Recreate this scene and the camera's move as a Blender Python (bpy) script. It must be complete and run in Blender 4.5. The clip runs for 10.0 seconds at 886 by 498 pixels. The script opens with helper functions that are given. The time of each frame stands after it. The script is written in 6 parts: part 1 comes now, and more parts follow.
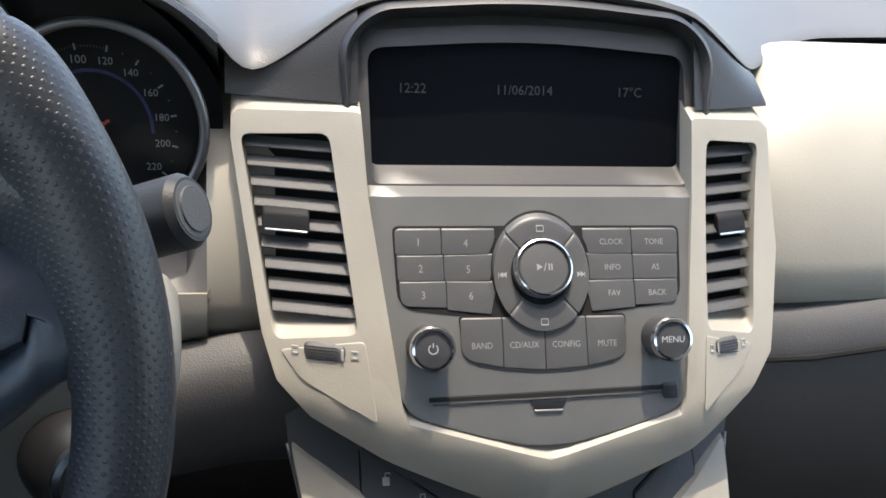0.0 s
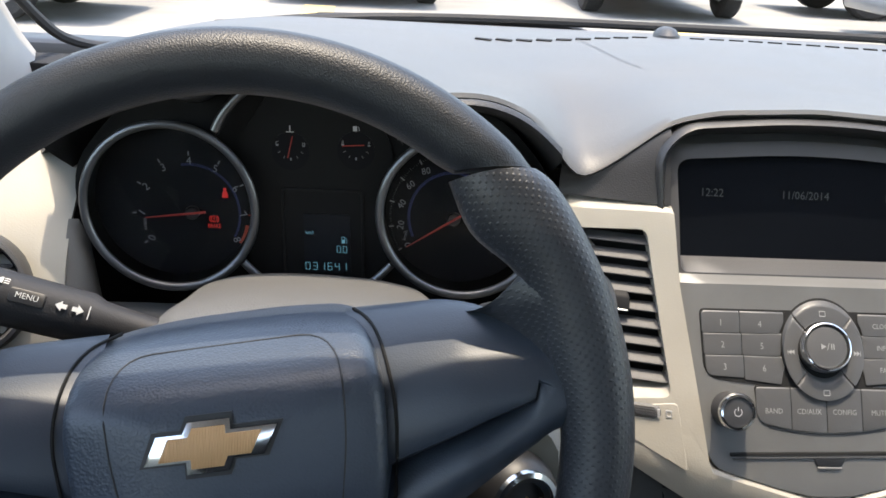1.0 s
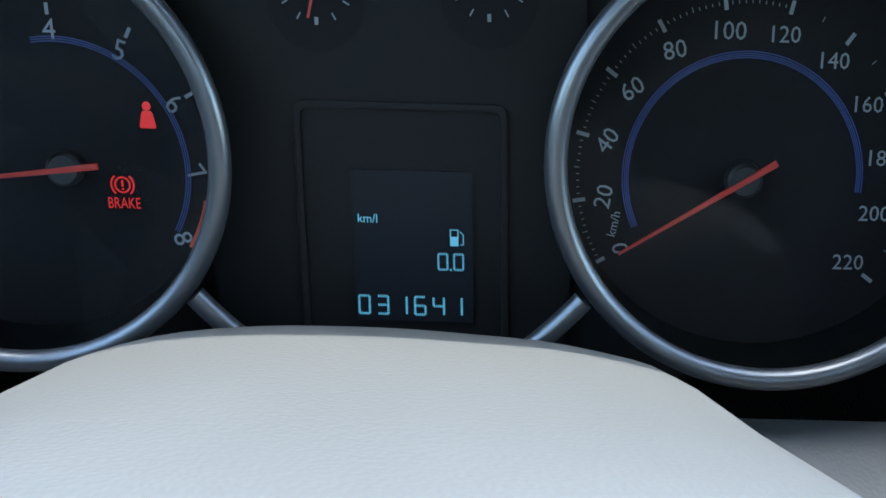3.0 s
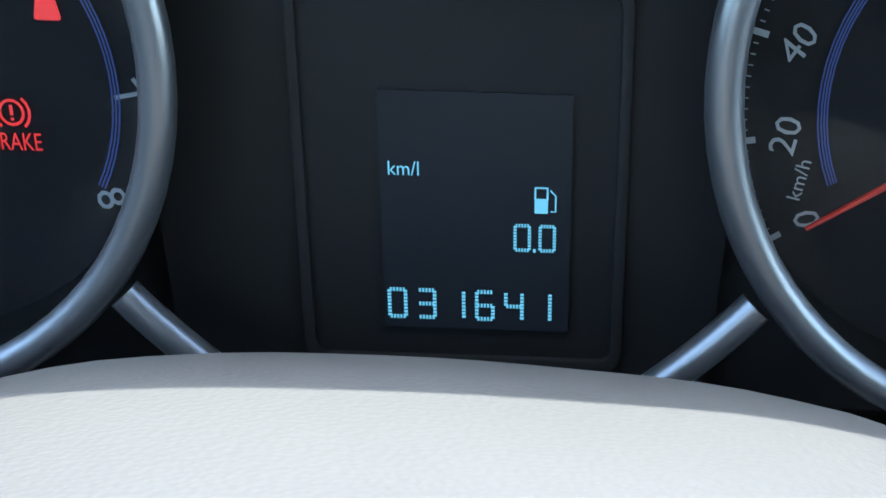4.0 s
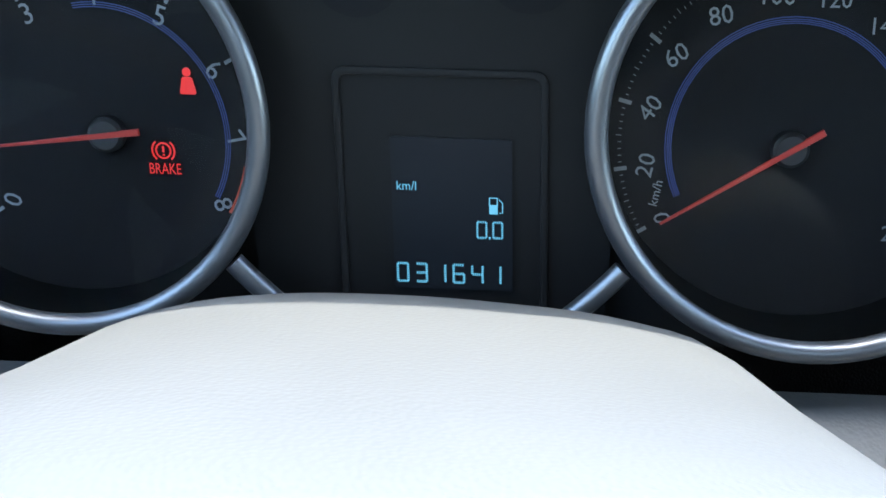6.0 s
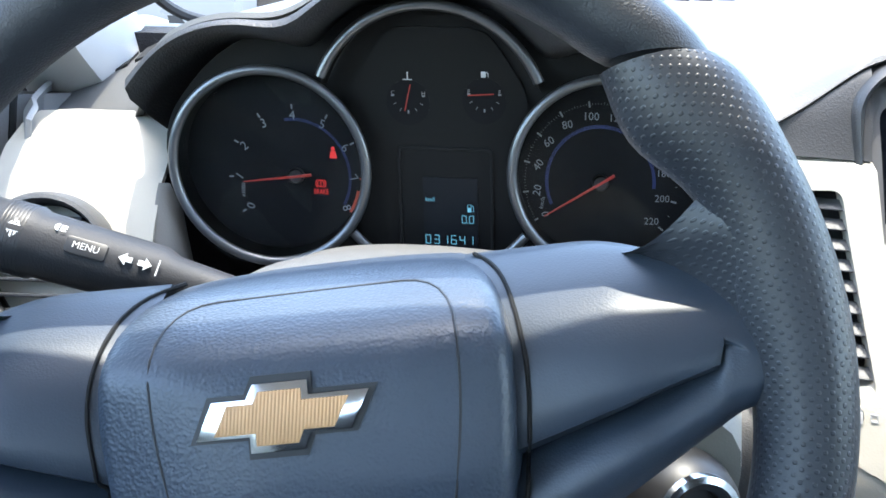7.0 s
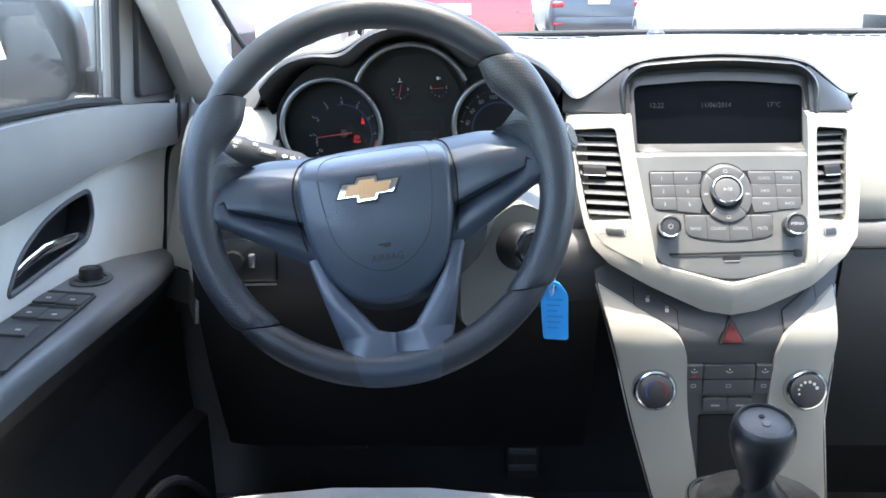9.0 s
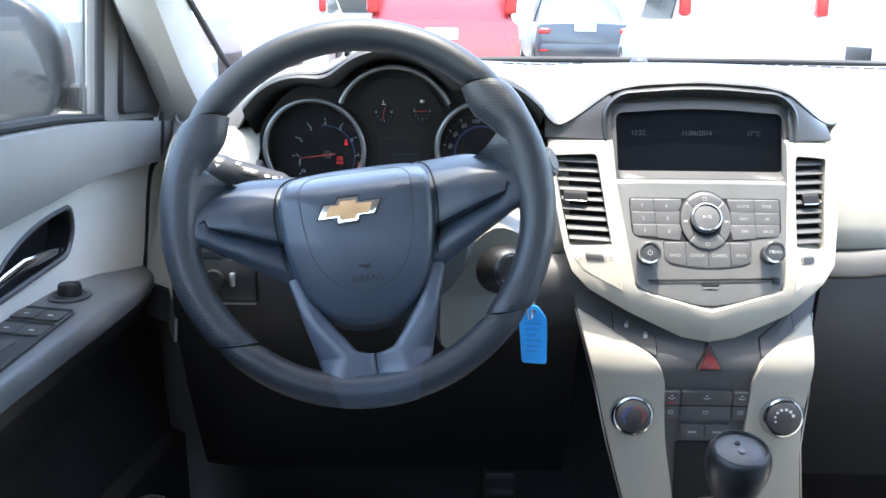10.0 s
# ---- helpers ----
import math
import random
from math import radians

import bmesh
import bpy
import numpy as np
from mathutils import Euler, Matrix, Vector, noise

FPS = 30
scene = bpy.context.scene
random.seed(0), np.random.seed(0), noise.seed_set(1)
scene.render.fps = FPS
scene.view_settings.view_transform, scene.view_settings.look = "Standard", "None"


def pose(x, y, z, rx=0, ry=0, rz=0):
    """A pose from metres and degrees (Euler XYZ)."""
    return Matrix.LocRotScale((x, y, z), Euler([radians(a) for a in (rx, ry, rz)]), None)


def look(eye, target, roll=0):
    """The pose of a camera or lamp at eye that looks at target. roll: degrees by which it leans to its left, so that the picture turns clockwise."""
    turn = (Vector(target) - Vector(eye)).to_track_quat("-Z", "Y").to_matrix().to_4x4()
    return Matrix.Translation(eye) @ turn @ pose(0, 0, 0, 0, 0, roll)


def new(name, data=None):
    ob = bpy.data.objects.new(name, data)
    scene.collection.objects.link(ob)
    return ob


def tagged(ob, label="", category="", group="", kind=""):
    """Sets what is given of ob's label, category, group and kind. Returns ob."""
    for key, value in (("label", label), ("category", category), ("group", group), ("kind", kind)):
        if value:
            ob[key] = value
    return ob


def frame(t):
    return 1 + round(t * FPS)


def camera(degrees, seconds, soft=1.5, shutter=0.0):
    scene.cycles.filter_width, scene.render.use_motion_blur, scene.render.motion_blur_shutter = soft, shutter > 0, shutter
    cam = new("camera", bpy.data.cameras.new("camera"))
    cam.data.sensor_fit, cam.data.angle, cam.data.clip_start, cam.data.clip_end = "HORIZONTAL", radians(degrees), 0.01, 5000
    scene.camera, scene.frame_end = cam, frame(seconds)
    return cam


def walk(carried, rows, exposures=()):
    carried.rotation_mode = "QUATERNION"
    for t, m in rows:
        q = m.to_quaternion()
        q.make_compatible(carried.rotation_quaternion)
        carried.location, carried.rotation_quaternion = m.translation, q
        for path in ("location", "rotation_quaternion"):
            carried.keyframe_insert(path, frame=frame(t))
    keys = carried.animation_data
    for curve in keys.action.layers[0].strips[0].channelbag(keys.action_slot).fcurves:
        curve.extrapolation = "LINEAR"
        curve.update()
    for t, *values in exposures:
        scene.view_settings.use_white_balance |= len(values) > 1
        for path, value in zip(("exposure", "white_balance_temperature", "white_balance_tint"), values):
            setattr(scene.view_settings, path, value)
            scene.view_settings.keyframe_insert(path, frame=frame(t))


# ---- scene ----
# ---- camera ----
cam = camera(45.0, 10.0, soft=1.6)
PATH = [
    (0, (0.1978, -0.3986, 1.0371), (0.2906, 0.0612, 0.8639), 3.60),
    (0.5, (0.1220, -0.4674, 1.0793), (0.1969, -0.0013, 0.9144), 3.90),
    (1, (0.0438, -0.5035, 1.0952), (0.0841, -0.0300, 0.9396), 3.40),
    (1.5, (0.0366, -0.5332, 1.1160), (0.0656, -0.0539, 0.9766), 3.76),
    (2, (0.0488, -0.4704, 1.1058), (0.0665, 0.0083, 0.9625), 2.49),
    (2.5, (0.0678, -0.2456, 1.0334), (0.0647, 0.2294, 0.8773), 1.53),
    (3, (0.0274, -0.0477, 0.9362), (0.0331, 0.4320, 0.7952), 1.69),
    (4.5, (0.0174, 0.0668, 0.9100), (0.0097, 0.5316, 0.7259), 1.74),
    (5, (0.0161, 0.0644, 0.9100), (0.0105, 0.5329, 0.7353), 1.85),
    (5.5, (0.0250, 0.0549, 0.9121), (0.0138, 0.5272, 0.7484), 1.75),
    (7, (0.0519, -0.4021, 1.0160), (0.0268, 0.0771, 0.8758), 1.24),
    (7.5, (0.0738, -0.5588, 1.0301), (0.0467, -0.0740, 0.9109), 1.99),
    (8, (0.0636, -0.8650, 1.0468), (0.0576, -0.3766, 0.9401), 1.12),
    (8.5, (0.0737, -1.0226, 1.0440), (0.0543, -0.5390, 0.9186), -0.11),
    (9, (0.0740, -1.0468, 1.0415), (0.0627, -0.5612, 0.9230), -0.63),
    (9.5, (0.0795, -1.0481, 1.0405), (0.0752, -0.5606, 0.9297), 0.18),
    (10, (0.0772, -1.0501, 1.0415), (0.0736, -0.5619, 0.9335), 0.57),
]
EXPOSE = [(0, 2.65, 7600, 10), (1.0, 2.7, 7900, 10), (1.5, 2.8, 7800, 8), (2.5, 2.85, 6800, 2), (3.0, 3.4, 6100, 0), (4.5, 4.05, 6200, 2), (5.5, 4.05, 6200, 2), (7.0, 3.8, 6700, 5), (8.0, 3.85, 7000, 7), (10.0, 3.85, 7000, 7)]
walk(cam, [(t, look(eye, target, roll)) for t, eye, target, roll in PATH], EXPOSE)

# ---- light ----
world = bpy.data.worlds.new("sky")
scene.world = world
world.use_nodes = True
nt = world.node_tree
sky = nt.nodes.new("ShaderNodeTexSky")
sky.sky_type = "NISHITA"
sky.sun_disc = False
sky.sun_elevation = radians(86)
sky.sun_rotation = radians(200)
sky.air_density, sky.dust_density = 1.0, 1.6
bg = nt.nodes["Background"]
bg.inputs[1].default_value = 0.15
nt.links.new(sky.outputs[0], bg.inputs[0])
sun_data = bpy.data.lights.new("sun", "SUN")
sun_data.energy, sun_data.angle, sun_data.color = 0.9, radians(0.55), (1.0, 0.96, 0.9)
sun = new("sun", sun_data)
SUN_FROM = Vector((0.04, 0.05, 1.0))
sun.matrix_world = look((0, 0, 12), Vector((0, 0, 12)) - SUN_FROM)

# ---- tools ----
DESK = Vector((0.072, -1.048, 1.0425))  # the driver's eye, about which the far parts of the cabin are scaled
LAY = [lambda p: Vector(p)]


def scaled(k):
    """A uniform scale about the driver's eye."""
    return lambda p: DESK + (Vector(p) - DESK) * k


def deepened(p):
    """The windscreen end of the cabin: it draws out with the distance."""
    p = Vector(p)
    return DESK + (p - DESK) * (1 + 0.155 * min(1, max(0, (p.y - 0.25) / 0.235)))


def root(name, at, label, category, group="", kind=""):
    """A thing: an Empty at its base."""
    ob = new(name)
    ob.location = LAY[0](at)
    ob.empty_display_size = 0.02
    return tagged(ob, label, category, group, kind)


def base_of(ob):
    p = Vector((0, 0, 0))
    while ob:
        p += ob.location
        ob = ob.parent
    return p


def part(name, bm, material, parent=None, label="", smooth=True, angle=35):
    """Link a bmesh, given in world metres, as one mesh object under a thing or a part."""
    me = bpy.data.meshes.new(name)
    if parent:
        base = base_of(parent)
        for v in bm.verts:
            v.co = LAY[0](v.co) - base
    bmesh.ops.recalc_face_normals(bm, faces=bm.faces)
    if smooth:
        for f in bm.faces:
            f.smooth = True
        for e in bm.edges:
            if len(e.link_faces) == 2 and e.calc_face_angle(0) > radians(angle):
                e.smooth = False
    bm.to_mesh(me)
    bm.free()
    me.materials.append(material)
    ob = new(name, me)
    if parent:
        ob.parent = parent
    if label:
        ob["label"] = label
    return ob


def thing(name, bm, material, at, label, category, group="", kind="", smooth=True):
    """A thing of one mesh, with its origin at its base."""
    at = LAY[0](at)
    for v in bm.verts:
        v.co = LAY[0](v.co) - at
    ob = part(name, bm, material, None, "", smooth)
    ob.location = at
    return tagged(ob, label, category, group, kind)


def rounded(pts, r, n=4):
    """A polygon with rounded corners; r: one radius, or one for each corner."""
    out, k = [], len(pts)
    for i in range(k):
        p, a, b = Vector(pts[i]), Vector(pts[i - 1]), Vector(pts[(i + 1) % k])
        ri = r[i] if isinstance(r, (list, tuple)) else r
        da, db = a - p, b - p
        c = min(ri, da.length * 0.48, db.length * 0.48)
        s, e = p + da.normalized() * c, p + db.normalized() * c
        for j in range(n + 1):
            t = j / n
            out.append(tuple((1 - t) ** 2 * s + 2 * t * (1 - t) * p + t * t * e))
    return out


def rect(cx, cz, w, h, r=0.002, n=3):
    return rounded([(cx - w / 2, cz - h / 2), (cx + w / 2, cz - h / 2), (cx + w / 2, cz + h / 2), (cx - w / 2, cz + h / 2)], r, n)


def disc(cx, cz, r, n=32, a0=0.0, a1=360.0):
    full = a1 - a0 >= 360
    k = n if full else n + 1
    return [(cx + r * math.cos(radians(a0 + (a1 - a0) * i / n)), cz + r * math.sin(radians(a0 + (a1 - a0) * i / n))) for i in range(k)]


def sector(cx, cz, r0, r1, a0, a1, n=12):
    return disc(cx, cz, r1, n, a0, a1) + disc(cx, cz, r0, n, a0, a1)[::-1]


def plate(loops, place, h, bevel=0.0, grid=0.0, low=0.0, segments=2):
    """A slab cut to the outline (further loops are holes), bent by place(u, v, w) -> world; its face stands h above the surface."""
    if not isinstance(loops[0][0], (tuple, list)):
        loops = [loops]
    bm = bmesh.new()
    edges = []
    for loop in loops:
        vs = [bm.verts.new((u, v, 0)) for u, v in loop]
        edges += [bm.edges.new((vs[i - 1], vs[i])) for i in range(len(vs))]
    if len(loops) == 1:
        bm.faces.new([e.verts[1] for e in edges])
    else:
        bmesh.ops.triangle_fill(bm, edges=edges, use_beauty=True, use_dissolve=False)
    if grid:
        for ax in (0, 1):
            lo, hi = min(v.co[ax] for v in bm.verts), max(v.co[ax] for v in bm.verts)
            k = max(1, int((hi - lo) / grid))
            for i in range(1, k + 1):
                co, no = [0, 0, 0], [0, 0, 0]
                co[ax], no[ax] = lo + (hi - lo) * i / (k + 1), 1
                bmesh.ops.bisect_plane(bm, geom=bm.verts[:] + bm.edges[:] + bm.faces[:], plane_co=co, plane_no=no, dist=1e-6)
    tops = bm.faces[:]
    ext = bmesh.ops.extrude_face_region(bm, geom=tops)
    up = [g for g in ext["geom"] if isinstance(g, bmesh.types.BMVert)]
    topf = {g for g in ext["geom"] if isinstance(g, bmesh.types.BMFace)}
    for v in bm.verts:
        v.co.z = low
    for v in up:
        v.co.z = h
    if bevel:
        rim = [e for e in bm.edges if sum(f in topf for f in e.link_faces) == 1]
        bmesh.ops.bevel(bm, geom=rim, offset=bevel, segments=segments, profile=0.6, affect="EDGES", clamp_overlap=True)
    for v in bm.verts:
        v.co = Vector(place(v.co.x, v.co.y, v.co.z))
    return bm


def tube(points, radius, seg=12, closed=False, caps=True, squash=None):
    """A swept tube; radius: a number or radius(i / last). squash: (direction, factor) flattens the section."""
    bm, pts = bmesh.new(), [Vector(p) for p in points]
    k, rings, up = len(pts), [], None
    for i, p in enumerate(pts):
        a = pts[i - 1] if (i or closed) else p
        b = pts[(i + 1) % k] if (i < k - 1 or closed) else p
        t = (b - a).normalized()
        if up is None:
            up = Vector((0, 0, 1)) if abs(t.z) < 0.9 else Vector((0, 1, 0))
        side = t.cross(up).normalized()
        up = side.cross(t).normalized()
        r = radius(i / max(1, k - 1)) if callable(radius) else radius
        ring = []
        for j in range(seg):
            a2 = 2 * math.pi * j / seg
            o = (side * math.cos(a2) + up * math.sin(a2)) * r
            if squash:
                d = Vector(squash[0]).normalized()
                o -= d * o.dot(d) * (1 - squash[1])
            ring.append(bm.verts.new(p + o))
        rings.append(ring)
    for i in range(k if closed else k - 1):
        a, b = rings[i], rings[(i + 1) % k]
        for j in range(seg):
            bm.faces.new((a[j - 1], a[j], b[j], b[j - 1]))
    if caps and not closed:
        bm.faces.new(rings[0]), bm.faces.new(rings[-1][::-1])
    return bm


def lathe(profile, m, seg=32):
    """A turned body from (radius, height) pairs about the z axis of m."""
    bm, rings = bmesh.new(), []
    for r, h in profile:
        if r < 1e-6:
            rings.append([bm.verts.new(m @ Vector((0, 0, h)))])
        else:
            rings.append([bm.verts.new(m @ Vector((r * math.cos(2 * math.pi * j / seg), r * math.sin(2 * math.pi * j / seg), h))) for j in range(seg)])
    for a, b in zip(rings, rings[1:]):
        for j in range(seg):
            vs = [a[j - 1] if len(a) > 1 else a[0], a[j] if len(a) > 1 else a[0], b[j] if len(b) > 1 else b[0], b[j - 1] if len(b) > 1 else b[0]]
            vs = list(dict.fromkeys(vs))
            if len(vs) > 2:
                bm.faces.new(vs)
    return bm


def loft(sections, closed=False, caps=False):
    """A skin over rows of points, all of one length."""
    bm = bmesh.new()
    rows = [[bm.verts.new(Vector(p)) for p in s] for s in sections]
    for a, b in zip(rows, rows[1:]):
        k = len(a)
        for j in range(0 if closed else 1, k):
            bm.faces.new((a[j - 1], a[j], b[j], b[j - 1]))
    if caps:
        bm.faces.new(rows[0]), bm.faces.new(rows[-1][::-1])
    return bm


def thick(bm, d):
    """Give an open skin a thickness d, towards its back."""
    bmesh.ops.recalc_face_normals(bm, faces=bm.faces)
    bmesh.ops.solidify(bm, geom=bm.faces[:], thickness=d)
    return bm


def box(x0, x1, y0, y1, z0, z1, bevel=0.0, seg=2):
    bm = bmesh.new()
    bmesh.ops.create_cube(bm, size=1)
    for v in bm.verts:
        v.co = Vector((x0 + (x1 - x0) * (v.co.x + 0.5), y0 + (y1 - y0) * (v.co.y + 0.5), z0 + (z1 - z0) * (v.co.z + 0.5)))
    if bevel:
        bmesh.ops.bevel(bm, geom=bm.edges[:], offset=bevel, segments=seg, profile=0.5, affect="EDGES", clamp_overlap=True)
    return bm


def join(*bms):
    out = bmesh.new()
    for b in bms:
        me = bpy.data.meshes.new("tmp")
        b.to_mesh(me)
        b.free()
        out.from_mesh(me)
        bpy.data.meshes.remove(me)
    return out


def lettering(text, size, place, u, v, w=0.0006, turn=0.0, align="CENTER", squeeze=1.0):
    """Built-in font, laid on a surface by place(u, v, w)."""
    cu = bpy.data.curves.new("txt", "FONT")
    cu.body, cu.size, cu.align_x, cu.align_y, cu.resolution_u = text, size, align, "CENTER", 2
    ob = bpy.data.objects.new("txt", cu)
    scene.collection.objects.link(ob)
    bpy.context.view_layer.update()
    me = bpy.data.meshes.new_from_object(ob.evaluated_get(bpy.context.evaluated_depsgraph_get()))
    bm = bmesh.new()
    bm.from_mesh(me)
    bpy.data.objects.remove(ob), bpy.data.curves.remove(cu), bpy.data.meshes.remove(me)
    c, s = math.cos(radians(turn)), math.sin(radians(turn))
    for q in bm.verts:
        x, y = q.co.x * squeeze, q.co.y
        q.co = Vector(place(u + x * c - y * s, v + x * s + y * c, w))
    return bm


def strip(points, width, place, w=0.0006):
    """A thin flat line on a surface."""
    bm, vs = bmesh.new(), []
    for i, p in enumerate(points):
        a, b = Vector(points[max(0, i - 1)]), Vector(points[min(len(points) - 1, i + 1)])
        d = (b - a).normalized()
        n = Vector((-d.y, d.x)) * width / 2
        q = Vector(p)
        vs.append((bm.verts.new(place(q.x + n.x, q.y + n.y, w)), bm.verts.new(place(q.x - n.x, q.y - n.y, w))))
    for a, b in zip(vs, vs[1:]):
        bm.faces.new((a[0], a[1], b[1], b[0]))
    return bm


def lerp(table, z):
    return float(np.interp(z, [a for a, _ in table], [b for _, b in table]))


def eased(points, times=3):
    """A bent line with its corners cut off, again and again."""
    pts = [Vector(p) for p in points]
    for _ in range(times):
        out = [pts[0]]
        for a, b in zip(pts, pts[1:]):
            out += [a.lerp(b, 0.25), a.lerp(b, 0.75)]
        pts = out + [pts[-1]]
    return pts

# ---- materials ----
def material(name, color, rough=0.5, metal=0.0, grain=0.0, scale=400.0, vary=0.08, vary_scale=14.0, spec=0.5, coat=0.0, dots=False, rvary=0.08):
    """Grain: bump strength of a fine relief at that scale (per metre); vary: slow change of tone (dust, wear)."""
    m = bpy.data.materials.new(name)
    m.use_nodes = True
    n, l = m.node_tree.nodes, m.node_tree.links
    p = n["Principled BSDF"]
    p.inputs["Roughness"].default_value, p.inputs["Metallic"].default_value = rough, metal
    p.inputs["Specular IOR Level"].default_value, p.inputs["Coat Weight"].default_value = spec, coat
    p.inputs["Coat Roughness"].default_value = 0.25
    co = n.new("ShaderNodeTexCoord")
    slow = n.new("ShaderNodeTexNoise")
    slow.inputs["Scale"].default_value, slow.inputs["Detail"].default_value = vary_scale, 5
    l.new(co.outputs["Object"], slow.inputs["Vector"])
    ramp = n.new("ShaderNodeMapRange")
    ramp.inputs[1].default_value, ramp.inputs[2].default_value = 0.3, 0.7
    ramp.inputs[3].default_value, ramp.inputs[4].default_value = 1 - vary, 1 + vary
    l.new(slow.outputs["Fac"], ramp.inputs[0])
    mul = n.new("ShaderNodeMix")
    mul.data_type, mul.blend_type = "RGBA", "MULTIPLY"
    mul.inputs[0].default_value = 1.0
    mul.inputs[6].default_value = (*color, 1)
    l.new(ramp.outputs[0], mul.inputs[7])
    l.new(mul.outputs[2], p.inputs["Base Color"])
    rr = n.new("ShaderNodeMapRange")
    rr.inputs[3].default_value, rr.inputs[4].default_value = max(0.02, rough - rvary), min(1, rough + rvary)
    l.new(slow.outputs["Fac"], rr.inputs[0])
    l.new(rr.outputs[0], p.inputs["Roughness"])
    if grain:
        b = n.new("ShaderNodeBump")
        b.inputs["Strength"].default_value, b.inputs["Distance"].default_value = grain, 0.0012
        if dots:
            t = n.new("ShaderNodeTexVoronoi")
            t.inputs["Scale"].default_value, t.inputs["Randomness"].default_value = scale, 0.12
            l.new(co.outputs["Object"], t.inputs["Vector"])
            q = n.new("ShaderNodeMapRange")
            q.interpolation_type = "SMOOTHSTEP"
            q.inputs[1].default_value, q.inputs[2].default_value, q.inputs[3].default_value, q.inputs[4].default_value = 0.14, 0.40, 1.0, 0.0
            l.new(t.outputs["Distance"], q.inputs[0])
            l.new(q.outputs[0], b.inputs["Height"])
        else:
            t = n.new("ShaderNodeTexVoronoi")
            t.feature = "SMOOTH_F1"
            t.inputs["Scale"].default_value = scale
            l.new(co.outputs["Object"], t.inputs["Vector"])
            l.new(t.outputs["Distance"], b.inputs["Height"])
        l.new(b.outputs[0], p.inputs["Normal"])
    return m


def glow(name, color, strength, base=(0.02, 0.02, 0.02)):
    m = bpy.data.materials.new(name)
    m.use_nodes = True
    p = m.node_tree.nodes["Principled BSDF"]
    p.inputs["Base Color"].default_value, p.inputs["Roughness"].default_value = (*base, 1), 0.4
    p.inputs["Emission Color"].default_value, p.inputs["Emission Strength"].default_value = (*color, 1), strength
    return m


def clear(name, tint=(1, 1, 1), rough=0.0, ior=1.06):
    m = bpy.data.materials.new(name)
    m.use_nodes = True
    n, l = m.node_tree.nodes, m.node_tree.links
    n.remove(n["Principled BSDF"])
    mix, tr, gl, fr = n.new("ShaderNodeMixShader"), n.new("ShaderNodeBsdfTransparent"), n.new("ShaderNodeBsdfGlossy"), n.new("ShaderNodeFresnel")
    tr.inputs[0].default_value, gl.inputs["Roughness"].default_value, fr.inputs[0].default_value = (*tint, 1), rough, ior
    l.new(fr.outputs[0], mix.inputs[0]), l.new(tr.outputs[0], mix.inputs[1]), l.new(gl.outputs[0], mix.inputs[2])
    l.new(mix.outputs[0], n["Material Output"].inputs[0])
    return m


M_DASH = material("dash_top_plastic", (0.084, 0.084, 0.083), 0.50, grain=0.18, scale=1000, vary=0.10)
M_DARK = material("dark_plastic", (0.03, 0.031, 0.034), 0.5, grain=0.3, scale=800)
M_SHOULDER = material("charcoal_plastic", (0.052, 0.052, 0.053), 0.55, grain=0.2, scale=1100)
M_HOOD = material("shoulder_plastic", (0.021, 0.021, 0.022), 0.42, grain=0.15, scale=1100)
M_TAB = material("slider_plastic", (0.012, 0.012, 0.013), 0.6, spec=0.2)
M_BLACK = material("black_plastic", (0.010, 0.010, 0.011), 0.45, vary=0.1)
# black for joints, and a stand-in for shade in ducts, slots and pockets
M_VOID = material("gap_and_shade_black", (0.003, 0.003, 0.003), 0.9)
M_CREAM = material("cream_plastic", (0.31, 0.288, 0.243), 0.5, grain=0.06, scale=900, vary=0.05)
M_SILVER = material("satin_grey_trim", (0.135, 0.135, 0.130), 0.38, metal=0.25, vary=0.06, vary_scale=30)
M_BEZEL = material("satin_ring", (0.135, 0.14, 0.147), 0.32, metal=0.8, vary=0.06)
M_CHROME = material("chrome", (0.62, 0.63, 0.65), 0.12, metal=1.0, vary=0.03)
M_BUTTON = material("button_plastic", (0.052, 0.052, 0.054), 0.42, grain=0.1, scale=1500, vary=0.08)
M_KNOB = material("knob_plastic", (0.035, 0.035, 0.037), 0.4)
M_SCREEN = material("display_glass", (0.005, 0.006, 0.008), 0.2, vary=0.05, spec=0.06)
M_RIM = material("rim_leatherette", (0.016, 0.019, 0.024), 0.46, grain=0.22, scale=1300, vary=0.12)
M_GRIP = material("grip_rubber", (0.020, 0.023, 0.029), 0.42, vary=0.10)
M_HUB = material("hub_plastic", (0.031, 0.043, 0.062), 0.42, grain=0.26, scale=800, coat=0.2, vary=0.10)
M_SPOKE = material("spoke_plastic", (0.025, 0.035, 0.050), 0.44, grain=0.08, scale=1300, coat=0.05, vary=0.08)
# lighter than the hub: the sheen on the lower spokes is in this colour
M_STRUTLIT = material("lit_strut_plastic", (0.064, 0.078, 0.104), 0.34, grain=0.05, scale=1200, vary=0.08)
M_GOLD = material("gold_inlay", (0.54, 0.300, 0.140), 0.5, metal=0.3)
M_INK = material("white_print", (0.5, 0.5, 0.49), 0.5)
M_INKDIM = material("grey_print", (0.27, 0.27, 0.265), 0.5)
M_GAUGEINK = material("gauge_print", (0.19, 0.20, 0.21), 0.5)
M_FACE = material("gauge_face", (0.010, 0.010, 0.011), 0.5, spec=0.06)
M_WELL = material("gauge_well", (0.011, 0.011, 0.011), 0.5, spec=0.12)
M_GREYFACE = material("gauge_centre_face", (0.009, 0.009, 0.009), 0.5, spec=0.12)
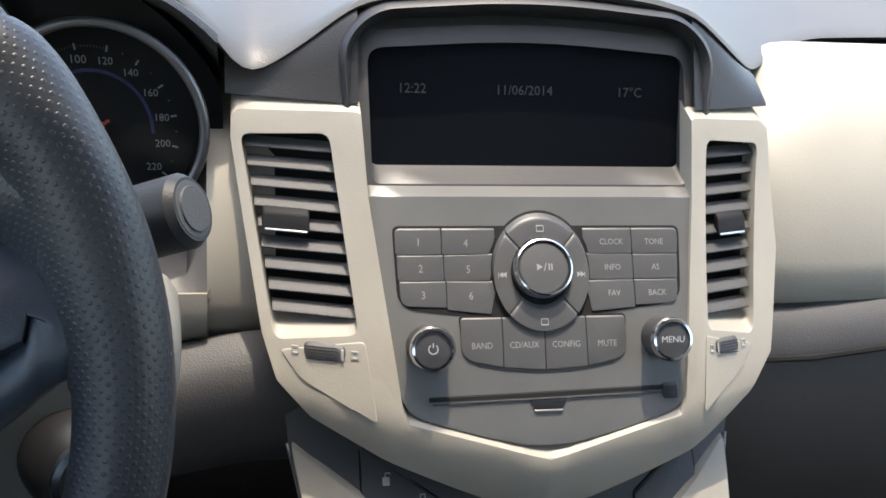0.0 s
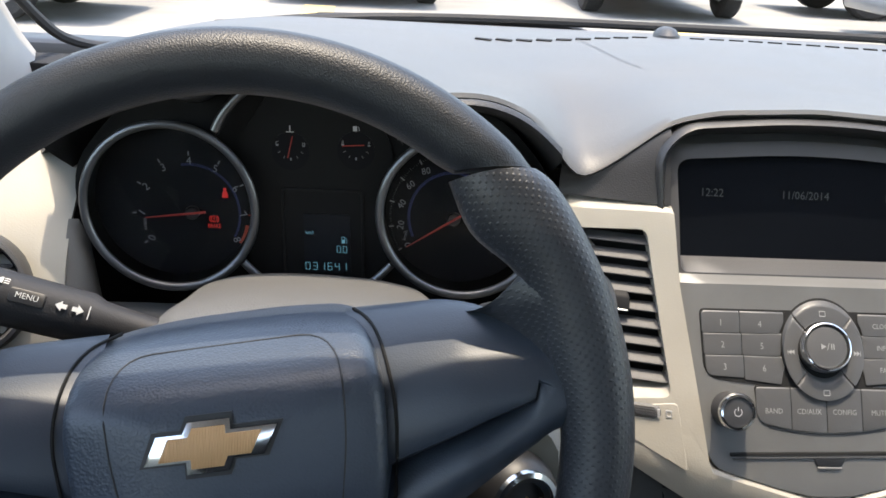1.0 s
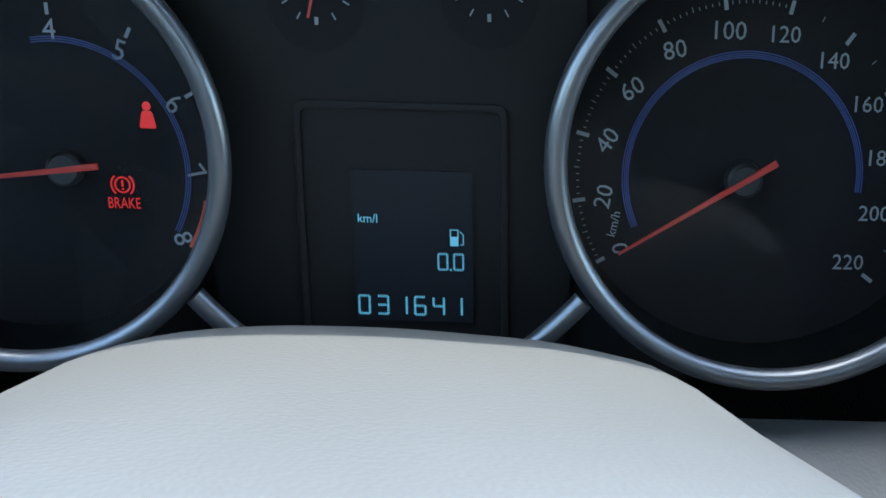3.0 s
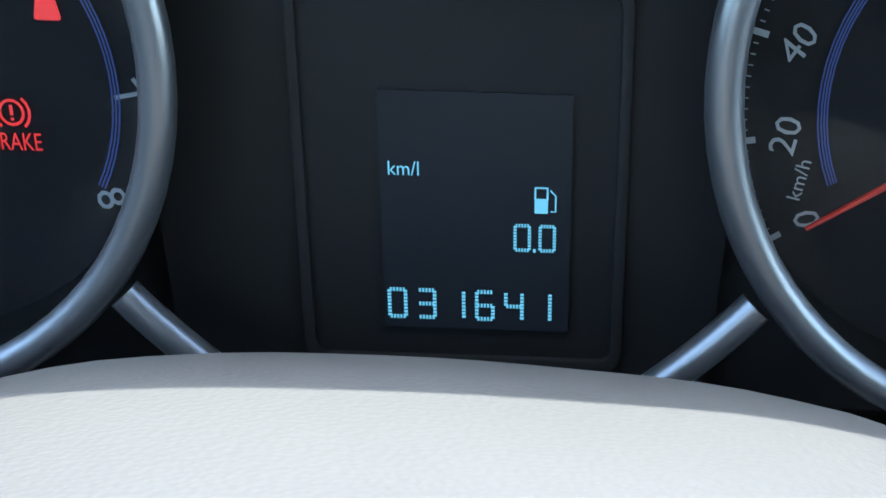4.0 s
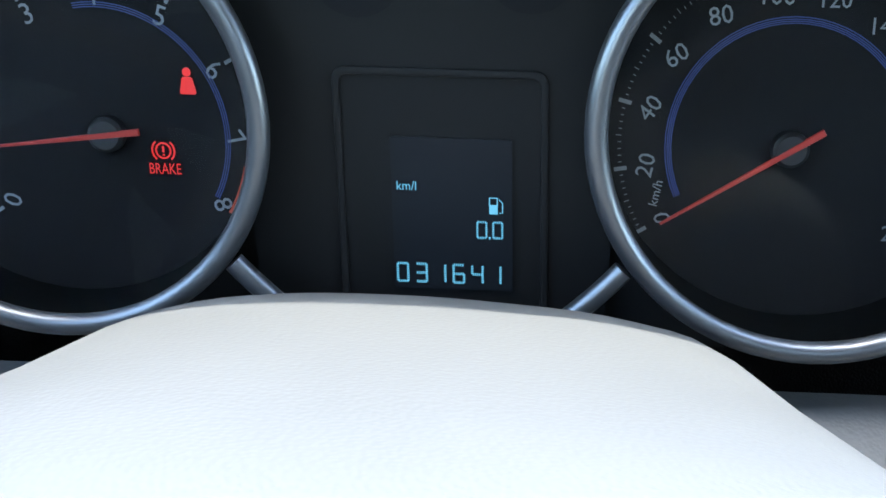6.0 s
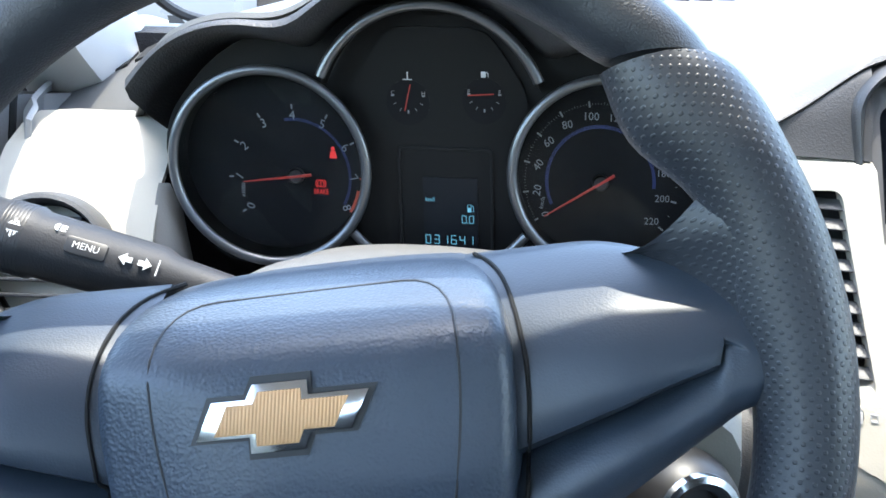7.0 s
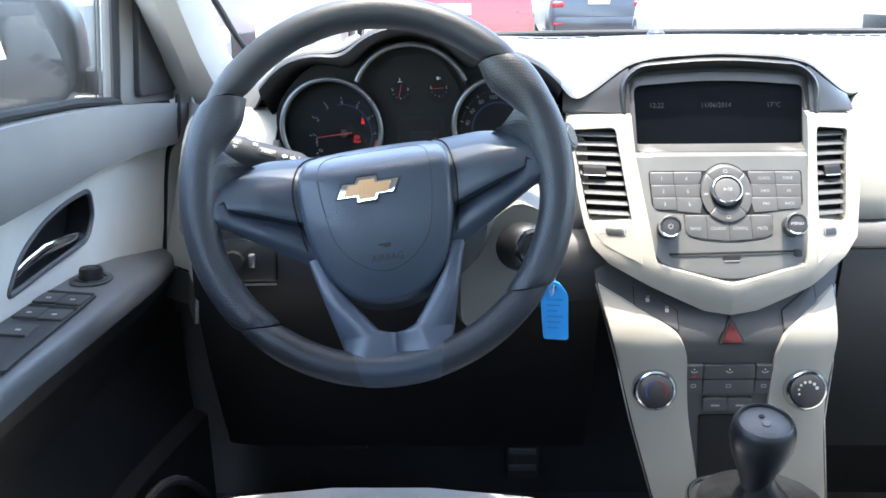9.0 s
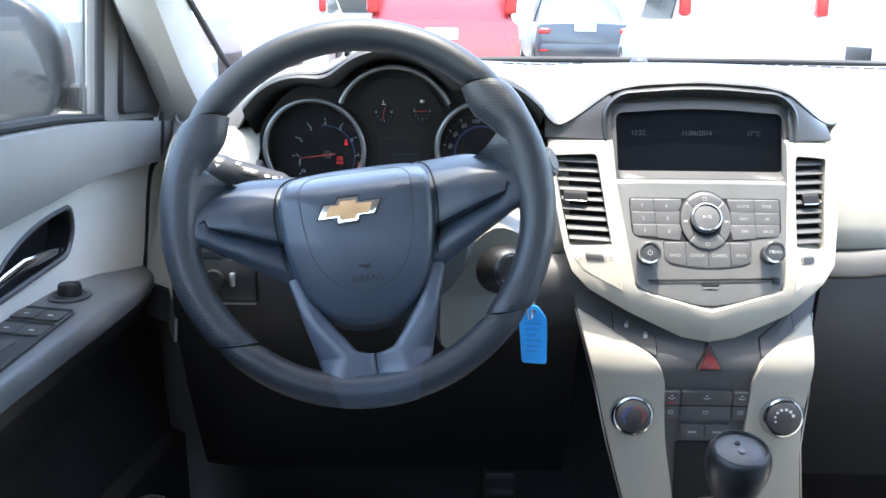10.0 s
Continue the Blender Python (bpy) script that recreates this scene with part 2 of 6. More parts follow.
M_NEEDLE = glow("needle_red", (0.9, 0.06, 0.03), 0.008, (0.20, 0.020, 0.016))
M_RED = glow("warning_red", (1.0, 0.03, 0.03), 0.042, (0.2, 0.01, 0.01))
M_REDZONE = material("redline_print", (0.42, 0.06, 0.03), 0.5)
M_LCD = glow("lcd_blue", (0.16, 0.55, 0.80), 0.06, (0.05, 0.1, 0.14))
M_LCDBACK = material("lcd_panel", (0.012, 0.0135, 0.016), 0.3, spec=0.1)
M_CLOCK = glow("display_digits", (0.35, 0.45, 0.55), 0.009, (0.008, 0.01, 0.012))
M_BLUEARC = material("blue_print", (0.02, 0.035, 0.14), 0.5)
M_DOOR = material("door_upper_plastic", (0.15, 0.147, 0.142), 0.48, grain=0.22, scale=900)
M_INSERT = material("door_insert_vinyl", (0.66, 0.645, 0.59), 0.55, grain=0.2, scale=900, vary=0.06)
M_ARM = material("armrest_plastic", (0.085, 0.088, 0.092), 0.42, grain=0.2, scale=900)
M_PILLAR = material("pillar_cloth", (0.42, 0.41, 0.39), 0.9, grain=0.3, scale=1200, vary=0.06)
M_ROOF = material("headliner", (0.50, 0.48, 0.45), 0.95, grain=0.3, scale=1200)
M_CARPET = material("carpet", (0.012, 0.012, 0.014), 0.95, grain=0.8, scale=900, vary=0.3)
M_SEAT = material("seat_cloth", (0.32, 0.315, 0.30), 0.9, grain=0.5, scale=900, vary=0.1)
M_SEATDARK = material("seat_bolster", (0.03, 0.03, 0.032), 0.9, grain=0.5, scale=900)
M_RUBBER = material("seal_rubber", (0.008, 0.008, 0.009), 0.7)
M_TAG = material("blue_tag", (0.03, 0.36, 0.80), 0.35, vary=0.05)
M_BRASS = material("brass_key", (0.62, 0.45, 0.22), 0.3, metal=1.0)
M_STEEL = material("steel", (0.5, 0.5, 0.5), 0.3, metal=1.0)
M_LEATHER = material("shift_boot_leather", (0.014, 0.014, 0.015), 0.32, grain=0.15, scale=1100)
M_GLASS = clear("window_glass", (0.93, 0.95, 0.95))
M_LENS = clear("gauge_lens", (0.97, 0.98, 0.98), 0.0, 1.15)
M_STALK = material("stalk_plastic", (0.026, 0.026, 0.028), 0.5, grain=0.1, scale=1200, spec=0.3)
M_HAZARD = material("hazard_red", (0.070, 0.007, 0.007), 0.35)
M_KEY = material("radio_key_plastic", (0.070, 0.070, 0.070), 0.42, grain=0.08, scale=1500, vary=0.06)
M_BLUEDOT = material("cold_blue_print", (0.015, 0.05, 0.24), 0.5)
M_WARMDOT = material("warm_red_print", (0.17, 0.014, 0.014), 0.5)
M_CONCRETE = material("concrete_ground", (0.25, 0.24, 0.22), 0.9, grain=0.5, scale=60, vary=0.18, vary_scale=1.2)
M_YELLOW = material("yellow_paint", (0.60, 0.47, 0.20), 0.8, vary=0.25, vary_scale=6)


def ribbed(m, scale):
    """Fine upright ribs pressed into a surface."""
    n, l = m.node_tree.nodes, m.node_tree.links
    w, b, co = n.new("ShaderNodeTexWave"), n.new("ShaderNodeBump"), n.new("ShaderNodeTexCoord")
    w.inputs["Scale"].default_value = scale
    b.inputs["Strength"].default_value, b.inputs["Distance"].default_value = 0.5, 0.0004
    l.new(co.outputs["Object"], w.inputs["Vector"]), l.new(w.outputs["Fac"], b.inputs["Height"])
    l.new(b.outputs[0], n["Principled BSDF"].inputs["Normal"])


ribbed(M_GOLD, 260)

M_TAGPRINT = material("tag_print", (0.02, 0.24, 0.60), 0.45)
# one shroud plastic in two tones: light and shade are put into the colour
M_SHROUDLIT = material("lit_shroud_plastic", (0.20, 0.19, 0.165), 0.55, grain=0.10, scale=900, vary=0.05)
M_SHROUDSHADE = material("shaded_shroud_plastic", (0.092, 0.091, 0.088), 0.55, grain=0.10, scale=900, vary=0.05)

# ---- steering wheel ----
W = Vector((-0.010, -0.064, 0.860))
W_TILT, W_ROLL, W_SIZE = radians(19), radians(8), 0.944
E1, E2, EN = Vector((1, 0, 0)), Vector((0, math.sin(W_TILT), math.cos(W_TILT))), Vector((0, -math.cos(W_TILT), math.sin(W_TILT)))
U1 = E1 * math.cos(W_ROLL) + E2 * math.sin(W_ROLL)
U2 = E2 * math.cos(W_ROLL) - E1 * math.sin(W_ROLL)


def on_wheel(u, v, w):
    return W + (U1 * u + U2 * v + EN * w) * W_SIZE


RIM_R = 0.179


def rim_arc(a0, a1, n, r_tube, bump=None, slant=(0.0, 0.0)):
    """A piece of the rim; bump(angle) gives (inward shift, growth); slant: degrees by which each end leans across the section."""
    bm, rings, seg = bmesh.new(), [], 20
    for i in range(n + 1):
        a = radians(a0 + (a1 - a0) * i / n)
        end = min(i, n - i)
        rt = r_tube * (1 - 0.10 * max(0, 1 - end / 1.5))
        sh, gr = bump(math.degrees(a)) if bump else (0, 0)
        ring = []
        for j in range(seg):
            b = 2 * math.pi * j / seg
            rad, dep = math.cos(b) * (rt + gr), math.sin(b) * rt * 1.06
            if rad < 0:
                rad *= 1 + sh / rt
            rr = RIM_R + rad
            k = i / n
            lean = slant[0] * max(0, 1 - k * 5) + slant[1] * max(0, 1 - (1 - k) * 5)
            c = a - radians(lean) * math.cos(b)
            ring.append(bm.verts.new(on_wheel(rr * math.cos(c), rr * math.sin(c), dep)))
        rings.append(ring)
    for p, q in zip(rings, rings[1:]):
        for j in range(seg):
            bm.faces.new((p[j - 1], p[j], q[j], q[j - 1]))
    bm.faces.new(rings[0]), bm.faces.new(rings[-1][::-1])
    return bm


def dimple(m):
    """Staggered rows of small bumps that run round the rim and round its section."""
    n, l = m.node_tree.nodes, m.node_tree.links

    def calc(op, a, b=None):
        q = n.new("ShaderNodeMath")
        q.operation = op
        for i, v in enumerate((a, b)):
            if isinstance(v, (int, float)):
                q.inputs[i].default_value = v
            elif v is not None:
                l.new(v, q.inputs[i])
        return q.outputs[0]

    co = n.new("ShaderNodeTexCoord")
    axis = []
    for d in (U1, U2, EN):
        q = n.new("ShaderNodeVectorMath")
        q.operation = "DOT_PRODUCT"
        q.inputs[1].default_value = d
        l.new(co.outputs["Object"], q.inputs[0])
        axis.append(q.outputs["Value"])
    u, v, w = axis
    r = calc("SQRT", calc("ADD", calc("MULTIPLY", u, u), calc("MULTIPLY", v, v)))
    turn, roll = calc("ARCTAN2", v, u), calc("ARCTAN2", w, calc("SUBTRACT", r, RIM_R * W_SIZE))
    dots = calc("MULTIPLY", calc("SINE", calc("MULTIPLY", turn, 250.0)), calc("SINE", calc("MULTIPLY", roll, 24.0)))
    q = n.new("ShaderNodeMapRange")
    q.interpolation_type = "SMOOTHSTEP"
    q.inputs[1].default_value, q.inputs[2].default_value = 0.25, 0.85
    l.new(dots, q.inputs[0])
    b = n.new("ShaderNodeBump")
    b.inputs["Strength"].default_value, b.inputs["Distance"].default_value = 0.6, 0.0003
    l.new(q.outputs[0], b.inputs["Height"])
    l.new(b.outputs[0], n["Principled BSDF"].inputs["Normal"])


dimple(M_GRIP)


def thumb(a):
    """Thumb rest above the spoke, on either side."""
    d = a if a < 90 else 180 - a
    k = math.exp(-((d - 31) / 7.0) ** 2)
    m = math.exp(-((d - 8) / 13.0) ** 2)
    return 0.009 * k + 0.004 * m, 0.0012 * k


def steering_wheel():
    t = root("steering_wheel", W, "dark blue-grey three-spoke steering wheel with a smooth rim and dimpled grips", "steering wheel")
    top = part("rim_top", rim_arc(39.2, 140.8, 48, 0.0163, None, (4.2, -4.2)), M_RIM, t, "smooth grained black rim section")
    part("rim_bottom", rim_arc(222.5, 317.5, 46, 0.0163, None, (4.6, -4.6)), M_RIM, t, "smooth grained black rim section")
    part("grip", rim_arc(-42, 38.7, 44, 0.0178, thumb, (-4.6, 4.2)), M_GRIP, t, "dimpled rubber grip")
    part("grip", rim_arc(141.3, 222, 44, 0.0178, thumb, (-4.2, 4.6)), M_GRIP, t, "dimpled rubber grip")
    # airbag cover: rings that shrink towards the crown
    prof = rounded([(-0.070, 0.050), (-0.03, 0.056), (0.03, 0.057), (0.070, 0.054), (0.078, 0.012), (0.073, -0.042), (0.060, -0.085), (0.034, -0.112), (0.0, -0.119), (-0.034, -0.112), (-0.060, -0.085), (-0.073, -0.042), (-0.078, 0.012)],
                   [0.03, 0.03, 0.03, 0.03, 0.05, 0.04, 0.03, 0.03, 0.03, 0.03, 0.03, 0.04, 0.05], 7)

    def crown(u, v, s):
        w = 0.019 - 0.012 * s ** 3 - 0.03 * max(0, s - 0.93) / 0.07
        if v > 0.014:
            w -= 0.064 * ((v - 0.014) / 0.044) ** 1.6
        if v < -0.03:
            w -= 0.012 * ((-0.03 - v) / 0.09)
        return w

    prof = [(u * (1.08 if u < 0 else 1.03), v - 0.002) for u, v in prof]
    secs = []
    for s in (1.0, 0.985, 0.955, 0.92, 0.87, 0.8, 0.7, 0.58, 0.45, 0.3, 0.15, 0.03):
        secs.append([on_wheel(u * s, (v + 0.02) * s - 0.02, crown(u * s, (v + 0.02) * s - 0.02, s)) for u, v in prof])
    back = [on_wheel(u * 0.99, v * 0.99, -0.075 if v > 0.02 else -0.05) for u, v in prof]
    bm = loft([back] + secs, closed=True, caps=True)
    hub = part("airbag_cover", bm, M_HUB, t, "grained blue-grey airbag cover", angle=60)
    # tear seam: a black line stands in for the shade in its groove
    line = rounded([(-0.055, 0.040), (0.055, 0.042), (0.056, 0.0), (0.046, -0.06), (0.0, -0.090), (-0.046, -0.06), (-0.056, 0.0)], [0.02, 0.02, 0.04, 0.04, 0.06, 0.04, 0.04], 6)

    def at_hub(u, v, w):
        best = 0.0
        for (a, b), (c, d) in zip(prof, prof[1:] + prof[:1]):
            b, d, q = b + 0.02, d + 0.02, v + 0.02
            den = a * d - c * b
            if abs(den) > 1e-9:
                i, j = (u * d - c * q) / den, (a * q - u * b) / den
                if i >= -1e-9 and j >= -1e-9:
                    best = max(best, i + j)
        return on_wheel(u, v, crown(u, v, min(best, 0.97)) + w)

    part("tear_seam", tube([at_hub(u, v, -0.0001) for u, v in line], 0.0005, 6, closed=True), M_BLACK, hub, "thin tear line, black for the shade in its groove")
    # badge: a plain cross in a slanted bar
    bow = [(-0.0335, -0.0062), (-0.012, -0.0062), (-0.012, -0.0125), (0.0095, -0.0125), (0.0125, -0.0062), (0.028, -0.0062), (0.0365, 0.0088), (0.0125, 0.0088), (0.0125, 0.0145), (-0.0095, 0.0145), (-0.0125, 0.0088), (-0.026, 0.0088)]

    def shrink(p, k):
        return [((u + 0.0085) * k - 0.0085, (v + 0.003) * k - 0.003) for u, v in p]

    bow = [(u * 0.9 - 0.0085, v * 0.9 - 0.003) for u, v in bow]
    badge = part("badge", plate(bow, at_hub, 0.0032, 0.0012, low=-0.001), M_CHROME, hub, "chrome-edged cross badge")
    part("badge_inlay", plate(shrink(bow, 0.77), at_hub, 0.0038, 0.0004, low=0.001), M_GOLD, badge, "ribbed gold inlay")
    part("badge_recess", plate([((u + 0.0085) * 1.08 - 0.0085, (v + 0.003) * 1.19 - 0.003) for u, v in bow], at_hub, 0.0008, 0, low=-0.002), M_BLACK, badge)
    # thin black shapes stand in for the shade of the embossing
    part("lettering", lettering("AIRBAG", 0.0092, at_hub, 0.002, -0.070, 0.0006), M_BLACK, hub, "AIRBAG lettering, black for the shade of its embossing")
    part("lettering", plate([(-0.006, -0.056), (0.008, -0.056), (0.006, -0.0605), (0.0, -0.0605), (-0.001, -0.0585), (-0.004, -0.0585)], at_hub, 0.0008, 0.0002), M_BLACK, hub)
    # side spokes
    for sx in (-1, 1):
        def side(u, v, w, sx=sx):
            bend = -0.030 * max(0, (0.115 - u) / 0.045) ** 1.2 if u < 0.115 else -0.002 * (u - 0.115) / 0.05
            top = -0.050 * max(0, (v + 0.004) / 0.056) ** 2.2
            return on_wheel(sx * u, v, 0.004 + bend * 0.35 + top + w)

        def crease(u):
            return 0.002 - (0.158 - u) * 0.36

        def upper(u):
            return -0.006 + 0.057 * math.sqrt(max(0, 1 - (max(0, u - 0.103) / 0.0615) ** 2))

        def lower(u):
            straight = -0.018 - (0.156 - u) * 0.60
            return straight if u < 0.156 else -0.018 + 0.012 * (1 - math.sqrt(max(0, 1 - ((u - 0.156) / 0.0085) ** 2)))

        st = 0.060 if sx > 0 else 0.064
        rows = []
        for k in np.linspace(0, 1, 30):
            u = st + (0.1643 - st) * (1 - (1 - k) ** 1.7)
            lo, mid, hi = lower(u), crease(u), upper(u)
            lo, hi = min(lo, hi - 0.002), max(hi, lo + 0.002)
            mid = min(max(mid, lo + 0.55 * (hi - lo)), hi - 0.0005) if u > 0.15 else mid
            fade = min(1, max(0, (0.157 - u) / 0.032))
            row = [side(u, lo + 0.001, -0.020), side(u, lo, -0.006)]
            for f in (0.06, 0.16, 0.3, 0.45, 0.6, 0.72, 0.82, 0.9, 0.96, 1.0):
                round_off = 0.010 * (1 - f / 0.45) ** 2 if f < 0.45 else 0.0
                dip = 0.012 * fade * max(0, (f - 0.5) / 0.5) ** 2
                row.append(side(u, lo + (mid - lo) * f, 0.006 - 0.003 * fade - round_off * (0.6 + 0.4 * fade) - dip))
            for f in (0.02, 0.05, 0.10, 0.2, 0.35, 0.5, 0.65, 0.8, 0.9, 0.96):
                dip = 0.012 * fade * math.exp(-(f / 0.035) ** 2)
                row.append(side(u, mid + (hi - mid) * f, 0.006 - dip))
            row += [side(u, hi, 0.003), side(u, hi - 0.001, -0.020)]
            rows.append(row)
        if sx < 0:
            rows = rows[::-1]
        sp = part("spoke", loft(rows), M_SPOKE, t, "smooth blue-grey spoke cover with a folded lower lip", angle=40)

        # rubber web that carries the grip round the end of the spoke
        def web(k, s):
            """k runs from the top of the spoke round its end, s from the spoke to the rim."""
            u = 0.115 + 0.0470 * min(1, k / 0.65) ** 0.75
            v = upper(u) if k < 0.65 else upper(u) + (lower(0.160) - upper(u)) * (k - 0.65) / 0.35
            turn = radians(23.5 - 33 * k)
            q = Vector(((RIM_R - 0.0115) * math.cos(turn), (RIM_R - 0.0115) * math.sin(turn)))
            p = Vector((u - 0.003, v - 0.003))
            sag = -0.0095 * max(0, 1 - k / 0.25) ** 1.5 * math.sin(math.pi * s ** 0.8)
            start = (side(p.x, p.y, 0.002 - 0.006 * max(0, 1 - k / 0.15)) - on_wheel(sx * p.x, p.y, 0)).dot(EN)
            c = p.lerp(q, s)
            rim = 0.0139 - 0.009 * max(0, 1 - k / 0.22) ** 1.5
            return c.x, c.y + sag, start + (rim - start) * (1 - (1 - s) ** 1.5)

        rows = []
        for k in np.linspace(0, 1, 22):
            pts = [web(k, s) for s in np.linspace(0, 1, 11)]
            if k == 0:
                rows.append([on_wheel(sx * u, v - 0.002, w - 0.016) for u, v, w in pts])
            rows.append([on_wheel(sx * u, v, w) for u, v, w in pts])
        if sx < 0:
            rows = rows[::-1]
        part("grip_web", loft(rows), M_GRIP, t, "dimpled rubber web between grip and spoke", angle=60)
        seam = []
        for v in np.linspace(0.0505, -0.052, 28):
            cut = [a + (c - a) * (v - b) / (d - b) for (a, b), (c, d) in zip(prof, prof[1:] + prof[:1]) if (b - v) * (d - v) < 0]
            u = max(sx * q for q in cut)
            q = v - crease(u)
            seam.append(side(u + 0.0004, v, 0.0062 if q > 0.002 else -0.004 if q > -0.006 else 0.003))
        part("seam", tube(eased(seam, 1), 0.0009, 6), M_VOID, sp, "dark joint beside the airbag cover")
        back = [(0.066, 0.045), (0.100, 0.044), (0.100, -0.03), (0.066, -0.05)]
        part("joint", plate(back, lambda u, v, w, side=side: side(u, v, w - 0.014), 0.0, 0, grid=0.008, low=-0.004), M_VOID, sp, "dark gap beside the airbag cover")
        # lower spoke: a rounded leg that folds into the foot
        inner = [(-0.175, 0.0), (-0.1425, 0.0), (-0.1405, 0.0165), (-0.128, 0.026), (-0.105, 0.043), (-0.085, 0.056), (-0.050, 0.064)]
        outer = [(-0.175, 0.0465), (-0.160, 0.052), (-0.148, 0.0560), (-0.125, 0.0615), (-0.100, 0.0680), (-0.070, 0.0765), (-0.046, 0.083)]
        rise = [(-0.175, 0.0150), (-0.168, 0.0135), (-0.155, 0.0095), (-0.135, 0.0070), (-0.10, 0.0040), (-0.07, -0.002), (-0.046, -0.012)]
        ridge = [(-0.175, 0.034), (-0.143, 0.024), (-0.105, 0.054), (-0.046, 0.072)]
        rows = []
        for v in np.concatenate([np.linspace(-0.175, -0.143, 13), np.linspace(-0.1415, -0.046, 26)]):
            p, q, h, c = lerp(inner, v), lerp(outer, v), lerp(rise, v), lerp(ridge, v)
            row = [on_wheel(sx * p, v, h - 0.022), on_wheel(sx * p, v, h - 0.30 * max(0, c - p) - 0.0035)]
            for f in np.linspace(0.04, 0.96, 17):
                u = p + (q - p) * f
                fall = 0.30 * (c - u) if u < c else 14.0 * (u - c) ** 2
                row.append(on_wheel(sx * u, v, h - fall - 0.003 * (abs(2 * f - 1) ** 6)))
            row += [on_wheel(sx * q, v, h - 14.0 * (q - c) ** 2 - 0.005), on_wheel(sx * q, v, h - 0.022)]
            rows.append(row)
        if sx < 0:
            rows = rows[::-1]
        part("lower_spoke", loft(rows), M_STRUTLIT, t, "satin grey-blue lower spoke, toned lighter for the sheen on it", angle=32)
    part("spoke_foot", rim_arc(255.0, 285.0, 24, 0.0167, None, (-3.5, 3.5)), M_SPOKE, t, "satin grey-blue foot of the lower spokes over the rim")
    # hub boss behind the cover
    m = Matrix.Translation(W - EN * 0.09) @ EN.to_track_quat("Z", "Y").to_matrix().to_4x4()
    part("boss", lathe([(0.0, 0.0), (0.038, 0.0), (0.038, 0.040), (0.0, 0.040)], m, 28), M_BLACK, t)
    return t


steering_wheel()

# ---- steering column: shroud, stalks, ignition ----
def steering_column():
    t = root("steering_column", (0.005, 0.13, 0.78), "warm grey plastic steering column shroud with two stalks and the ignition lock", "steering column")
    secs = []
    for y, k, zt in ((0.050, 0.86, 0.842), (0.075, 0.95, 0.855), (0.100, 1.0, 0.8635), (0.118, 1.02, 0.8650), (0.150, 1.0, 0.8590), (0.20, 0.97, 0.8465), (0.245, 0.95, 0.8365), (0.268, 0.94, 0.8300), (0.276, 0.93, 0.820)):
        outline = [(-0.060, -0.12), (-0.076, -0.10), (-0.086, -0.06), (-0.086, -0.026), (-0.074, -0.010), (-0.050, -0.003), (-0.02, 0.0), (0.015, 0.0), (0.06, -0.003), (0.092, -0.010), (0.107, -0.024), (0.108, -0.06), (0.090, -0.10), (0.062, -0.12)]
        ring = rounded([(x * k + 0.003, zt + dz * k) for x, dz in outline], 0.012, 3)
        secs.append([(x, y, z) for x, z in ring])
    part("shroud", loft(secs, closed=True, caps=True), M_SHROUDSHADE, t, "warm grey upper and lower shroud in a shaded tone", angle=50)
    low = []
    for y, k in ((0.07, 0.9), (0.10, 1.0), (0.14, 1.05), (0.19, 1.0)):
        ring = rounded([(0.062, 0.775), (0.062, 0.68), (0.085, 0.665), (0.118, 0.672), (0.135, 0.71), (0.168, 0.755), (0.172, 0.81), (0.13, 0.832)], 0.02, 3)
        cx, cz = 0.11, 0.74
        low.append([(cx + (x - cx) * k, y, cz + (z - cz) * k) for x, z in ring])
    part("lock_shroud", loft(low, closed=True, caps=True), M_SHROUDLIT, t, "warm grey shroud round the ignition lock in a lit tone", angle=50)
    # ignition lock
    m = Matrix.Translation((0.139, 0.056, 0.774)) @ Vector((0.35, -1, 0.15)).to_track_quat("Z", "Y").to_matrix().to_4x4()
    lock = part("ignition_lock", lathe([(0.0, 0.004), (0.012, 0.004), (0.0125, 0.010), (0.018, 0.012), (0.0225, 0.008), (0.0255, -0.002), (0.027, -0.016), (0.028, -0.03)], m, 32), M_BLACK, t, "black ignition barrel")
    part("lock_ring", lathe([(0.0150, 0.009), (0.0165, 0.0138), (0.0195, 0.0130), (0.0210, 0.007)], m, 32), M_CHROME, lock, "chrome ring")
    # stalks
    ax0, ax1 = Vector((-0.070, 0.115, 0.842)), Vector((-0.208, 0.115, 0.877))
    body = tube([ax0.lerp(ax1, k) for k in (0, 0.25, 0.3, 0.72, 0.74, 0.84, 0.85, 0.97, 1.0)], lambda s: (0.010, 0.0125, 0.0155, 0.0165, 0.0180, 0.0180, 0.0170, 0.0170, 0.013)[round(s * 8)], 20)
    st = part("light_stalk", body, M_STALK, t, "black light stalk with white symbols")
    d = (ax1 - ax0).normalized()
    nrm = Vector((0, -0.80, 0.6))
    nrm = (nrm - d * nrm.dot(d)).normalized()
    vv = nrm.cross(d) * -1
    if vv.z < 0:
        vv = -vv

    def on_stalk(u, v, w):
        return ax0 + d * u + vv * v + nrm * (math.sqrt(max(1e-6, 0.0164 ** 2 - v * v)) + w)

    def flip(u, v, w):
        return on_stalk(0.147 - u, v, w)

    part("symbol", lettering("MENU", 0.0048, flip, 0.070, 0.000, 0.0009), M_INK, st)
    part("menu_key", plate(rect(0.070, 0.0, 0.020, 0.0085, 0.002), flip, 0.0006, 0.0004, low=-0.003), M_BLACK, st)
    part("symbol", lettering("SET/", 0.005, flip, 0.012, 0.0035, 0.0012), M_INK, st)
    part("symbol", lettering("CLR", 0.005, flip, 0.012, -0.003, 0.0012), M_INK, st)
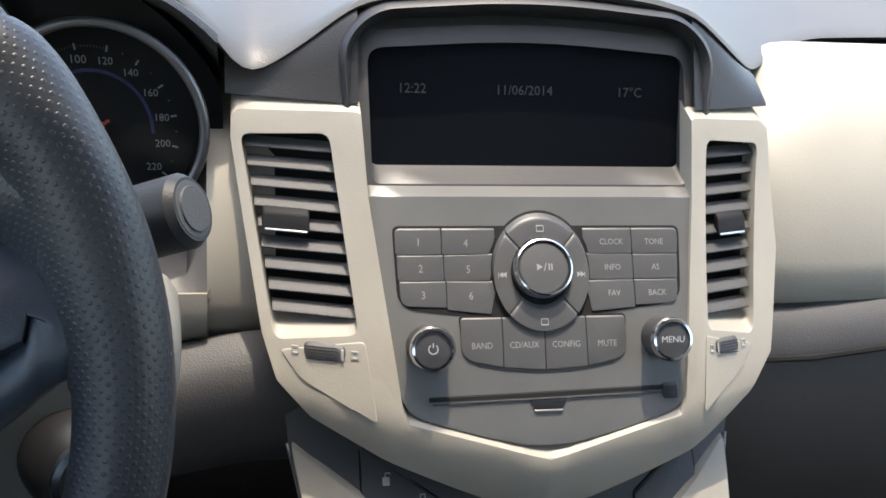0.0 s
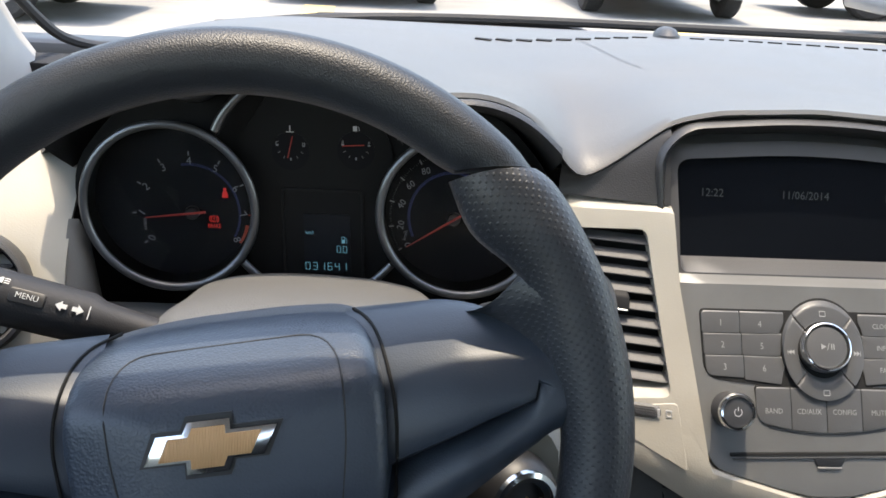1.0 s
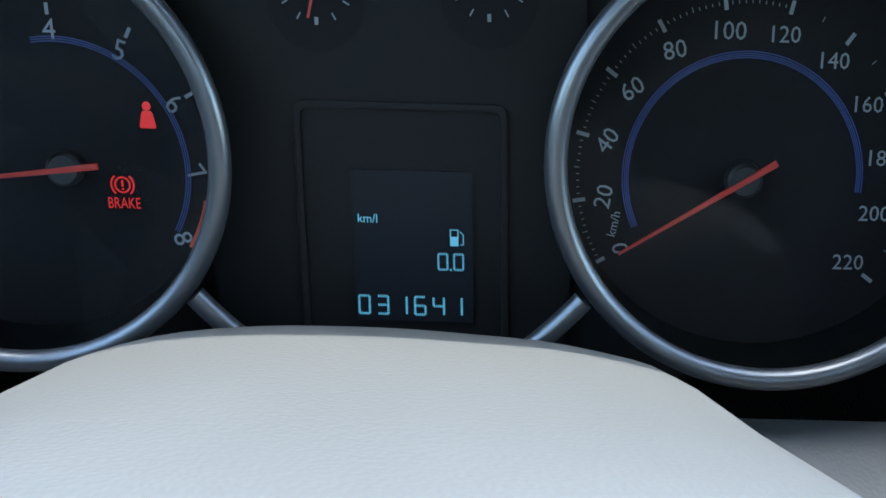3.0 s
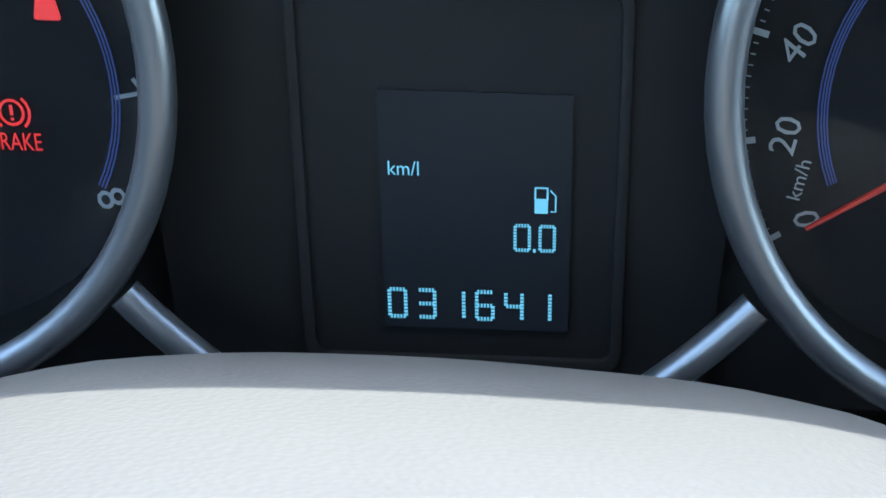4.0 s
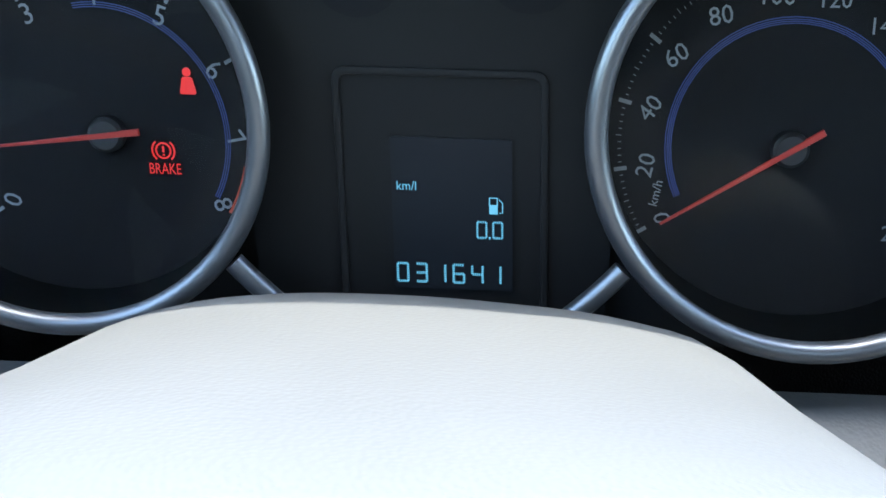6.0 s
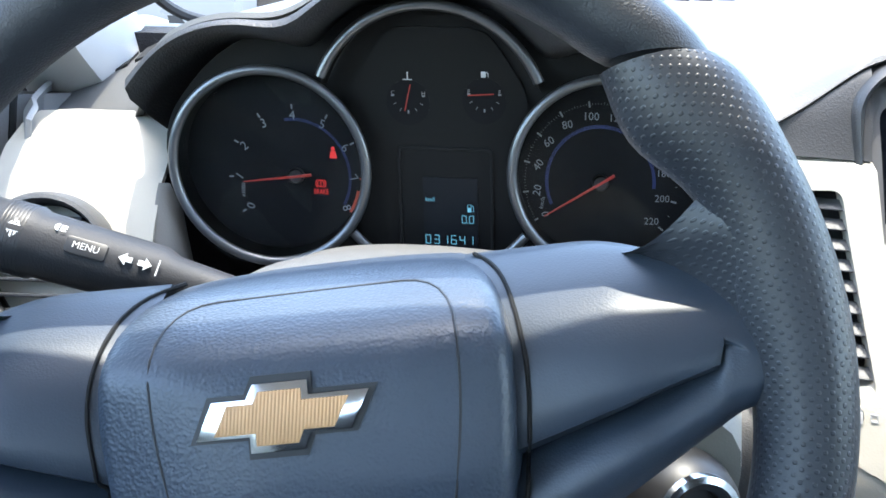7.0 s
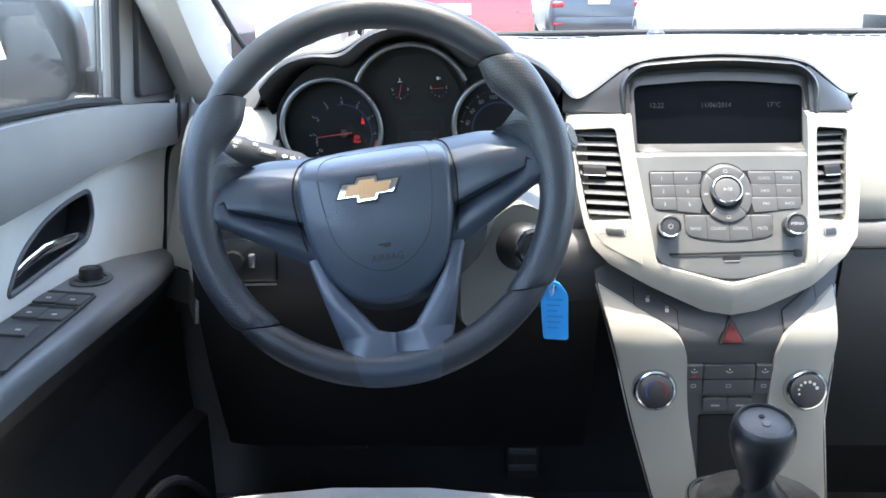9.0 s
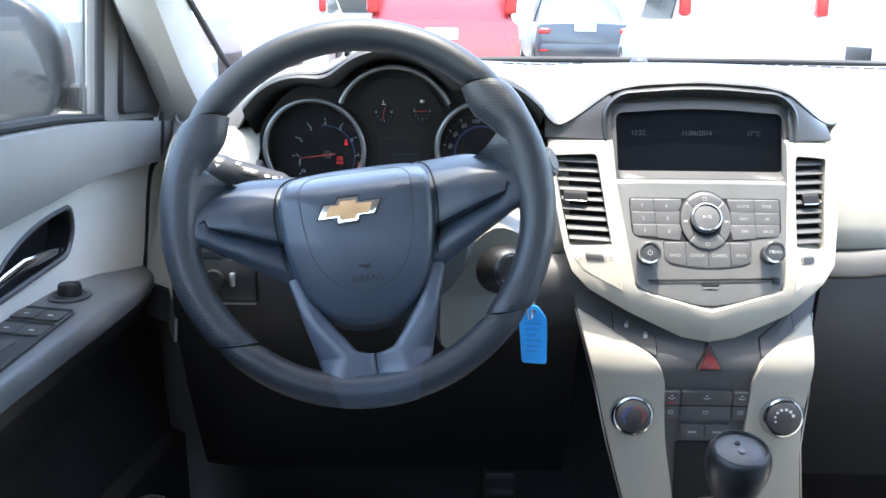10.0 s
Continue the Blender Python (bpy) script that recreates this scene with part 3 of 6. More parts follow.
    for s in (-1, 1):
        part("symbol", plate([(0.035 - 0.003, s * 0.0015), (0.035 + 0.003, s * 0.0015), (0.035, s * 0.0052)], flip, 0.0016, 0, low=0.0008), M_INK, st)
        a = 0.094 + s * 0.0045
        part("symbol", plate([(a + s * 0.0036, 0), (a, 0.0030), (a, 0.0013), (a - s * 0.0030, 0.0013), (a - s * 0.0030, -0.0013), (a, -0.0013), (a, -0.0030)], flip, 0.0010, 0, low=0.0002), M_INK, st)
    part("symbol", join(plate(disc(0.0545, 0.0065, 0.0020, 12, 90, 270), flip, 0.0012, 0, low=0.0004), *[strip([(0.0553, 0.0050 + 0.0014 * k), (0.0585, 0.0050 + 0.0014 * k)], 0.0005, flip, 0.0012) for k in range(3)]), M_INK, st, "headlamp mark")
    part("symbol", strip([(0.105, -0.004), (0.105, 0.004)], 0.0006, flip, 0.0010), M_INK, st)
    for k in range(7):
        c = ax0.lerp(ax1, 0.755 + 0.0125 * k)
        part("knurl", tube([c, c + d * 0.0007], 0.01815, 20), M_BLACK, st)
    bx0, bx1 = Vector((0.085, 0.118, 0.846)), Vector((0.184, 0.072, 0.890))
    body = tube([bx0.lerp(bx1, k) for k in (0, 0.3, 0.35, 0.75, 0.77, 0.97, 1.0)], lambda s: (0.0075, 0.009, 0.0125, 0.0135, 0.0165, 0.0165, 0.0140)[round(s * 6)], 24)
    ws = part("wiper_stalk", body, M_STALK, t, "black wiper stalk with a round end cap")
    e = (bx1 - bx0).normalized()
    m2 = Matrix.Translation(bx1) @ e.to_track_quat("Z", "Y").to_matrix().to_4x4()
    part("end_cap", lathe([(0.0, 0.0012), (0.0098, 0.0012), (0.0102, 0.0004), (0.0125, 0.0002), (0.0135, -0.002)], m2, 28), M_SHOULDER, ws, "dark grey end cap")
    fr = Vector((0, -0.9, 0.4))
    fr = (fr - e * fr.dot(e)).normalized()
    uv = e.cross(fr)
    uv = uv if uv.z > 0 else -uv

    def on_wiper(u, v, w):
        return bx0 + e * u + uv * v + fr * (math.sqrt(max(1e-6, 0.0133 ** 2 - v * v)) + w)

    for a, b in (((0.056, -0.005), (0.064, 0.005)), ((0.060, -0.005), (0.070, 0.001)), ((0.068, -0.004), (0.062, 0.004)), ((0.052, 0.000), (0.060, 0.005)), ((0.046, -0.003), (0.049, 0.004))):
        part("symbol", strip([a, b], 0.0013, on_wiper, 0.0006), M_INK, ws)
    return t


LAY[0] = scaled(0.955)
steering_column()

# ---- key with tag, hanging from the lock ----
def key_bunch():
    t = root("ignition_key", (0.157, 0.030, 0.768), "brass-and-black ignition key in the lock with a steel ring", "key")
    m = Vector((0.35, -1, 0.15)).normalized()
    o = Vector((0.1425, 0.044, 0.7755))
    part("blade", tube([o, o + m * 0.018], 0.0060, 8, squash=((1, 0.35, 0), 0.3)), M_BRASS, t, "brass key blade")
    bow = [o + m * k for k in (0.012, 0.016, 0.030, 0.043, 0.047)]
    part("bow", tube(bow, lambda s: (0.006, 0.012, 0.0145, 0.012, 0.005)[round(s * 4)], 16, squash=((1, 0.35, 0), 0.30)), M_BLACK, t, "black plastic key head")
    r = [Vector((0.160, 0.006, 0.763)) + Vector((0.004 * math.cos(a), 0.009 * math.cos(a), -0.014 + 0.014 * math.sin(a))) for a in np.linspace(0, 2 * math.pi, 20, endpoint=False)]
    part("key_ring", tube(r, 0.0008, 6, closed=True), M_STEEL, t, "thin steel ring")
    g = root("key_tag", (0.168, 0.014, 0.685), "bright blue plastic key tag hanging from a ring", "key tag")
    tag = rounded([(-0.013, -0.031), (0.013, -0.031), (0.0145, 0.018), (0.005, 0.031), (-0.005, 0.031), (-0.0145, 0.018)], 0.0035, 4)

    def on_tag(u, v, w):
        return Vector((0.164 + u * 0.985 - 0.05 * v, 0.014 - u * 0.15, 0.717 + v)) + Vector((0, -1, 0)) * w

    body = part("body", plate([tag, disc(0, 0.025, 0.0026, 12)], on_tag, 0.003, 0.0008), M_TAG, g, "bright blue plastic")
    for k in range(6):
        part("print_bar", strip([(-0.0085, 0.012 - k * 0.006), (0.0085 - (k % 3) * 0.003, 0.012 - k * 0.006)], 0.0016, on_tag, 0.0034), M_TAGPRINT, body)
    part("hanger", tube([(0.1628, 0.0115, 0.741), (0.162, 0.008, 0.745), (0.161, 0.006, 0.7365)], 0.0008, 6), M_STEEL, g, "steel link")
    return t


key_bunch()
LAY[0] = scaled(1.0)

# ---- instrument cluster ----
CX = 0.011                    # middle of the cluster
GZ = 0.8795                   # height of the two large dials


def on_cluster(u, v, w):
    """The plane of the rings; w towards the driver."""
    return Vector((u - 0.05 * (v - 0.886), 0.228 - w, v))


def on_face(u, v, w):
    """The printed faces, deep in their tubes."""
    return Vector((CX + 0.0040 + (u - CX) * 0.985 - 0.048 * (v - 0.886), 0.244 - (w + 0.014), 0.8795 + (v - 0.886) * 1.0336))


def ring_tube(cx, cz, r, a0, a1, n, rt, w, closed=False):
    pts = [on_cluster(cx + r * math.cos(radians(a0 + (a1 - a0) * i / n)), cz + r * math.sin(radians(a0 + (a1 - a0) * i / n)), w) for i in range(n if closed else n + 1)]
    return tube(pts, rt, 12, closed=closed)


def cone(cx, cz, r0, w0, r1, w1, n=48, a0=0, a1=360):
    rows = []
    for r, w in ((r0, w0), ((r0 + r1) / 2, (w0 + w1) / 2), (r1, w1)):
        rows.append([on_cluster(cx + r * math.cos(radians(a0 + (a1 - a0) * i / n)), cz + r * math.sin(radians(a0 + (a1 - a0) * i / n)), w) for i in range(n + 1)])
    return loft(rows)


HOOD_X = np.linspace(CX - 0.1675, CX + 0.1705, 61)


def hood_row(grow, y, lift):
    """A row of the hood: it follows the three lobes, smoothed in the valleys."""
    zs = []
    for x in HOOD_X:
        z = 0.868
        for cx, cz, r in ((CX - 0.0995, 0.886, 0.0690), (CX, 0.9085, 0.0775), (CX + 0.1055, 0.886, 0.0680)):
            rr = r + grow
            if abs(x - cx) < rr:
                z = max(z, cz + math.sqrt(rr * rr - (x - cx) ** 2))
        zs.append(z)
    for _ in range(2 + int(grow * 400)):
        zs = [zs[0]] + [(zs[i - 1] + 2 * zs[i] + zs[i + 1]) / 4 for i in range(1, 60)] + [zs[-1]]
    out = []
    for x, z in zip(HOOD_X, zs):
        p = Vector((x - 0.06 * (z - 0.886) + (x - CX) * grow * 0.8, y, z + lift))
        out.append(tuple(DESK + (p - DESK) * (1.024 + 0.024 * min(1, ((x - CX) / 0.165) ** 2))))
    return out


SEGS = {"0": "abcdef", "1": "bc", "3": "abcdg", "4": "bcfg", "6": "acdefg"}


def digit(ch, u, v, h, place, w):
    """A seven-segment figure of h metres."""
    b, k, out = h * 0.58, h * 0.105, []
    bars = {"a": (u, v + h / 2, b, k), "d": (u, v - h / 2, b, k), "g": (u, v, b, k), "b": (u + b / 2, v + h / 4, k, h / 2), "c": (u + b / 2, v - h / 4, k, h / 2), "f": (u - b / 2, v + h / 4, k, h / 2), "e": (u - b / 2, v - h / 4, k, h / 2)}
    for s in SEGS[ch]:
        cu, cv, ww, hh = bars[s]
        n = 5 if ww > hh else 4
        for i in range(n):
            if ww > hh:
                out.append(plate(rect(cu - ww / 2 + ww * (i + 0.5) / n, cv, ww / n * 0.62, hh * 1.2, 0.00001, 1), place, w, 0, low=w - 0.0002))
            else:
                out.append(plate(rect(cu, cv - hh / 2 + hh * (i + 0.5) / n, ww * 1.2, hh / n * 0.62, 0.00001, 1), place, w, 0, low=w - 0.0002))
    return join(*out)


def gauge(t, name, cx, cz, pivot, label):
    R = 0.0622
    bez = part(name + "_bezel", ring_tube(cx, cz, R - 0.0032, 0, 360, 72, 0.0031, 0.002, True), M_BEZEL, t, "satin silver ring")
    part("funnel", cone(cx, cz, R - 0.0045, 0.002, R - 0.0068, -0.0170), M_WELL, bez)
    face = part(name + "_face", plate(disc(cx, cz, R - 0.006, 56), on_cluster, -0.0167, 0, low=-0.019), M_FACE, t, label)
    return face


def instrument_cluster():
    t = root("instrument_cluster", (CX, 0.20, 0.83), "black three-ring instrument cluster with satin silver bezels and red needles", "instrument cluster")
    LX, RX = CX - 0.0985, CX + 0.1070
    MZ, MR = 0.9085, 0.0727
    FW = -0.0140
    tach = gauge(t, "tachometer", LX, GZ, None, "black rev counter face with white figures")
    speed = gauge(t, "speedometer", RX, GZ, None, "black speedometer face with white figures")
    # middle ring: upper arc and the two lower branches
    part("middle_bezel", ring_tube(CX, MZ, MR - 0.003, 22.5, 157.5, 48, 0.0033, 0.001), M_BEZEL, t, "satin silver arc")
    for s in (-1, 1):
        p, q, r = ((CX - 0.0495, 0.8405), (CX - 0.037, 0.826), (CX - 0.0150, 0.811)) if s < 0 else ((CX + 0.0560, 0.842), (CX + 0.043, 0.827), (CX + 0.0195, 0.811))
        bend = [((1 - k) ** 2 * p[0] + 2 * k * (1 - k) * q[0] + k * k * r[0], (1 - k) ** 2 * p[1] + 2 * k * (1 - k) * q[1] + k * k * r[1]) for k in np.linspace(0, 1, 12)]
        part("lower_branch", tube([on_cluster(u, v, 0.001) for u, v in bend], 0.0030, 12), M_BEZEL, t, "satin silver branch")
    part("middle_funnel", cone(CX, MZ, MR - 0.004, 0.0, MR - 0.006, -0.0185, 48, 18, 162), M_WELL, t)
    mid = part("middle_face", plate(rounded([(CX - 0.05, 0.820), (CX + 0.05, 0.820), (CX + 0.056, 0.93), (CX + 0.03, 0.968), (CX - 0.03, 0.968), (CX - 0.056, 0.93)], 0.012, 4), on_face, -0.015, 0, low=-0.018), M_GREYFACE, t, "dark grey centre panel")
    # panel with the small screen
    frame_poly = rounded([(CX - 0.0265, 0.829), (CX + 0.0335, 0.829), (CX + 0.0335, 0.898), (CX - 0.0265, 0.898)], 0.004, 4)
    part("screen_frame", plate([frame_poly, rounded([(CX - 0.0245, 0.831), (CX + 0.0315, 0.831), (CX + 0.0315, 0.896), (CX - 0.0245, 0.896)], 0.003, 4)], on_face, -0.0135, 0.0004, low=-0.016), M_WELL, mid)
    lcd = part("trip_screen", plate(rect(CX + 0.0062, 0.8580, 0.0345, 0.043, 0.0006), on_face, -0.0142, 0, low=-0.016), M_LCDBACK, mid, "unlit blue-black trip screen")
    LW = -0.0139
    x0, px = 0.0006, 1 / 10300.0
    for i, ch in enumerate("031641"):
        u = x0 + (15 + (-8, 48, 112, 160, 216, 278)[i] + 12) * px
        part("odometer_digit", digit(ch, u - (0.0008 if ch == "1" else 0), 0.8412, 0.0052, on_face, LW), M_LCD, lcd)
    part("trip_digit", digit("0", x0 + 258 * px, 0.8542, 0.0045, on_face, LW), M_LCD, lcd)
    part("trip_digit", digit("0", x0 + 305 * px, 0.8542, 0.0045, on_face, LW), M_LCD, lcd)
    part("decimal_point", plate(rect(x0 + 281 * px, 0.8519, 0.0005, 0.0006, 0.0001, 1), on_face, LW, 0, low=LW - 0.0002), M_LCD, lcd)
    part("unit_text", lettering("km/l", 0.0036, on_face, x0 + 38 * px, 0.8660, LW, squeeze=0.95), M_LCD, lcd)
    pu, pv = x0 + 297 * px, 0.8610
    part("fuel_symbol", join(plate(rect(pu - 0.0004, pv - 0.0009, 0.0024, 0.0026, 0.0001, 1), on_face, LW, 0, low=LW - 0.0002), strip([(pu - 0.0015, pv + 0.0003), (pu - 0.0015, pv + 0.0024), (pu + 0.0007, pv + 0.0024), (pu + 0.0007, pv + 0.0003)], 0.0004, on_face, LW), strip([(pu + 0.0012, pv + 0.002), (pu + 0.0022, pv + 0.001), (pu + 0.0022, pv - 0.0018), (pu + 0.0013, pv - 0.0018)], 0.0003, on_face, LW)), M_LCD, lcd, "blue fuel pump symbol")
    # speedometer print
    pu, pv = 0.111, 0.8798
    def at_angle(c, r, a):
        return c[0] + r * math.cos(radians(a)), c[1] + r * math.sin(radians(a))
    for k in range(12):
        a = 211 - 22.4 * k
        u, v = at_angle((pu, pv), 0.0395, a)
        part("figure", lettering(str(20 * k), 0.0068 if k < 6 else 0.0062, on_face, u, v, FW, 100 - 22 * k if k < 5 else 0), M_GAUGEINK, speed)
    for k in range(111):
        a = 211 - 2.24 * k
        big = k % 10 == 0
        if k % 5 == 0 or k < 60:
            r0 = 0.0450 if big else 0.0463
            p, q = at_angle((pu, pv), r0, a), at_angle((pu, pv), 0.0486 if big else (0.0478 if k % 5 == 0 else 0.0472), a)
            part("tick", strip([p, q], 0.0011 if big else 0.00022, on_face, FW), M_GAUGEINK, speed)
    part("unit_text", lettering("km/h", 0.0037, on_face, *at_angle((pu, pv), 0.0385, 200.5), FW, 78), M_GAUGEINK, speed)
    for r in (0.0325, 0.0330, 0.0335, 0.0341):
        part("blue_arc", strip([at_angle((pu, pv), r, 205 - 6 * i) for i in range(36)], 0.0003, on_face, FW), M_BLUEARC, speed)
    # rev counter print
    qu, qv = -0.0800, 0.8780
    for k in range(9):
        a = 213 - 30.6 * k
        part("figure", lettering(str(k), 0.0078, on_face, *at_angle((qu, qv), 0.0362, a), FW, (a - 90) * 0.6), M_GAUGEINK, tach)
        p, q = at_angle((qu, qv), 0.0402, a), at_angle((qu, qv), 0.0432, a)
        part("tick", strip([p, q], 0.0010, on_face, FW), M_GAUGEINK if k < 7 else M_REDZONE, tach)
    part("redline", strip([at_angle((qu, qv), 0.0400, a) for a in range(-33, -9, 3)], 0.0024, on_face, FW), M_REDZONE, tach)
    for r in (0.0305, 0.0311, 0.0317):
        part("blue_arc", strip([at_angle((qu, qv), r + 0.003, 100 - 5 * i) for i in range(27)], 0.0003, on_face, FW), M_BLUEARC, tach)
    part("unit_text", lettering("x1000", 0.0035, on_face, *at_angle((qu, qv), 0.036, 196), FW, 85), M_INKDIM, tach)
    # warning lamps
    bu, bv = qu + 0.0152, qv - 0.0096
    part("brake_lamp", lettering("BRAKE", 0.0044, on_face, bu, bv, FW, squeeze=0.72), M_RED, tach, "lit red BRAKE lamp")
    part("brake_lamp", join(strip([(bu + 0.0021 * math.cos(radians(a)), bv + 0.0052 + 0.0021 * math.sin(radians(a))) for a in range(0, 361, 24)], 0.0005, on_face, FW), strip([(bu + 0.0032 * math.cos(radians(a)), bv + 0.0052 + 0.0032 * math.sin(radians(a))) for a in range(-50, 51, 20)], 0.0005, on_face, FW), strip([(bu + 0.0032 * math.cos(radians(a)), bv + 0.0052 + 0.0032 * math.sin(radians(a))) for a in range(130, 231, 20)], 0.0005, on_face, FW), strip([(bu, bv + 0.0065), (bu, bv + 0.0047)], 0.0006, on_face, FW), strip([(bu, bv + 0.0043), (bu, bv + 0.0038)], 0.0006, on_face, FW)), M_RED, tach)
    su, sv = qu + 0.0240, qv + 0.0140
    part("belt_lamp", join(plate(disc(su, sv + 0.0031, 0.0012, 12), on_face, FW, 0, low=FW - 0.0002), plate(rounded([(su - 0.0024, sv - 0.0028), (su + 0.0024, sv - 0.0028), (su + 0.0014, sv + 0.0018), (su - 0.0014, sv + 0.0018)], 0.0006, 2), on_face, FW, 0, low=FW - 0.0002)), M_RED, tach, "lit red seat belt lamp")
    # needles
    def needle(par, c, a, length):
        d, n = Vector((math.cos(radians(a)), math.sin(radians(a)))), Vector((-math.sin(radians(a)), math.cos(radians(a))))
        o = Vector(c)
        pts = [o + d * length + n * 0.0003, o + d * length - n * 0.0003, o - d * 0.010 - n * 0.0009, o - d * 0.010 + n * 0.0009]
        part("needle", plate([tuple(p) for p in pts], on_face, FW + 0.0038, 0.0002, low=FW + 0.003), M_NEEDLE, par, "red pointer")
        part("needle_hub", lathe([(0.0052, 0.0), (0.0050, 0.0028), (0.004, 0.0036), (0, 0.0036)], Matrix.Translation(on_face(*c, FW)) @ Vector((0, -1, 0)).to_track_quat("Z", "Y").to_matrix().to_4x4(), 24), M_BLACK, par)
    needle(speed, (pu, pv), 211, 0.041)
    needle(tach, (qu, qv), 187, 0.034)
    # clear lens over each dial
    for cx, cz, r in ((LX, GZ, 0.0570), (RX, GZ, 0.0570)):
        ob = part("lens", plate(disc(cx, cz, r, 48), on_cluster, 0.0005, 0, low=-0.0005), M_LENS, t, "clear lens")
        ob.visible_shadow = False
    # small gauges
    for cx, cz, a, nm in ((CX - 0.0185, 0.928, 76, "temperature_gauge"), (CX + 0.0285, 0.930, 184, "fuel_gauge")):
        g = part(nm, plate(disc(cx, cz - 0.004, 0.0135, 28), on_face, -0.0146, 0, low=-0.016), M_FACE, t, "small black gauge with a red needle")
        for k in range(7):
            aa = 180 + 30 * k
            part("tick", strip([(cx + 0.0085 * math.cos(radians(aa)), cz + 0.0085 * math.sin(radians(aa))), (cx + 0.0105 * math.cos(radians(aa)), cz + 0.0105 * math.sin(radians(aa)))], 0.0010 if k % 3 == 0 else 0.0004, on_face, FW), M_GAUGEINK, g)
        for txt, s in (("C", -1), ("H", 1)) if nm[0] == "t" else (("E", -1), ("F", 1)):
            part("figure", lettering(txt, 0.0034, on_face, cx + s * 0.0095, cz + 0.0014, FW), M_INKDIM, g)
        d = Vector((math.cos(radians(a)), math.sin(radians(a))))
        o = Vector((cx, cz)) - d * 0.009 if nm[0] == "t" else Vector((cx, cz)) + d * -0.006
        part("needle", strip([tuple(o), tuple(o + d * 0.016)], 0.0007, on_face, FW + 0.001), M_NEEDLE, g)
        part("symbol", join(plate(rect(cx - 0.0004, cz + 0.0115, 0.003, 0.0034, 0.0003, 1), on_face, FW, 0, low=FW - 0.0002), strip([(cx + 0.0015, cz + 0.013), (cx + 0.0025, cz + 0.012), (cx + 0.0025, cz + 0.010)], 0.0004, on_face, FW)) if nm[0] == "f" else join(strip([(cx, cz + 0.0095), (cx, cz + 0.014)], 0.0008, on_face, FW), strip([(cx - 0.0028, cz + 0.0095), (cx + 0.0028, cz + 0.0095)], 0.0006, on_face, FW)), M_INK, g)
    # binnacle: hood lip over the rings
    rows = [hood_row(-0.006, 0.252, -0.002), hood_row(0.000, 0.224, 0.0), hood_row(0.003, 0.195, 0.001), hood_row(0.008, 0.168, 0.002), hood_row(0.011, 0.163, 0.003), hood_row(0.0132, 0.1655, 0.0035), hood_row(0.0140, 0.171, 0.0025), hood_row(0.0140, 0.185, -0.002)]
    part("hood", loft(rows), M_DARK, t, "charcoal hood lip over the gauges", angle=70)
    # surround behind the rings
    back = rounded([(LX - 0.040, 0.812), (RX + 0.040, 0.812), (RX + 0.066, 0.850), (RX + 0.072, 0.90), (RX + 0.03, 0.951), (CX + 0.045, 0.9765), (CX - 0.045, 0.9765), (LX - 0.03, 0.951), (LX - 0.072, 0.90), (LX - 0.066, 0.850)], 0.03, 5)
    part("back_plate", plate(back, on_cluster, -0.0205, 0, low=-0.0245), M_WELL, t)
    return t


instrument_cluster()

# ---- dashboard ----
SX = 0.372                    # middle of the car
STACK = [(0.40, 0.10), (0.50, 0.11), (0.597, 0.118), (0.66, 0.106), (0.70, 0.114), (0.741, 0.133), (0.777, 0.152), (0.814, 0.175), (0.859, 0.200), (0.887, 0.212), (0.93, 0.235), (0.98, 0.26)]
STACK_S = [(z, sum(lerp(STACK, z + d) for d in (-0.012, -0.006, 0, 0.006, 0.012)) / 5) for z in np.linspace(0.40, 0.98, 59)]


def stack_y(x, z):
    return lerp(STACK_S, z) + max(0, abs(x - SX) - 0.095) * 0.3


def on_stack(u, v, w):
    return Vector((u, stack_y(u, v) - w, v - 0.35 * w))


def other(u):
    """The passenger side of the stack is drawn in a little, towards the glovebox."""
    d = SX - u
    return SX + (float(np.interp(d, (0, 0.09, 0.105, 0.1235, 0.1745, 0.186), (0, 0.0885, 0.099, 0.1095, 0.149, 0.166))) if d > 0 else d)


def mirror(pts):
    return [(other(u), v) for u, v in pts][::-1]


# top pad: rows from the windscreen to the front edge
def dash_top_z(x, y):
    """Height of the top pad: it falls slowly from the windscreen towards the driver and to both sides."""
    z = 0.972 - 0.03 * max(0, (0.42 - y) / 0.2) ** 1.5 - 0.032 * max(0, -x / 0.2) ** 2 - 0.02 * max(0, (x - 0.75) / 0.3) ** 2
    return z


FRONT = [(-0.36, 0.36, 0.878), (-0.30, 0.335, 0.884), (-0.24, 0.315, 0.890), (-0.19, 0.290, 0.896)]
FRONT += [(x, y - 0.016, z + 0.0018) for x, y, z in hood_row(0.0145, 0.19, 0.004)[2:-2]]
FRONT += [(0.1995, 0.238, 0.911), (0.21, 0.238, 0.914), (0.232, 0.241, 0.928), (0.25, 0.241, 0.942), (0.265, 0.241, 0.954), (0.30, 0.241, 0.962), (0.372, 0.240, 0.966), (0.444, 0.241, 0.962), (0.479, 0.241, 0.954), (0.494, 0.241, 0.942), (0.510, 0.246, 0.930), (0.528, 0.258, 0.918),
          (0.545, 0.275, 0.913), (0.58, 0.31, 0.921), (0.62, 0.33, 0.925), (0.70, 0.338, 0.926), (0.85, 0.34, 0.924), (1.0, 0.34, 0.917), (1.10, 0.34, 0.92)]


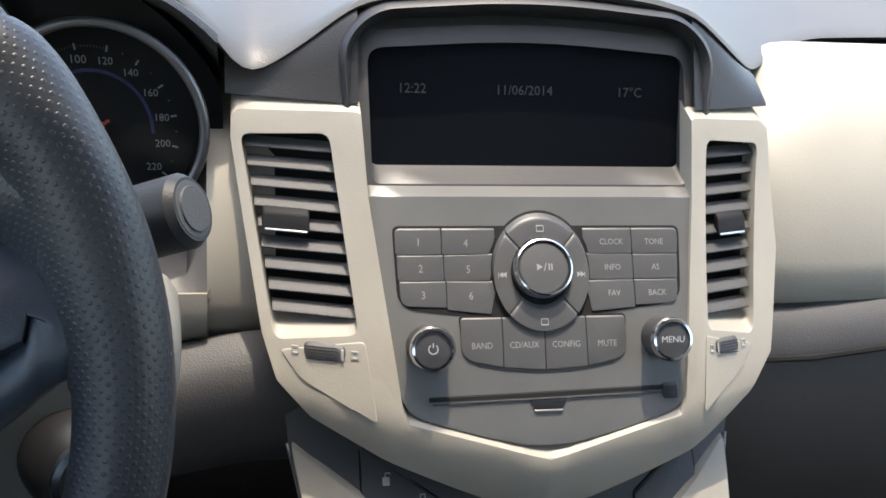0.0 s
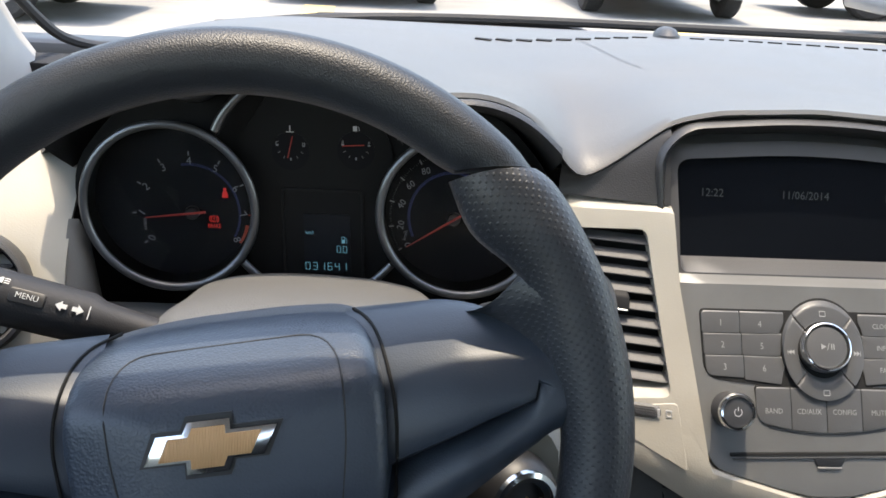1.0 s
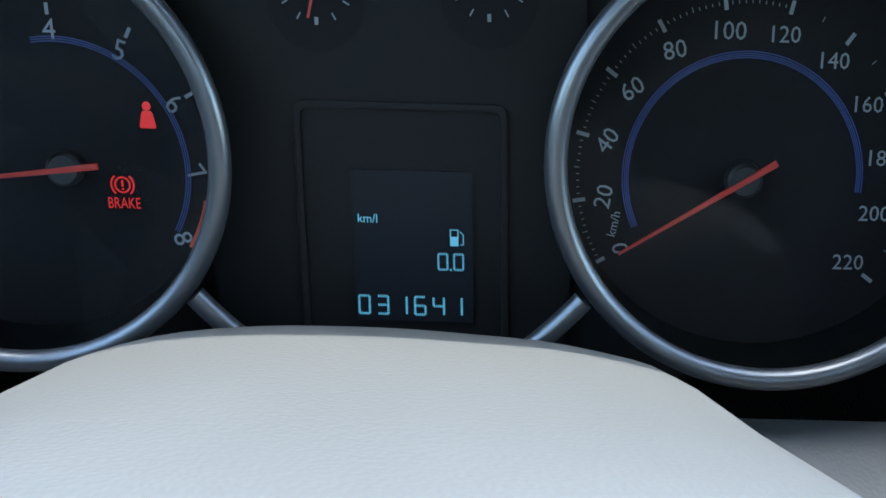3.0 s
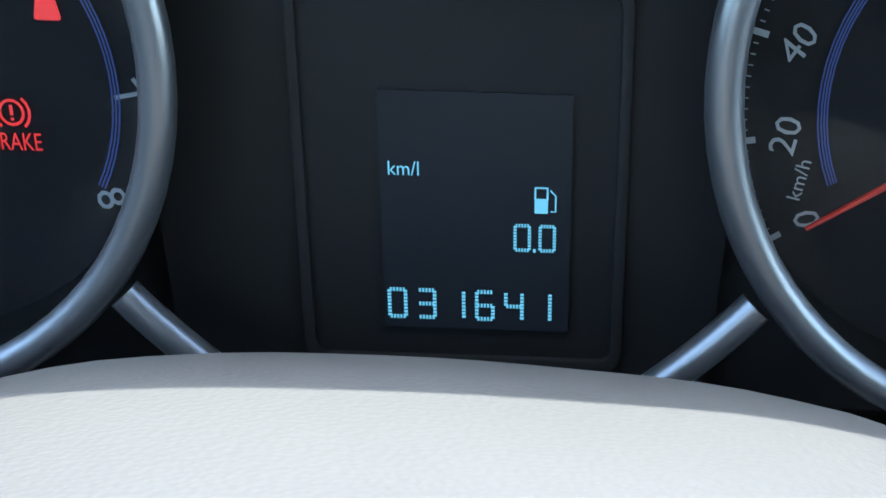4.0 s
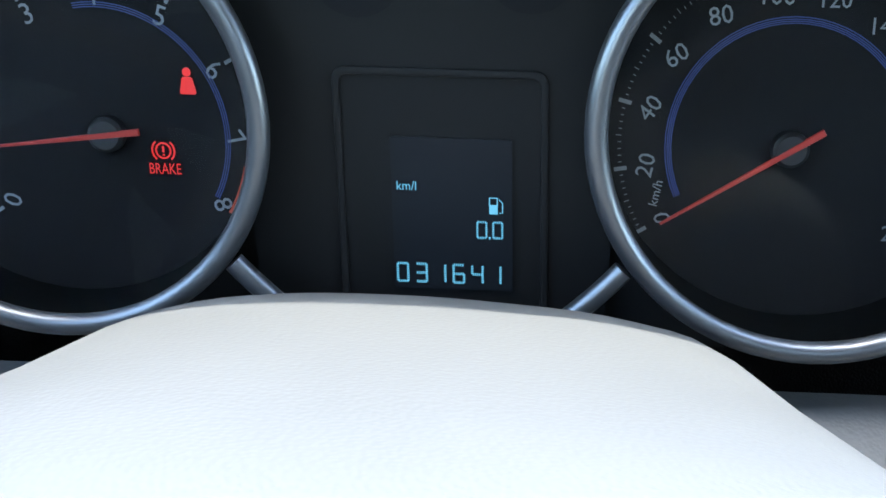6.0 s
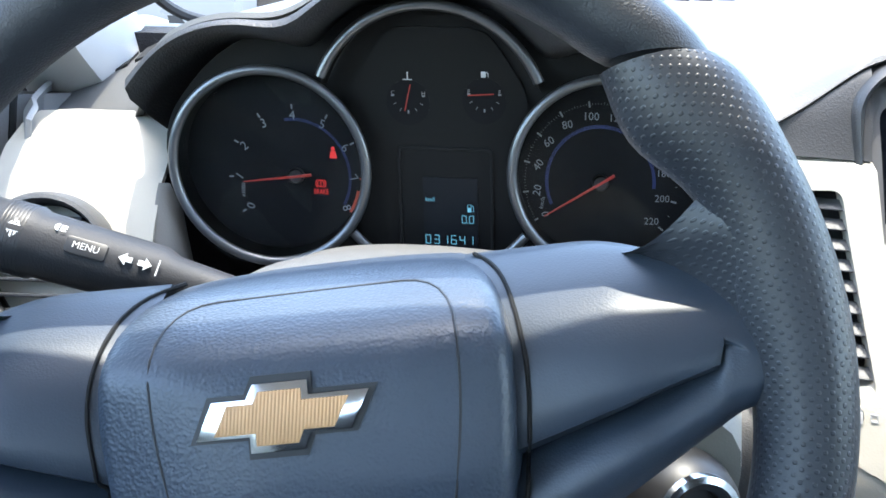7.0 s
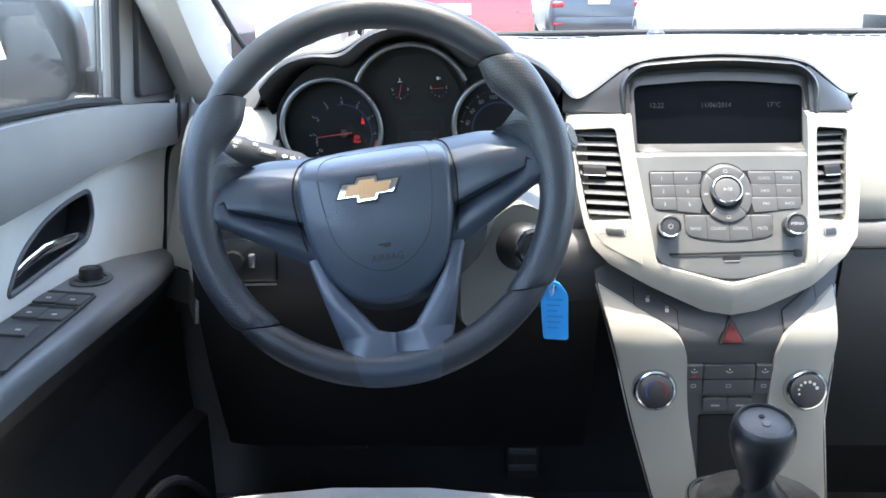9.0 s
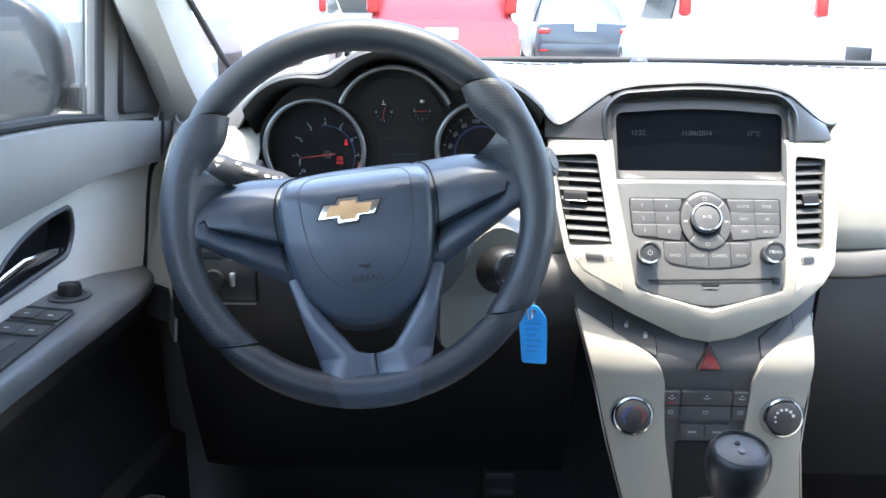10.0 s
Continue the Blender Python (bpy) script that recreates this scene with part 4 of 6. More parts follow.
def front_line():
    """The front edge of the pad, its corners eased."""
    xs = np.linspace(-0.36, 1.10, 236)
    fy = [float(np.interp(x, [p[0] for p in FRONT], [p[1] for p in FRONT])) for x in xs]
    fz = [float(np.interp(x, [p[0] for p in FRONT], [p[2] for p in FRONT])) for x in xs]
    for k in range(12):
        fy = [fy[0]] + [(fy[i - 1] + 2 * fy[i] + fy[i + 1]) / 4 for i in range(1, 235)] + [fy[-1]]
        if k < 3:
            fz = [fz[0]] + [(fz[i - 1] + 2 * fz[i] + fz[i + 1]) / 4 for i in range(1, 235)] + [fz[-1]]
    return xs, fy, fz


def dashboard():
    t = root("dashboard", (SX, 0.30, 0.6), "grey moulded dashboard with a light top pad and cream panels", "dashboard")
    xs, fy, fz = front_line()
    broad = fz[:]
    for k in range(160):
        broad = [broad[0]] + [(broad[i - 1] + 2 * broad[i] + broad[i + 1]) / 4 for i in range(1, 235)] + [broad[-1]]
    rows = []
    for k in np.linspace(0, 1, 22):
        row = []
        for x, y0, z0, zb in zip(xs, fy, fz, broad):
            edge = 0.485 - 0.11 * max(0, (-0.02 - x) / 0.34) ** 2 - 0.16 * max(0, (x - 0.76) / 0.34) ** 2
            y = y0 + (edge - y0) * k
            zt = dash_top_z(x, y)
            s = (1 - k) ** 1.6
            z0 += (zb - z0) * min(1, 3 * k)
            row.append((x, y, zt * (1 - s) + z0 * s + 0.010 * math.sin(math.pi * k)))
        rows.append(row)
    lip = [(x, y - 0.002, z - 0.003) for x, y, z in zip(xs, fy, fz)]
    low = [(x, y + 0.006, z - 0.007) for x, y, z in zip(xs, fy, fz)]
    LAY[0] = deepened
    pad = part("top_pad", loft([low, lip] + rows), M_DASH, t, "light-catching grey grained top pad", angle=50)
    # airbag outline and the defroster slots on the pad

    def on_pad(u, v, w):
        return Vector((u, v, pad_z(u, v) + w))

    def pad_z(x, y):
        i = min(234, max(0, int((x + 0.36) / (1.46 / 235))))
        y0, z0, zb = fy[i], fz[i], broad[i]
        edge = 0.485 - 0.11 * max(0, (-0.02 - x) / 0.34) ** 2 - 0.16 * max(0, (x - 0.76) / 0.34) ** 2
        k = min(1, max(0, (y - y0) / (edge - y0)))
        zt, s = dash_top_z(x, y), (1 - k) ** 1.6
        z0 += (zb - z0) * min(1, 3 * k)
        return zt * (1 - s) + z0 * s + 0.010 * math.sin(math.pi * k)

    seam = [(0.238, 0.412), (0.249, 0.388), (0.260, 0.364), (0.270, 0.348), (0.276, 0.342)]
    part("airbag_seam", strip(seam, 0.0008, on_pad, 0.0010), M_SHOULDER, pad, "fine seam of the passenger airbag lid")
    for i in range(32):
        x = 0.150 + 0.019 * i
        if abs(x - 0.332) > 0.016:
            y = min(0.386 + 0.275 * (x - 0.148), 0.434 + 0.02 * (x - 0.332)) - 0.03 * max(0, (x - 0.5) / 0.3) ** 2
            part("defroster_slot", plate([(x - 0.008, y - 0.0022), (x + 0.006, y - 0.0022), (x + 0.008, y + 0.0022), (x - 0.006, y + 0.0022)], on_pad, 0.0010, 0, low=-0.002), M_VOID, pad)
    for i in range(4):
        x = -0.232 + 0.016 * i
        part("defroster_slot", plate([(x - 0.006, 0.350), (x + 0.004, 0.350), (x + 0.006, 0.366), (x - 0.004, 0.366)], on_pad, 0.0030, 0, low=-0.004), M_VOID, pad)
    m = Matrix.Translation(on_pad(0.332, 0.442, 0))
    part("light_sensor", lathe([(0.0125, -0.002), (0.012, 0.003), (0.0085, 0.0075), (0.004, 0.0095), (0, 0.010)], m, 24), M_DARK, pad, "small dark domed light sensor")
    LAY[0] = scaled(1.0)
    # driver's side lower face: cream panel left of the cluster
    def driver_face(x0, x1, n, table):
        rows = []
        for z, y in table:
            rows.append([(x, y + (0.04 * max(0, (-0.22 - x) / 0.1) ** 1.5), z - 0.012 * max(0, (-0.24 - x) / 0.1)) for x in np.linspace(x0, x1, n)])
        return thick(loft(rows), 0.004)
    tall = ((0.896, 0.320), (0.892, 0.290), (0.882, 0.262), (0.865, 0.238), (0.84, 0.218), (0.81, 0.204), (0.78, 0.196), (0.765, 0.196), (0.755, 0.205))
    part("driver_panel", driver_face(-0.275, -0.158, 12, tall), M_CREAM, t, "cream panel beside the gauges", angle=60)
    part("driver_panel", driver_face(0.178, 0.218, 6, tall), M_CREAM, t, "narrow cream panel beside the stack", angle=60)
    part("driver_panel", driver_face(-0.158, 0.178, 20, ((0.786, 0.198), (0.775, 0.196), (0.765, 0.196), (0.755, 0.205))), M_CREAM, t, "cream panel below the gauges", angle=60)
    # sloping surround under and beside the gauges
    rows = []
    for k in np.linspace(0, 1, 10):
        row = []
        for x in np.linspace(-0.160, 0.180, 48):
            dips = [c - math.sqrt(max(0, r * r - (x - m) ** 2)) for m, c, r in ((-0.0875, GZ, 0.0640), (0.118, GZ, 0.0640)) if abs(x - m) < r]
            z1 = min(dips + [0.868 if abs(x - 0.0155) > 0.155 else 0.806])
            row.append((x, 0.238 - 0.042 * k, z1 - 0.003 + (0.786 - z1) * k ** 1.3))
        rows.append(row)
    part("cluster_skirt", loft(rows), M_SHROUDSHADE, t, "warm grey surround below the gauges", angle=60)
    # knee panel
    rows = []
    for z, y in ((0.757, 0.203), (0.74, 0.195), (0.68, 0.20), (0.60, 0.235), (0.50, 0.29), (0.42, 0.34)):
        rows.append([(x, y + 0.03 * max(0, (-0.22 - x) / 0.1), z) for x in np.linspace(-0.262, 0.235, 12)])
    part("knee_panel", thick(loft(rows), 0.004), M_BLACK, t, "dark knee panel", angle=60)
    rows = []
    for z, y in ((0.762, 0.196), (0.752, 0.176), (0.735, 0.168), (0.70, 0.170), (0.675, 0.19)):
        rows.append([(x, y, z - 0.02 * max(0, (0.2 - x) / 0.1)) for x in np.linspace(0.10, 0.236, 10)])
    part("lower_trim", thick(loft(rows), 0.004), M_SHOULDER, t, "charcoal trim between column and stack", angle=60)
    # passenger side: upper cream panel, lower charcoal face and glovebox
    rows = []
    for z, y in ((0.921, 0.345), (0.920, 0.325), (0.915, 0.298), (0.903, 0.268), (0.877, 0.238), (0.84, 0.216), (0.80, 0.202), (0.775, 0.198), (0.765, 0.21)):
        rows.append([(x, y - 0.03 * max(0, (0.58 - x) / 0.06) * (1 if z > 0.92 else 0), z - 0.045 * max(0, (0.60 - x) / 0.075) ** 2 * max(0, (z - 0.87) / 0.06)) for x in np.linspace(0.527, 1.10, 40)])
    part("passenger_panel", thick(loft(rows), 0.004), M_CREAM, t, "cream passenger side panel", angle=60)
    rows = []
    for z, y in ((0.772, 0.21), (0.76, 0.182), (0.73, 0.178), (0.66, 0.195), (0.58, 0.235), (0.50, 0.29), (0.42, 0.34)):
        rows.append([(x, y, z + 0.12 * max(0, x - 0.56) * (1 if z > 0.7 else 0)) for x in np.linspace(0.515, 1.10, 16)])
    part("glovebox", thick(loft(rows), 0.004), M_SHOULDER, t, "charcoal glovebox lid", angle=60)
    part("glovebox_gap", tube([(x, 0.177, 0.742 + 0.12 * max(0, x - 0.56)) for x in np.linspace(0.52, 1.08, 14)], 0.0022, 6), M_VOID, t)
    return t


dashboard()


# ---- left outlet ----
def round_outlet():
    c = Vector((-0.222, 0.203, 0.820))
    t = root("round_air_outlet", c, "round black air outlet with horizontal blades in a satin ring", "air vent")
    m = Matrix.Translation(c) @ Vector((0, -1, 0.28)).to_track_quat("Z", "Y").to_matrix().to_4x4()
    part("ring", lathe([(0.036, -0.012), (0.0385, 0.002), (0.0405, 0.006), (0.043, 0.005), (0.0445, 0.0), (0.0445, -0.01)], m, 40), M_SHOULDER, t, "dark satin ring")
    part("barrel", lathe([(0.0, -0.03), (0.036, -0.03), (0.037, 0.0)], m, 32), M_VOID, t)
    for k in range(-3, 4):
        y = k * 0.0095
        h = math.sqrt(max(0, 0.0365 ** 2 - y * y))
        bm = box(-h, h, y - 0.0012, y + 0.0012, -0.016, 0.001, 0.0006)
        bmesh.ops.transform(bm, matrix=m, verts=bm.verts)
        part("blade", bm, M_DARK, t)
    bm = box(-0.012, 0.012, -0.034, -0.026, -0.004, 0.006, 0.002)
    bmesh.ops.transform(bm, matrix=m, verts=bm.verts)
    part("thumb_wheel", bm, M_SHOULDER, t, "ribbed thumb wheel")


round_outlet()


# ---- centre stack ----
def centre_stack():
    t = root("centre_stack", (SX, 0.12, 0.66), "cream and satin grey centre stack with a hooded display", "centre stack")
    # cream frame: V shaped, with holes for the vents and the radio face
    left = [(SX, 0.682), (SX - 0.03, 0.686), (SX - 0.09, 0.714), (SX - 0.150, 0.745), (SX - 0.172, 0.765), (SX - 0.181, 0.82), (SX - 0.180, 0.888), (SX - 0.176, 0.893), (SX - 0.108, 0.8965)]
    inner = [(SX - 0.105, 0.8955), (SX - 0.1015, 0.85), (SX - 0.085, 0.745), (SX - 0.082, 0.739), (SX - 0.01, 0.7205), (SX, 0.7185)]
    slim = [(SX, 0.682), (SX - 0.03, 0.686), (SX - 0.09, 0.714), (SX - 0.136, 0.737), (SX - 0.155, 0.756), (SX - 0.163, 0.779), (SX - 0.1735, 0.838), (SX - 0.180, 0.878), (SX - 0.1795, 0.889), (SX - 0.176, 0.893), (SX - 0.108, 0.8965)]

    def rolled(u, v, w):
        """The band under the radio rolls back towards its lower edge."""
        d = max(0, 0.716 + 0.27 * abs(u - SX) - 0.05 * max(0, abs(u - SX) - 0.1) - v)
        return on_stack(u, v, w) + Vector((0, 0.30 * d + 6.0 * d * d, 0))
    for mir in (False, True):
        pts = mirror(left + inner) if mir else slim + inner
        pts = list(dict.fromkeys(pts))
        vent = rounded([(0.216, 0.776), (0.263, 0.782), (0.2485, 0.884), (0.1975, 0.880)], 0.006, 4)
        vent = mirror(vent) if mir else vent
        part("frame", plate([pts, vent], rolled, 0.010, 0.004, grid=0.014, low=-0.012), M_CREAM, t, "cream moulded frame")
    part("frame_tip", plate([(SX - 0.006, 0.6825), (SX + 0.006, 0.6825), (SX + 0.006, 0.719), (SX - 0.006, 0.719)], rolled, 0.0095, 0.0, grid=0.014, low=-0.01), M_CREAM, t)
    # dark shoulders and the hood of the display
    fx_, fy_, fz_ = front_line()
    for sd in (-1, 1):
        low_x, high_x = (0.183, 0.106) if sd < 0 else (0.160, 0.104)
        rows = []
        for q in np.linspace(0, 1, 33):
            x = SX + sd * (low_x + (high_x - low_x) * q)
            yt, zt = float(np.interp(x, fx_, fy_)), float(np.interp(x, fx_, fz_))
            y0 = stack_y(x, 0.897)
            zt = max(zt - 0.0045, 0.8995)
            rows.append([(x, y0 + 0.010, 0.893), (x, y0 - 0.004, 0.8965), (x, y0 - 0.003, 0.8985), (x, y0 + (yt - y0) * 0.35, 0.8985 + (zt - 0.8985) * 0.5), (x, y0 + (yt - y0) * 0.75, 0.8985 + (zt - 0.8985) * 0.9), (x, yt - 0.0005, zt), (x, yt + 0.02, zt - 0.004)])
        part("shoulder", loft(rows), M_HOOD, t, "charcoal grained shoulder", angle=50)

    def hood(grow, y, drop=0.0):
        pts = rounded([(SX - 0.1075 - grow, 0.876), (SX - 0.1115 - grow, 0.931), (SX - 0.094 - grow * 0.6, 0.9475 + grow * 0.7), (SX, 0.9545 + grow), (SX + 0.094 + grow * 0.6, 0.9475 + grow * 0.7), (SX + 0.1115 + grow, 0.931), (SX + 0.1075 + grow, 0.876)], [0.0001, 0.02, 0.03, 0.09, 0.03, 0.02, 0.0001], 8)
        return [(u, y + 0.012 + 0.28 * (v - 0.92), v - drop) for u, v in pts]
    part("display_hood", loft([hood(-0.012, 0.268, 0.010), hood(-0.006, 0.236, 0.003), hood(-0.001, 0.216), hood(0.003, 0.211), hood(0.006, 0.214), hood(0.008, 0.228), hood(0.008, 0.26)]), M_HOOD, t, "black hood round the display", angle=60)
    bezel = [rounded([(SX - 0.106, 0.8505), (SX + 0.106, 0.8505), (SX + 0.110, 0.936), (SX, 0.944), (SX - 0.110, 0.936)], [0.004, 0.004, 0.01, 0.1, 0.01], 6),
             rounded([(SX - 0.098, 0.8540), (SX + 0.098, 0.8540), (SX + 0.100, 0.927), (SX, 0.934), (SX - 0.100, 0.927)], [0.005, 0.005, 0.01, 0.1, 0.01], 6)]
    part("display_bezel", plate(bezel, lambda u, v, w: on_stack(u, v, w) + Vector((0, 0.004, 0)), 0.002, 0.002, grid=0.03, low=-0.016), M_BUTTON, t, "satin grey display bezel")

    def on_screen(u, v, w):
        return Vector((u, 0.222 + 0.30 * (v - 0.865) - w, v))
    scr = part("display", plate(bezel[1], on_screen, 0, 0, low=-0.004), M_SCREEN, t, "dark display with faint blue figures")
    for txt, u in (("12:22", SX - 0.072), ("11/06/2014", SX - 0.002), ("17°C", SX + 0.066)):
        part("display_text", lettering(txt, 0.0080, on_screen, u, 0.903, 0.0006), M_CLOCK, scr)
    return t


centre_stack()


# ---- vents of the stack ----
def stack_vent(mir):
    s = -1 if mir else 1
    fx = other if mir else (lambda u: u)
    c = on_stack(fx(0.231), 0.83, 0)
    t = root("air_vent", c, "tall black air vent with nine blades and a chrome-edged slider", "air vent", "vents of the centre stack")

    def at(u, v, w):
        return on_stack(fx(u), v, w)
    n = 9
    bounds = lambda v: (0.1975 + (0.884 - v) / 0.106 * 0.0195, 0.2485 + (0.884 - v) / 0.104 * 0.0148)
    for k in range(n):
        v = 0.787 + (0.871 - 0.787) * k / (n - 1)
        a, b = bounds(v)
        rows = []
        for w, dz in ((0.004, -0.0009), (0.0046, 0.0), (0.004, 0.0008), (-0.0035, 0.0014), (-0.0040, 0.0004), (0.004, -0.0009)):
            rows.append([at(a + (b - a) * q, v + dz, w) for q in (0.0, 0.25, 0.5, 0.75, 1.0)])
        part("blade", loft(rows), M_SHOULDER, t, angle=30)
    # black sheet behind the blades stands in for the shade inside the duct
    part("duct_shade", plate(rounded([(0.214, 0.774), (0.265, 0.780), (0.2505, 0.886), (0.1955, 0.882)], 0.006, 3), at, -0.020, 0, grid=0.02, low=-0.024), M_VOID, t)
    su = 0.2275 if mir else 0.2235
    sl = part("slider", plate(rect(su, 0.8345, 0.027, 0.0105, 0.002), at, 0.0095, 0.002, low=0.002), M_TAB, t, "slider tab")
    part("slider_edge", plate(rect(su, 0.8306, 0.0240, 0.0009, 0.0003), at, 0.0099, 0.0002, low=0.007), M_STEEL, sl, "bright front edge")
    panel = rounded([(0.219, 0.7715), (0.2665, 0.7795), (0.2725, 0.7395), (0.230, 0.7585)], 0.003, 3)
    part("wheel_panel", plate(panel, at, 0.0108, 0.0006, grid=0.015, low=0.009), M_CREAM, t, "cream inset panel")
    w = part("thumb_wheel", plate(rect(0.2440, 0.7735, 0.0230, 0.0065, 0.003), at, 0.0130, 0.002, low=0.004), M_SHOULDER, t, "ribbed black thumb wheel")
    for k in range(5):
        part("rib", strip([(0.2335, 0.7705 + 0.0015 * k), (0.251, 0.7705 + 0.0015 * k)], 0.0005, at, 0.0133), M_BLACK, w)
    part("wheel_mark", plate(rect(0.2535, 0.7735, 0.0016, 0.005, 0.0003, 1), at, 0.0134, 0, low=0.012), M_INKDIM, w)
    for u in (0.2275, 0.2605):
        part("symbol", plate([rect(u, 0.773, 0.004, 0.004, 0.0006, 2), rect(u, 0.773, 0.0026, 0.0026, 0.0004, 2)], at, 0.0116, 0, low=0.011), M_INKDIM, t)


stack_vent(False)
stack_vent(True)


# ---- radio ----
def radio():
    t = root("radio", (SX, 0.13, 0.74), "satin grey car radio with a dial and labelled keys", "radio")

    def at(u, v, w):
        return on_stack(u, v, w + 0.003)
    face = rounded([(SX - 0.1025, 0.8512), (SX + 0.1025, 0.8512), (SX + 0.094, 0.79), (SX + 0.084, 0.741), (SX + 0.0, 0.7195), (SX - 0.084, 0.741), (SX - 0.094, 0.79)], [0.003, 0.003, 0.02, 0.012, 0.03, 0.012, 0.02], 4)
    plate_ob = part("face", plate(face, at, 0.004, 0.002, grid=0.012, low=-0.01), M_SILVER, t, "satin grey face plate")
    dc = (SX - 0.0010, 0.8140)
    upper = rounded([(SX - 0.0885, 0.8360), (SX + 0.0875, 0.8360), (SX + 0.0855, 0.800), (SX + 0.078, 0.7955), (SX + 0.030, 0.7905), (SX - 0.034, 0.7895), (SX - 0.080, 0.7935), (SX - 0.0865, 0.799)], [0.004, 0.004, 0.004, 0.004, 0.01, 0.01, 0.004, 0.004], 3)
    part("key_recess", plate(upper, at, 0.0046, 0.0004, grid=0.02, low=0.002), M_VOID, plate_ob)
    part("dial_recess", plate(disc(*dc, 0.0302, 40), at, 0.0048, 0.0004, low=0.002), M_VOID, plate_ob)
    lower = rounded([(SX - 0.0515, 0.7905), (SX + 0.0500, 0.7905), (SX + 0.0480, 0.7700), (SX + 0.030, 0.7645), (SX, 0.7628), (SX - 0.030, 0.7645), (SX - 0.0495, 0.7700)], [0.003, 0.003, 0.008, 0.02, 0.03, 0.02, 0.008], 3)
    part("key_recess", plate(lower, at, 0.0047, 0.0004, grid=0.02, low=0.002), M_VOID, plate_ob)

    def key(poly, txt, u, v, size=0.0056, h=0.0058):
        k = part("key", plate(poly, at, h, 0.0005, grid=0.02, low=0.003), M_KEY, t)
        if txt:
            part("key_text", lettering(txt, size, at, u, v, h + 0.0004), M_INKDIM, k)
    # number keys and function keys
    ur = 0.0300
    def trim(pts):
        """Keep keys clear of the dial."""
        out = []
        for u, v in pts:
            d = Vector((u - dc[0], v - dc[1]))
            if d.length < ur:
                d = d.normalized() * ur
            out.append((dc[0] + d.x, dc[1] + d.y))
        return out
    rows_z = [(0.8221, 0.8350), (0.8089, 0.8215), (0.7955, 0.8083)]
    for i in range(3):
        z0, z1 = rows_z[i]
        sk = 0.0010 * i
        dip = 0.0035 if i == 2 else 0
        key(rounded([(SX - 0.0868 + sk, z0 + dip * 0.3), (SX - 0.0602 + sk, z0), (SX - 0.0602 + sk, z1), (SX - 0.0872 + sk, z1)], [0.005 if i == 2 else 0.0008, 0.0006, 0.0006, 0.003 if i == 0 else 0.0008], 3), str(i + 1), SX - 0.0735 + sk, (z0 + z1) / 2)
        key(trim(rounded([(SX - 0.0596 + sk, z0 - dip * 0.3), (SX - 0.032, z0 - dip), (SX - 0.030, z0 + 0.004), (SX - 0.028, z0 + 0.008), (SX - 0.028, z1), (SX - 0.0596 + sk, z1)], 0.0006, 2)), str(i + 4), SX - 0.0455 + sk, (z0 + z1) / 2 - 0.0005)
        p, q = ("CLOCK", "TONE") if i == 0 else (("INFO", "AS") if i == 1 else ("FAV", "BACK"))
        key(trim(rounded([(SX + 0.029, z0 - dip * 0.8), (SX + 0.0560, z0 - dip * 0.3), (SX + 0.0560, z1), (SX + 0.026, z1), (SX + 0.026, z0 + 0.008), (SX + 0.028, z0 + 0.004)], 0.0006, 2)), p, SX + 0.0435, (z0 + z1) / 2, 0.0044)
        key(rounded([(SX + 0.0566, z0), (SX + 0.0850 - sk, z0 + dip * 0.3), (SX + 0.0858 - sk, z1), (SX + 0.0566, z1)], [0.0006, 0.005 if i == 2 else 0.0008, 0.003 if i == 0 else 0.0008, 0.0006], 3), q, SX + 0.0705, (z0 + z1) / 2, 0.0044)
    low = [(-0.0505, -0.0262, "BAND"), (-0.0256, -0.0010, "CD/AUX"), (-0.0004, 0.0244, "CONFIG"), (0.0250, 0.0490, "MUTE")]
    bot = lambda u: 0.7636 + 2.4 * u * u
    for i, (p, q, txt) in enumerate(low):
        ends = [0.008 if i == 0 else 0.0006, 0.008 if i == 3 else 0.0006, 0.002 if i == 3 else 0.0006, 0.002 if i == 0 else 0.0006]
        key(rounded([(SX + p, bot(p)), (SX + q, bot(q)), (SX + q, 0.7897), (SX + p, 0.7897)], ends, 4), txt, SX + (p + q) / 2, 0.7765, 0.0046)
    part("chrome_lip", tube([at(SX + u, bot(u) - 0.0022, 0.004) for u in np.linspace(-0.042, 0.041, 20)], 0.0006, 6), M_BEZEL, plate_ob)
    # dial
    for k in range(4):
        a0 = 45 + 90 * k
        part("dial_key", plate(sector(*dc, 0.0183, 0.0292, a0 + 0.9, a0 + 89.1, 14), at, 0.0095, 0.0016, low=0.003), M_KEY, t)
    nrm = Vector((0, -0.83, 0.56))
    m = Matrix.Translation(at(*dc, 0.006)) @ nrm.to_track_quat("Z", "Y").to_matrix().to_4x4()
    part("dial_ring", lathe([(0.0152, 0.0), (0.0155, 0.0080), (0.0161, 0.0092), (0.0170, 0.0088), (0.0177, 0.0068), (0.0179, 0.0)], m, 48), M_CHROME, t, "polished ring")
    knob = part("dial_button", lathe([(0.0, 0.0082), (0.010, 0.0082), (0.0142, 0.0077), (0.0152, 0.0064), (0.0153, 0.0)], m, 48), M_KEY, t, "centre button")

    # upright axes on the dial
    ux = m.to_3x3().inverted() @ Vector((1, 0, 0))
    vz = m.to_3x3().inverted() @ Vector((0, 0.56, 0.83))

    def dial(u, v, w):
        q = ux * u + vz * v
        return m @ Vector((q.x, q.y, 0.0084 + w))
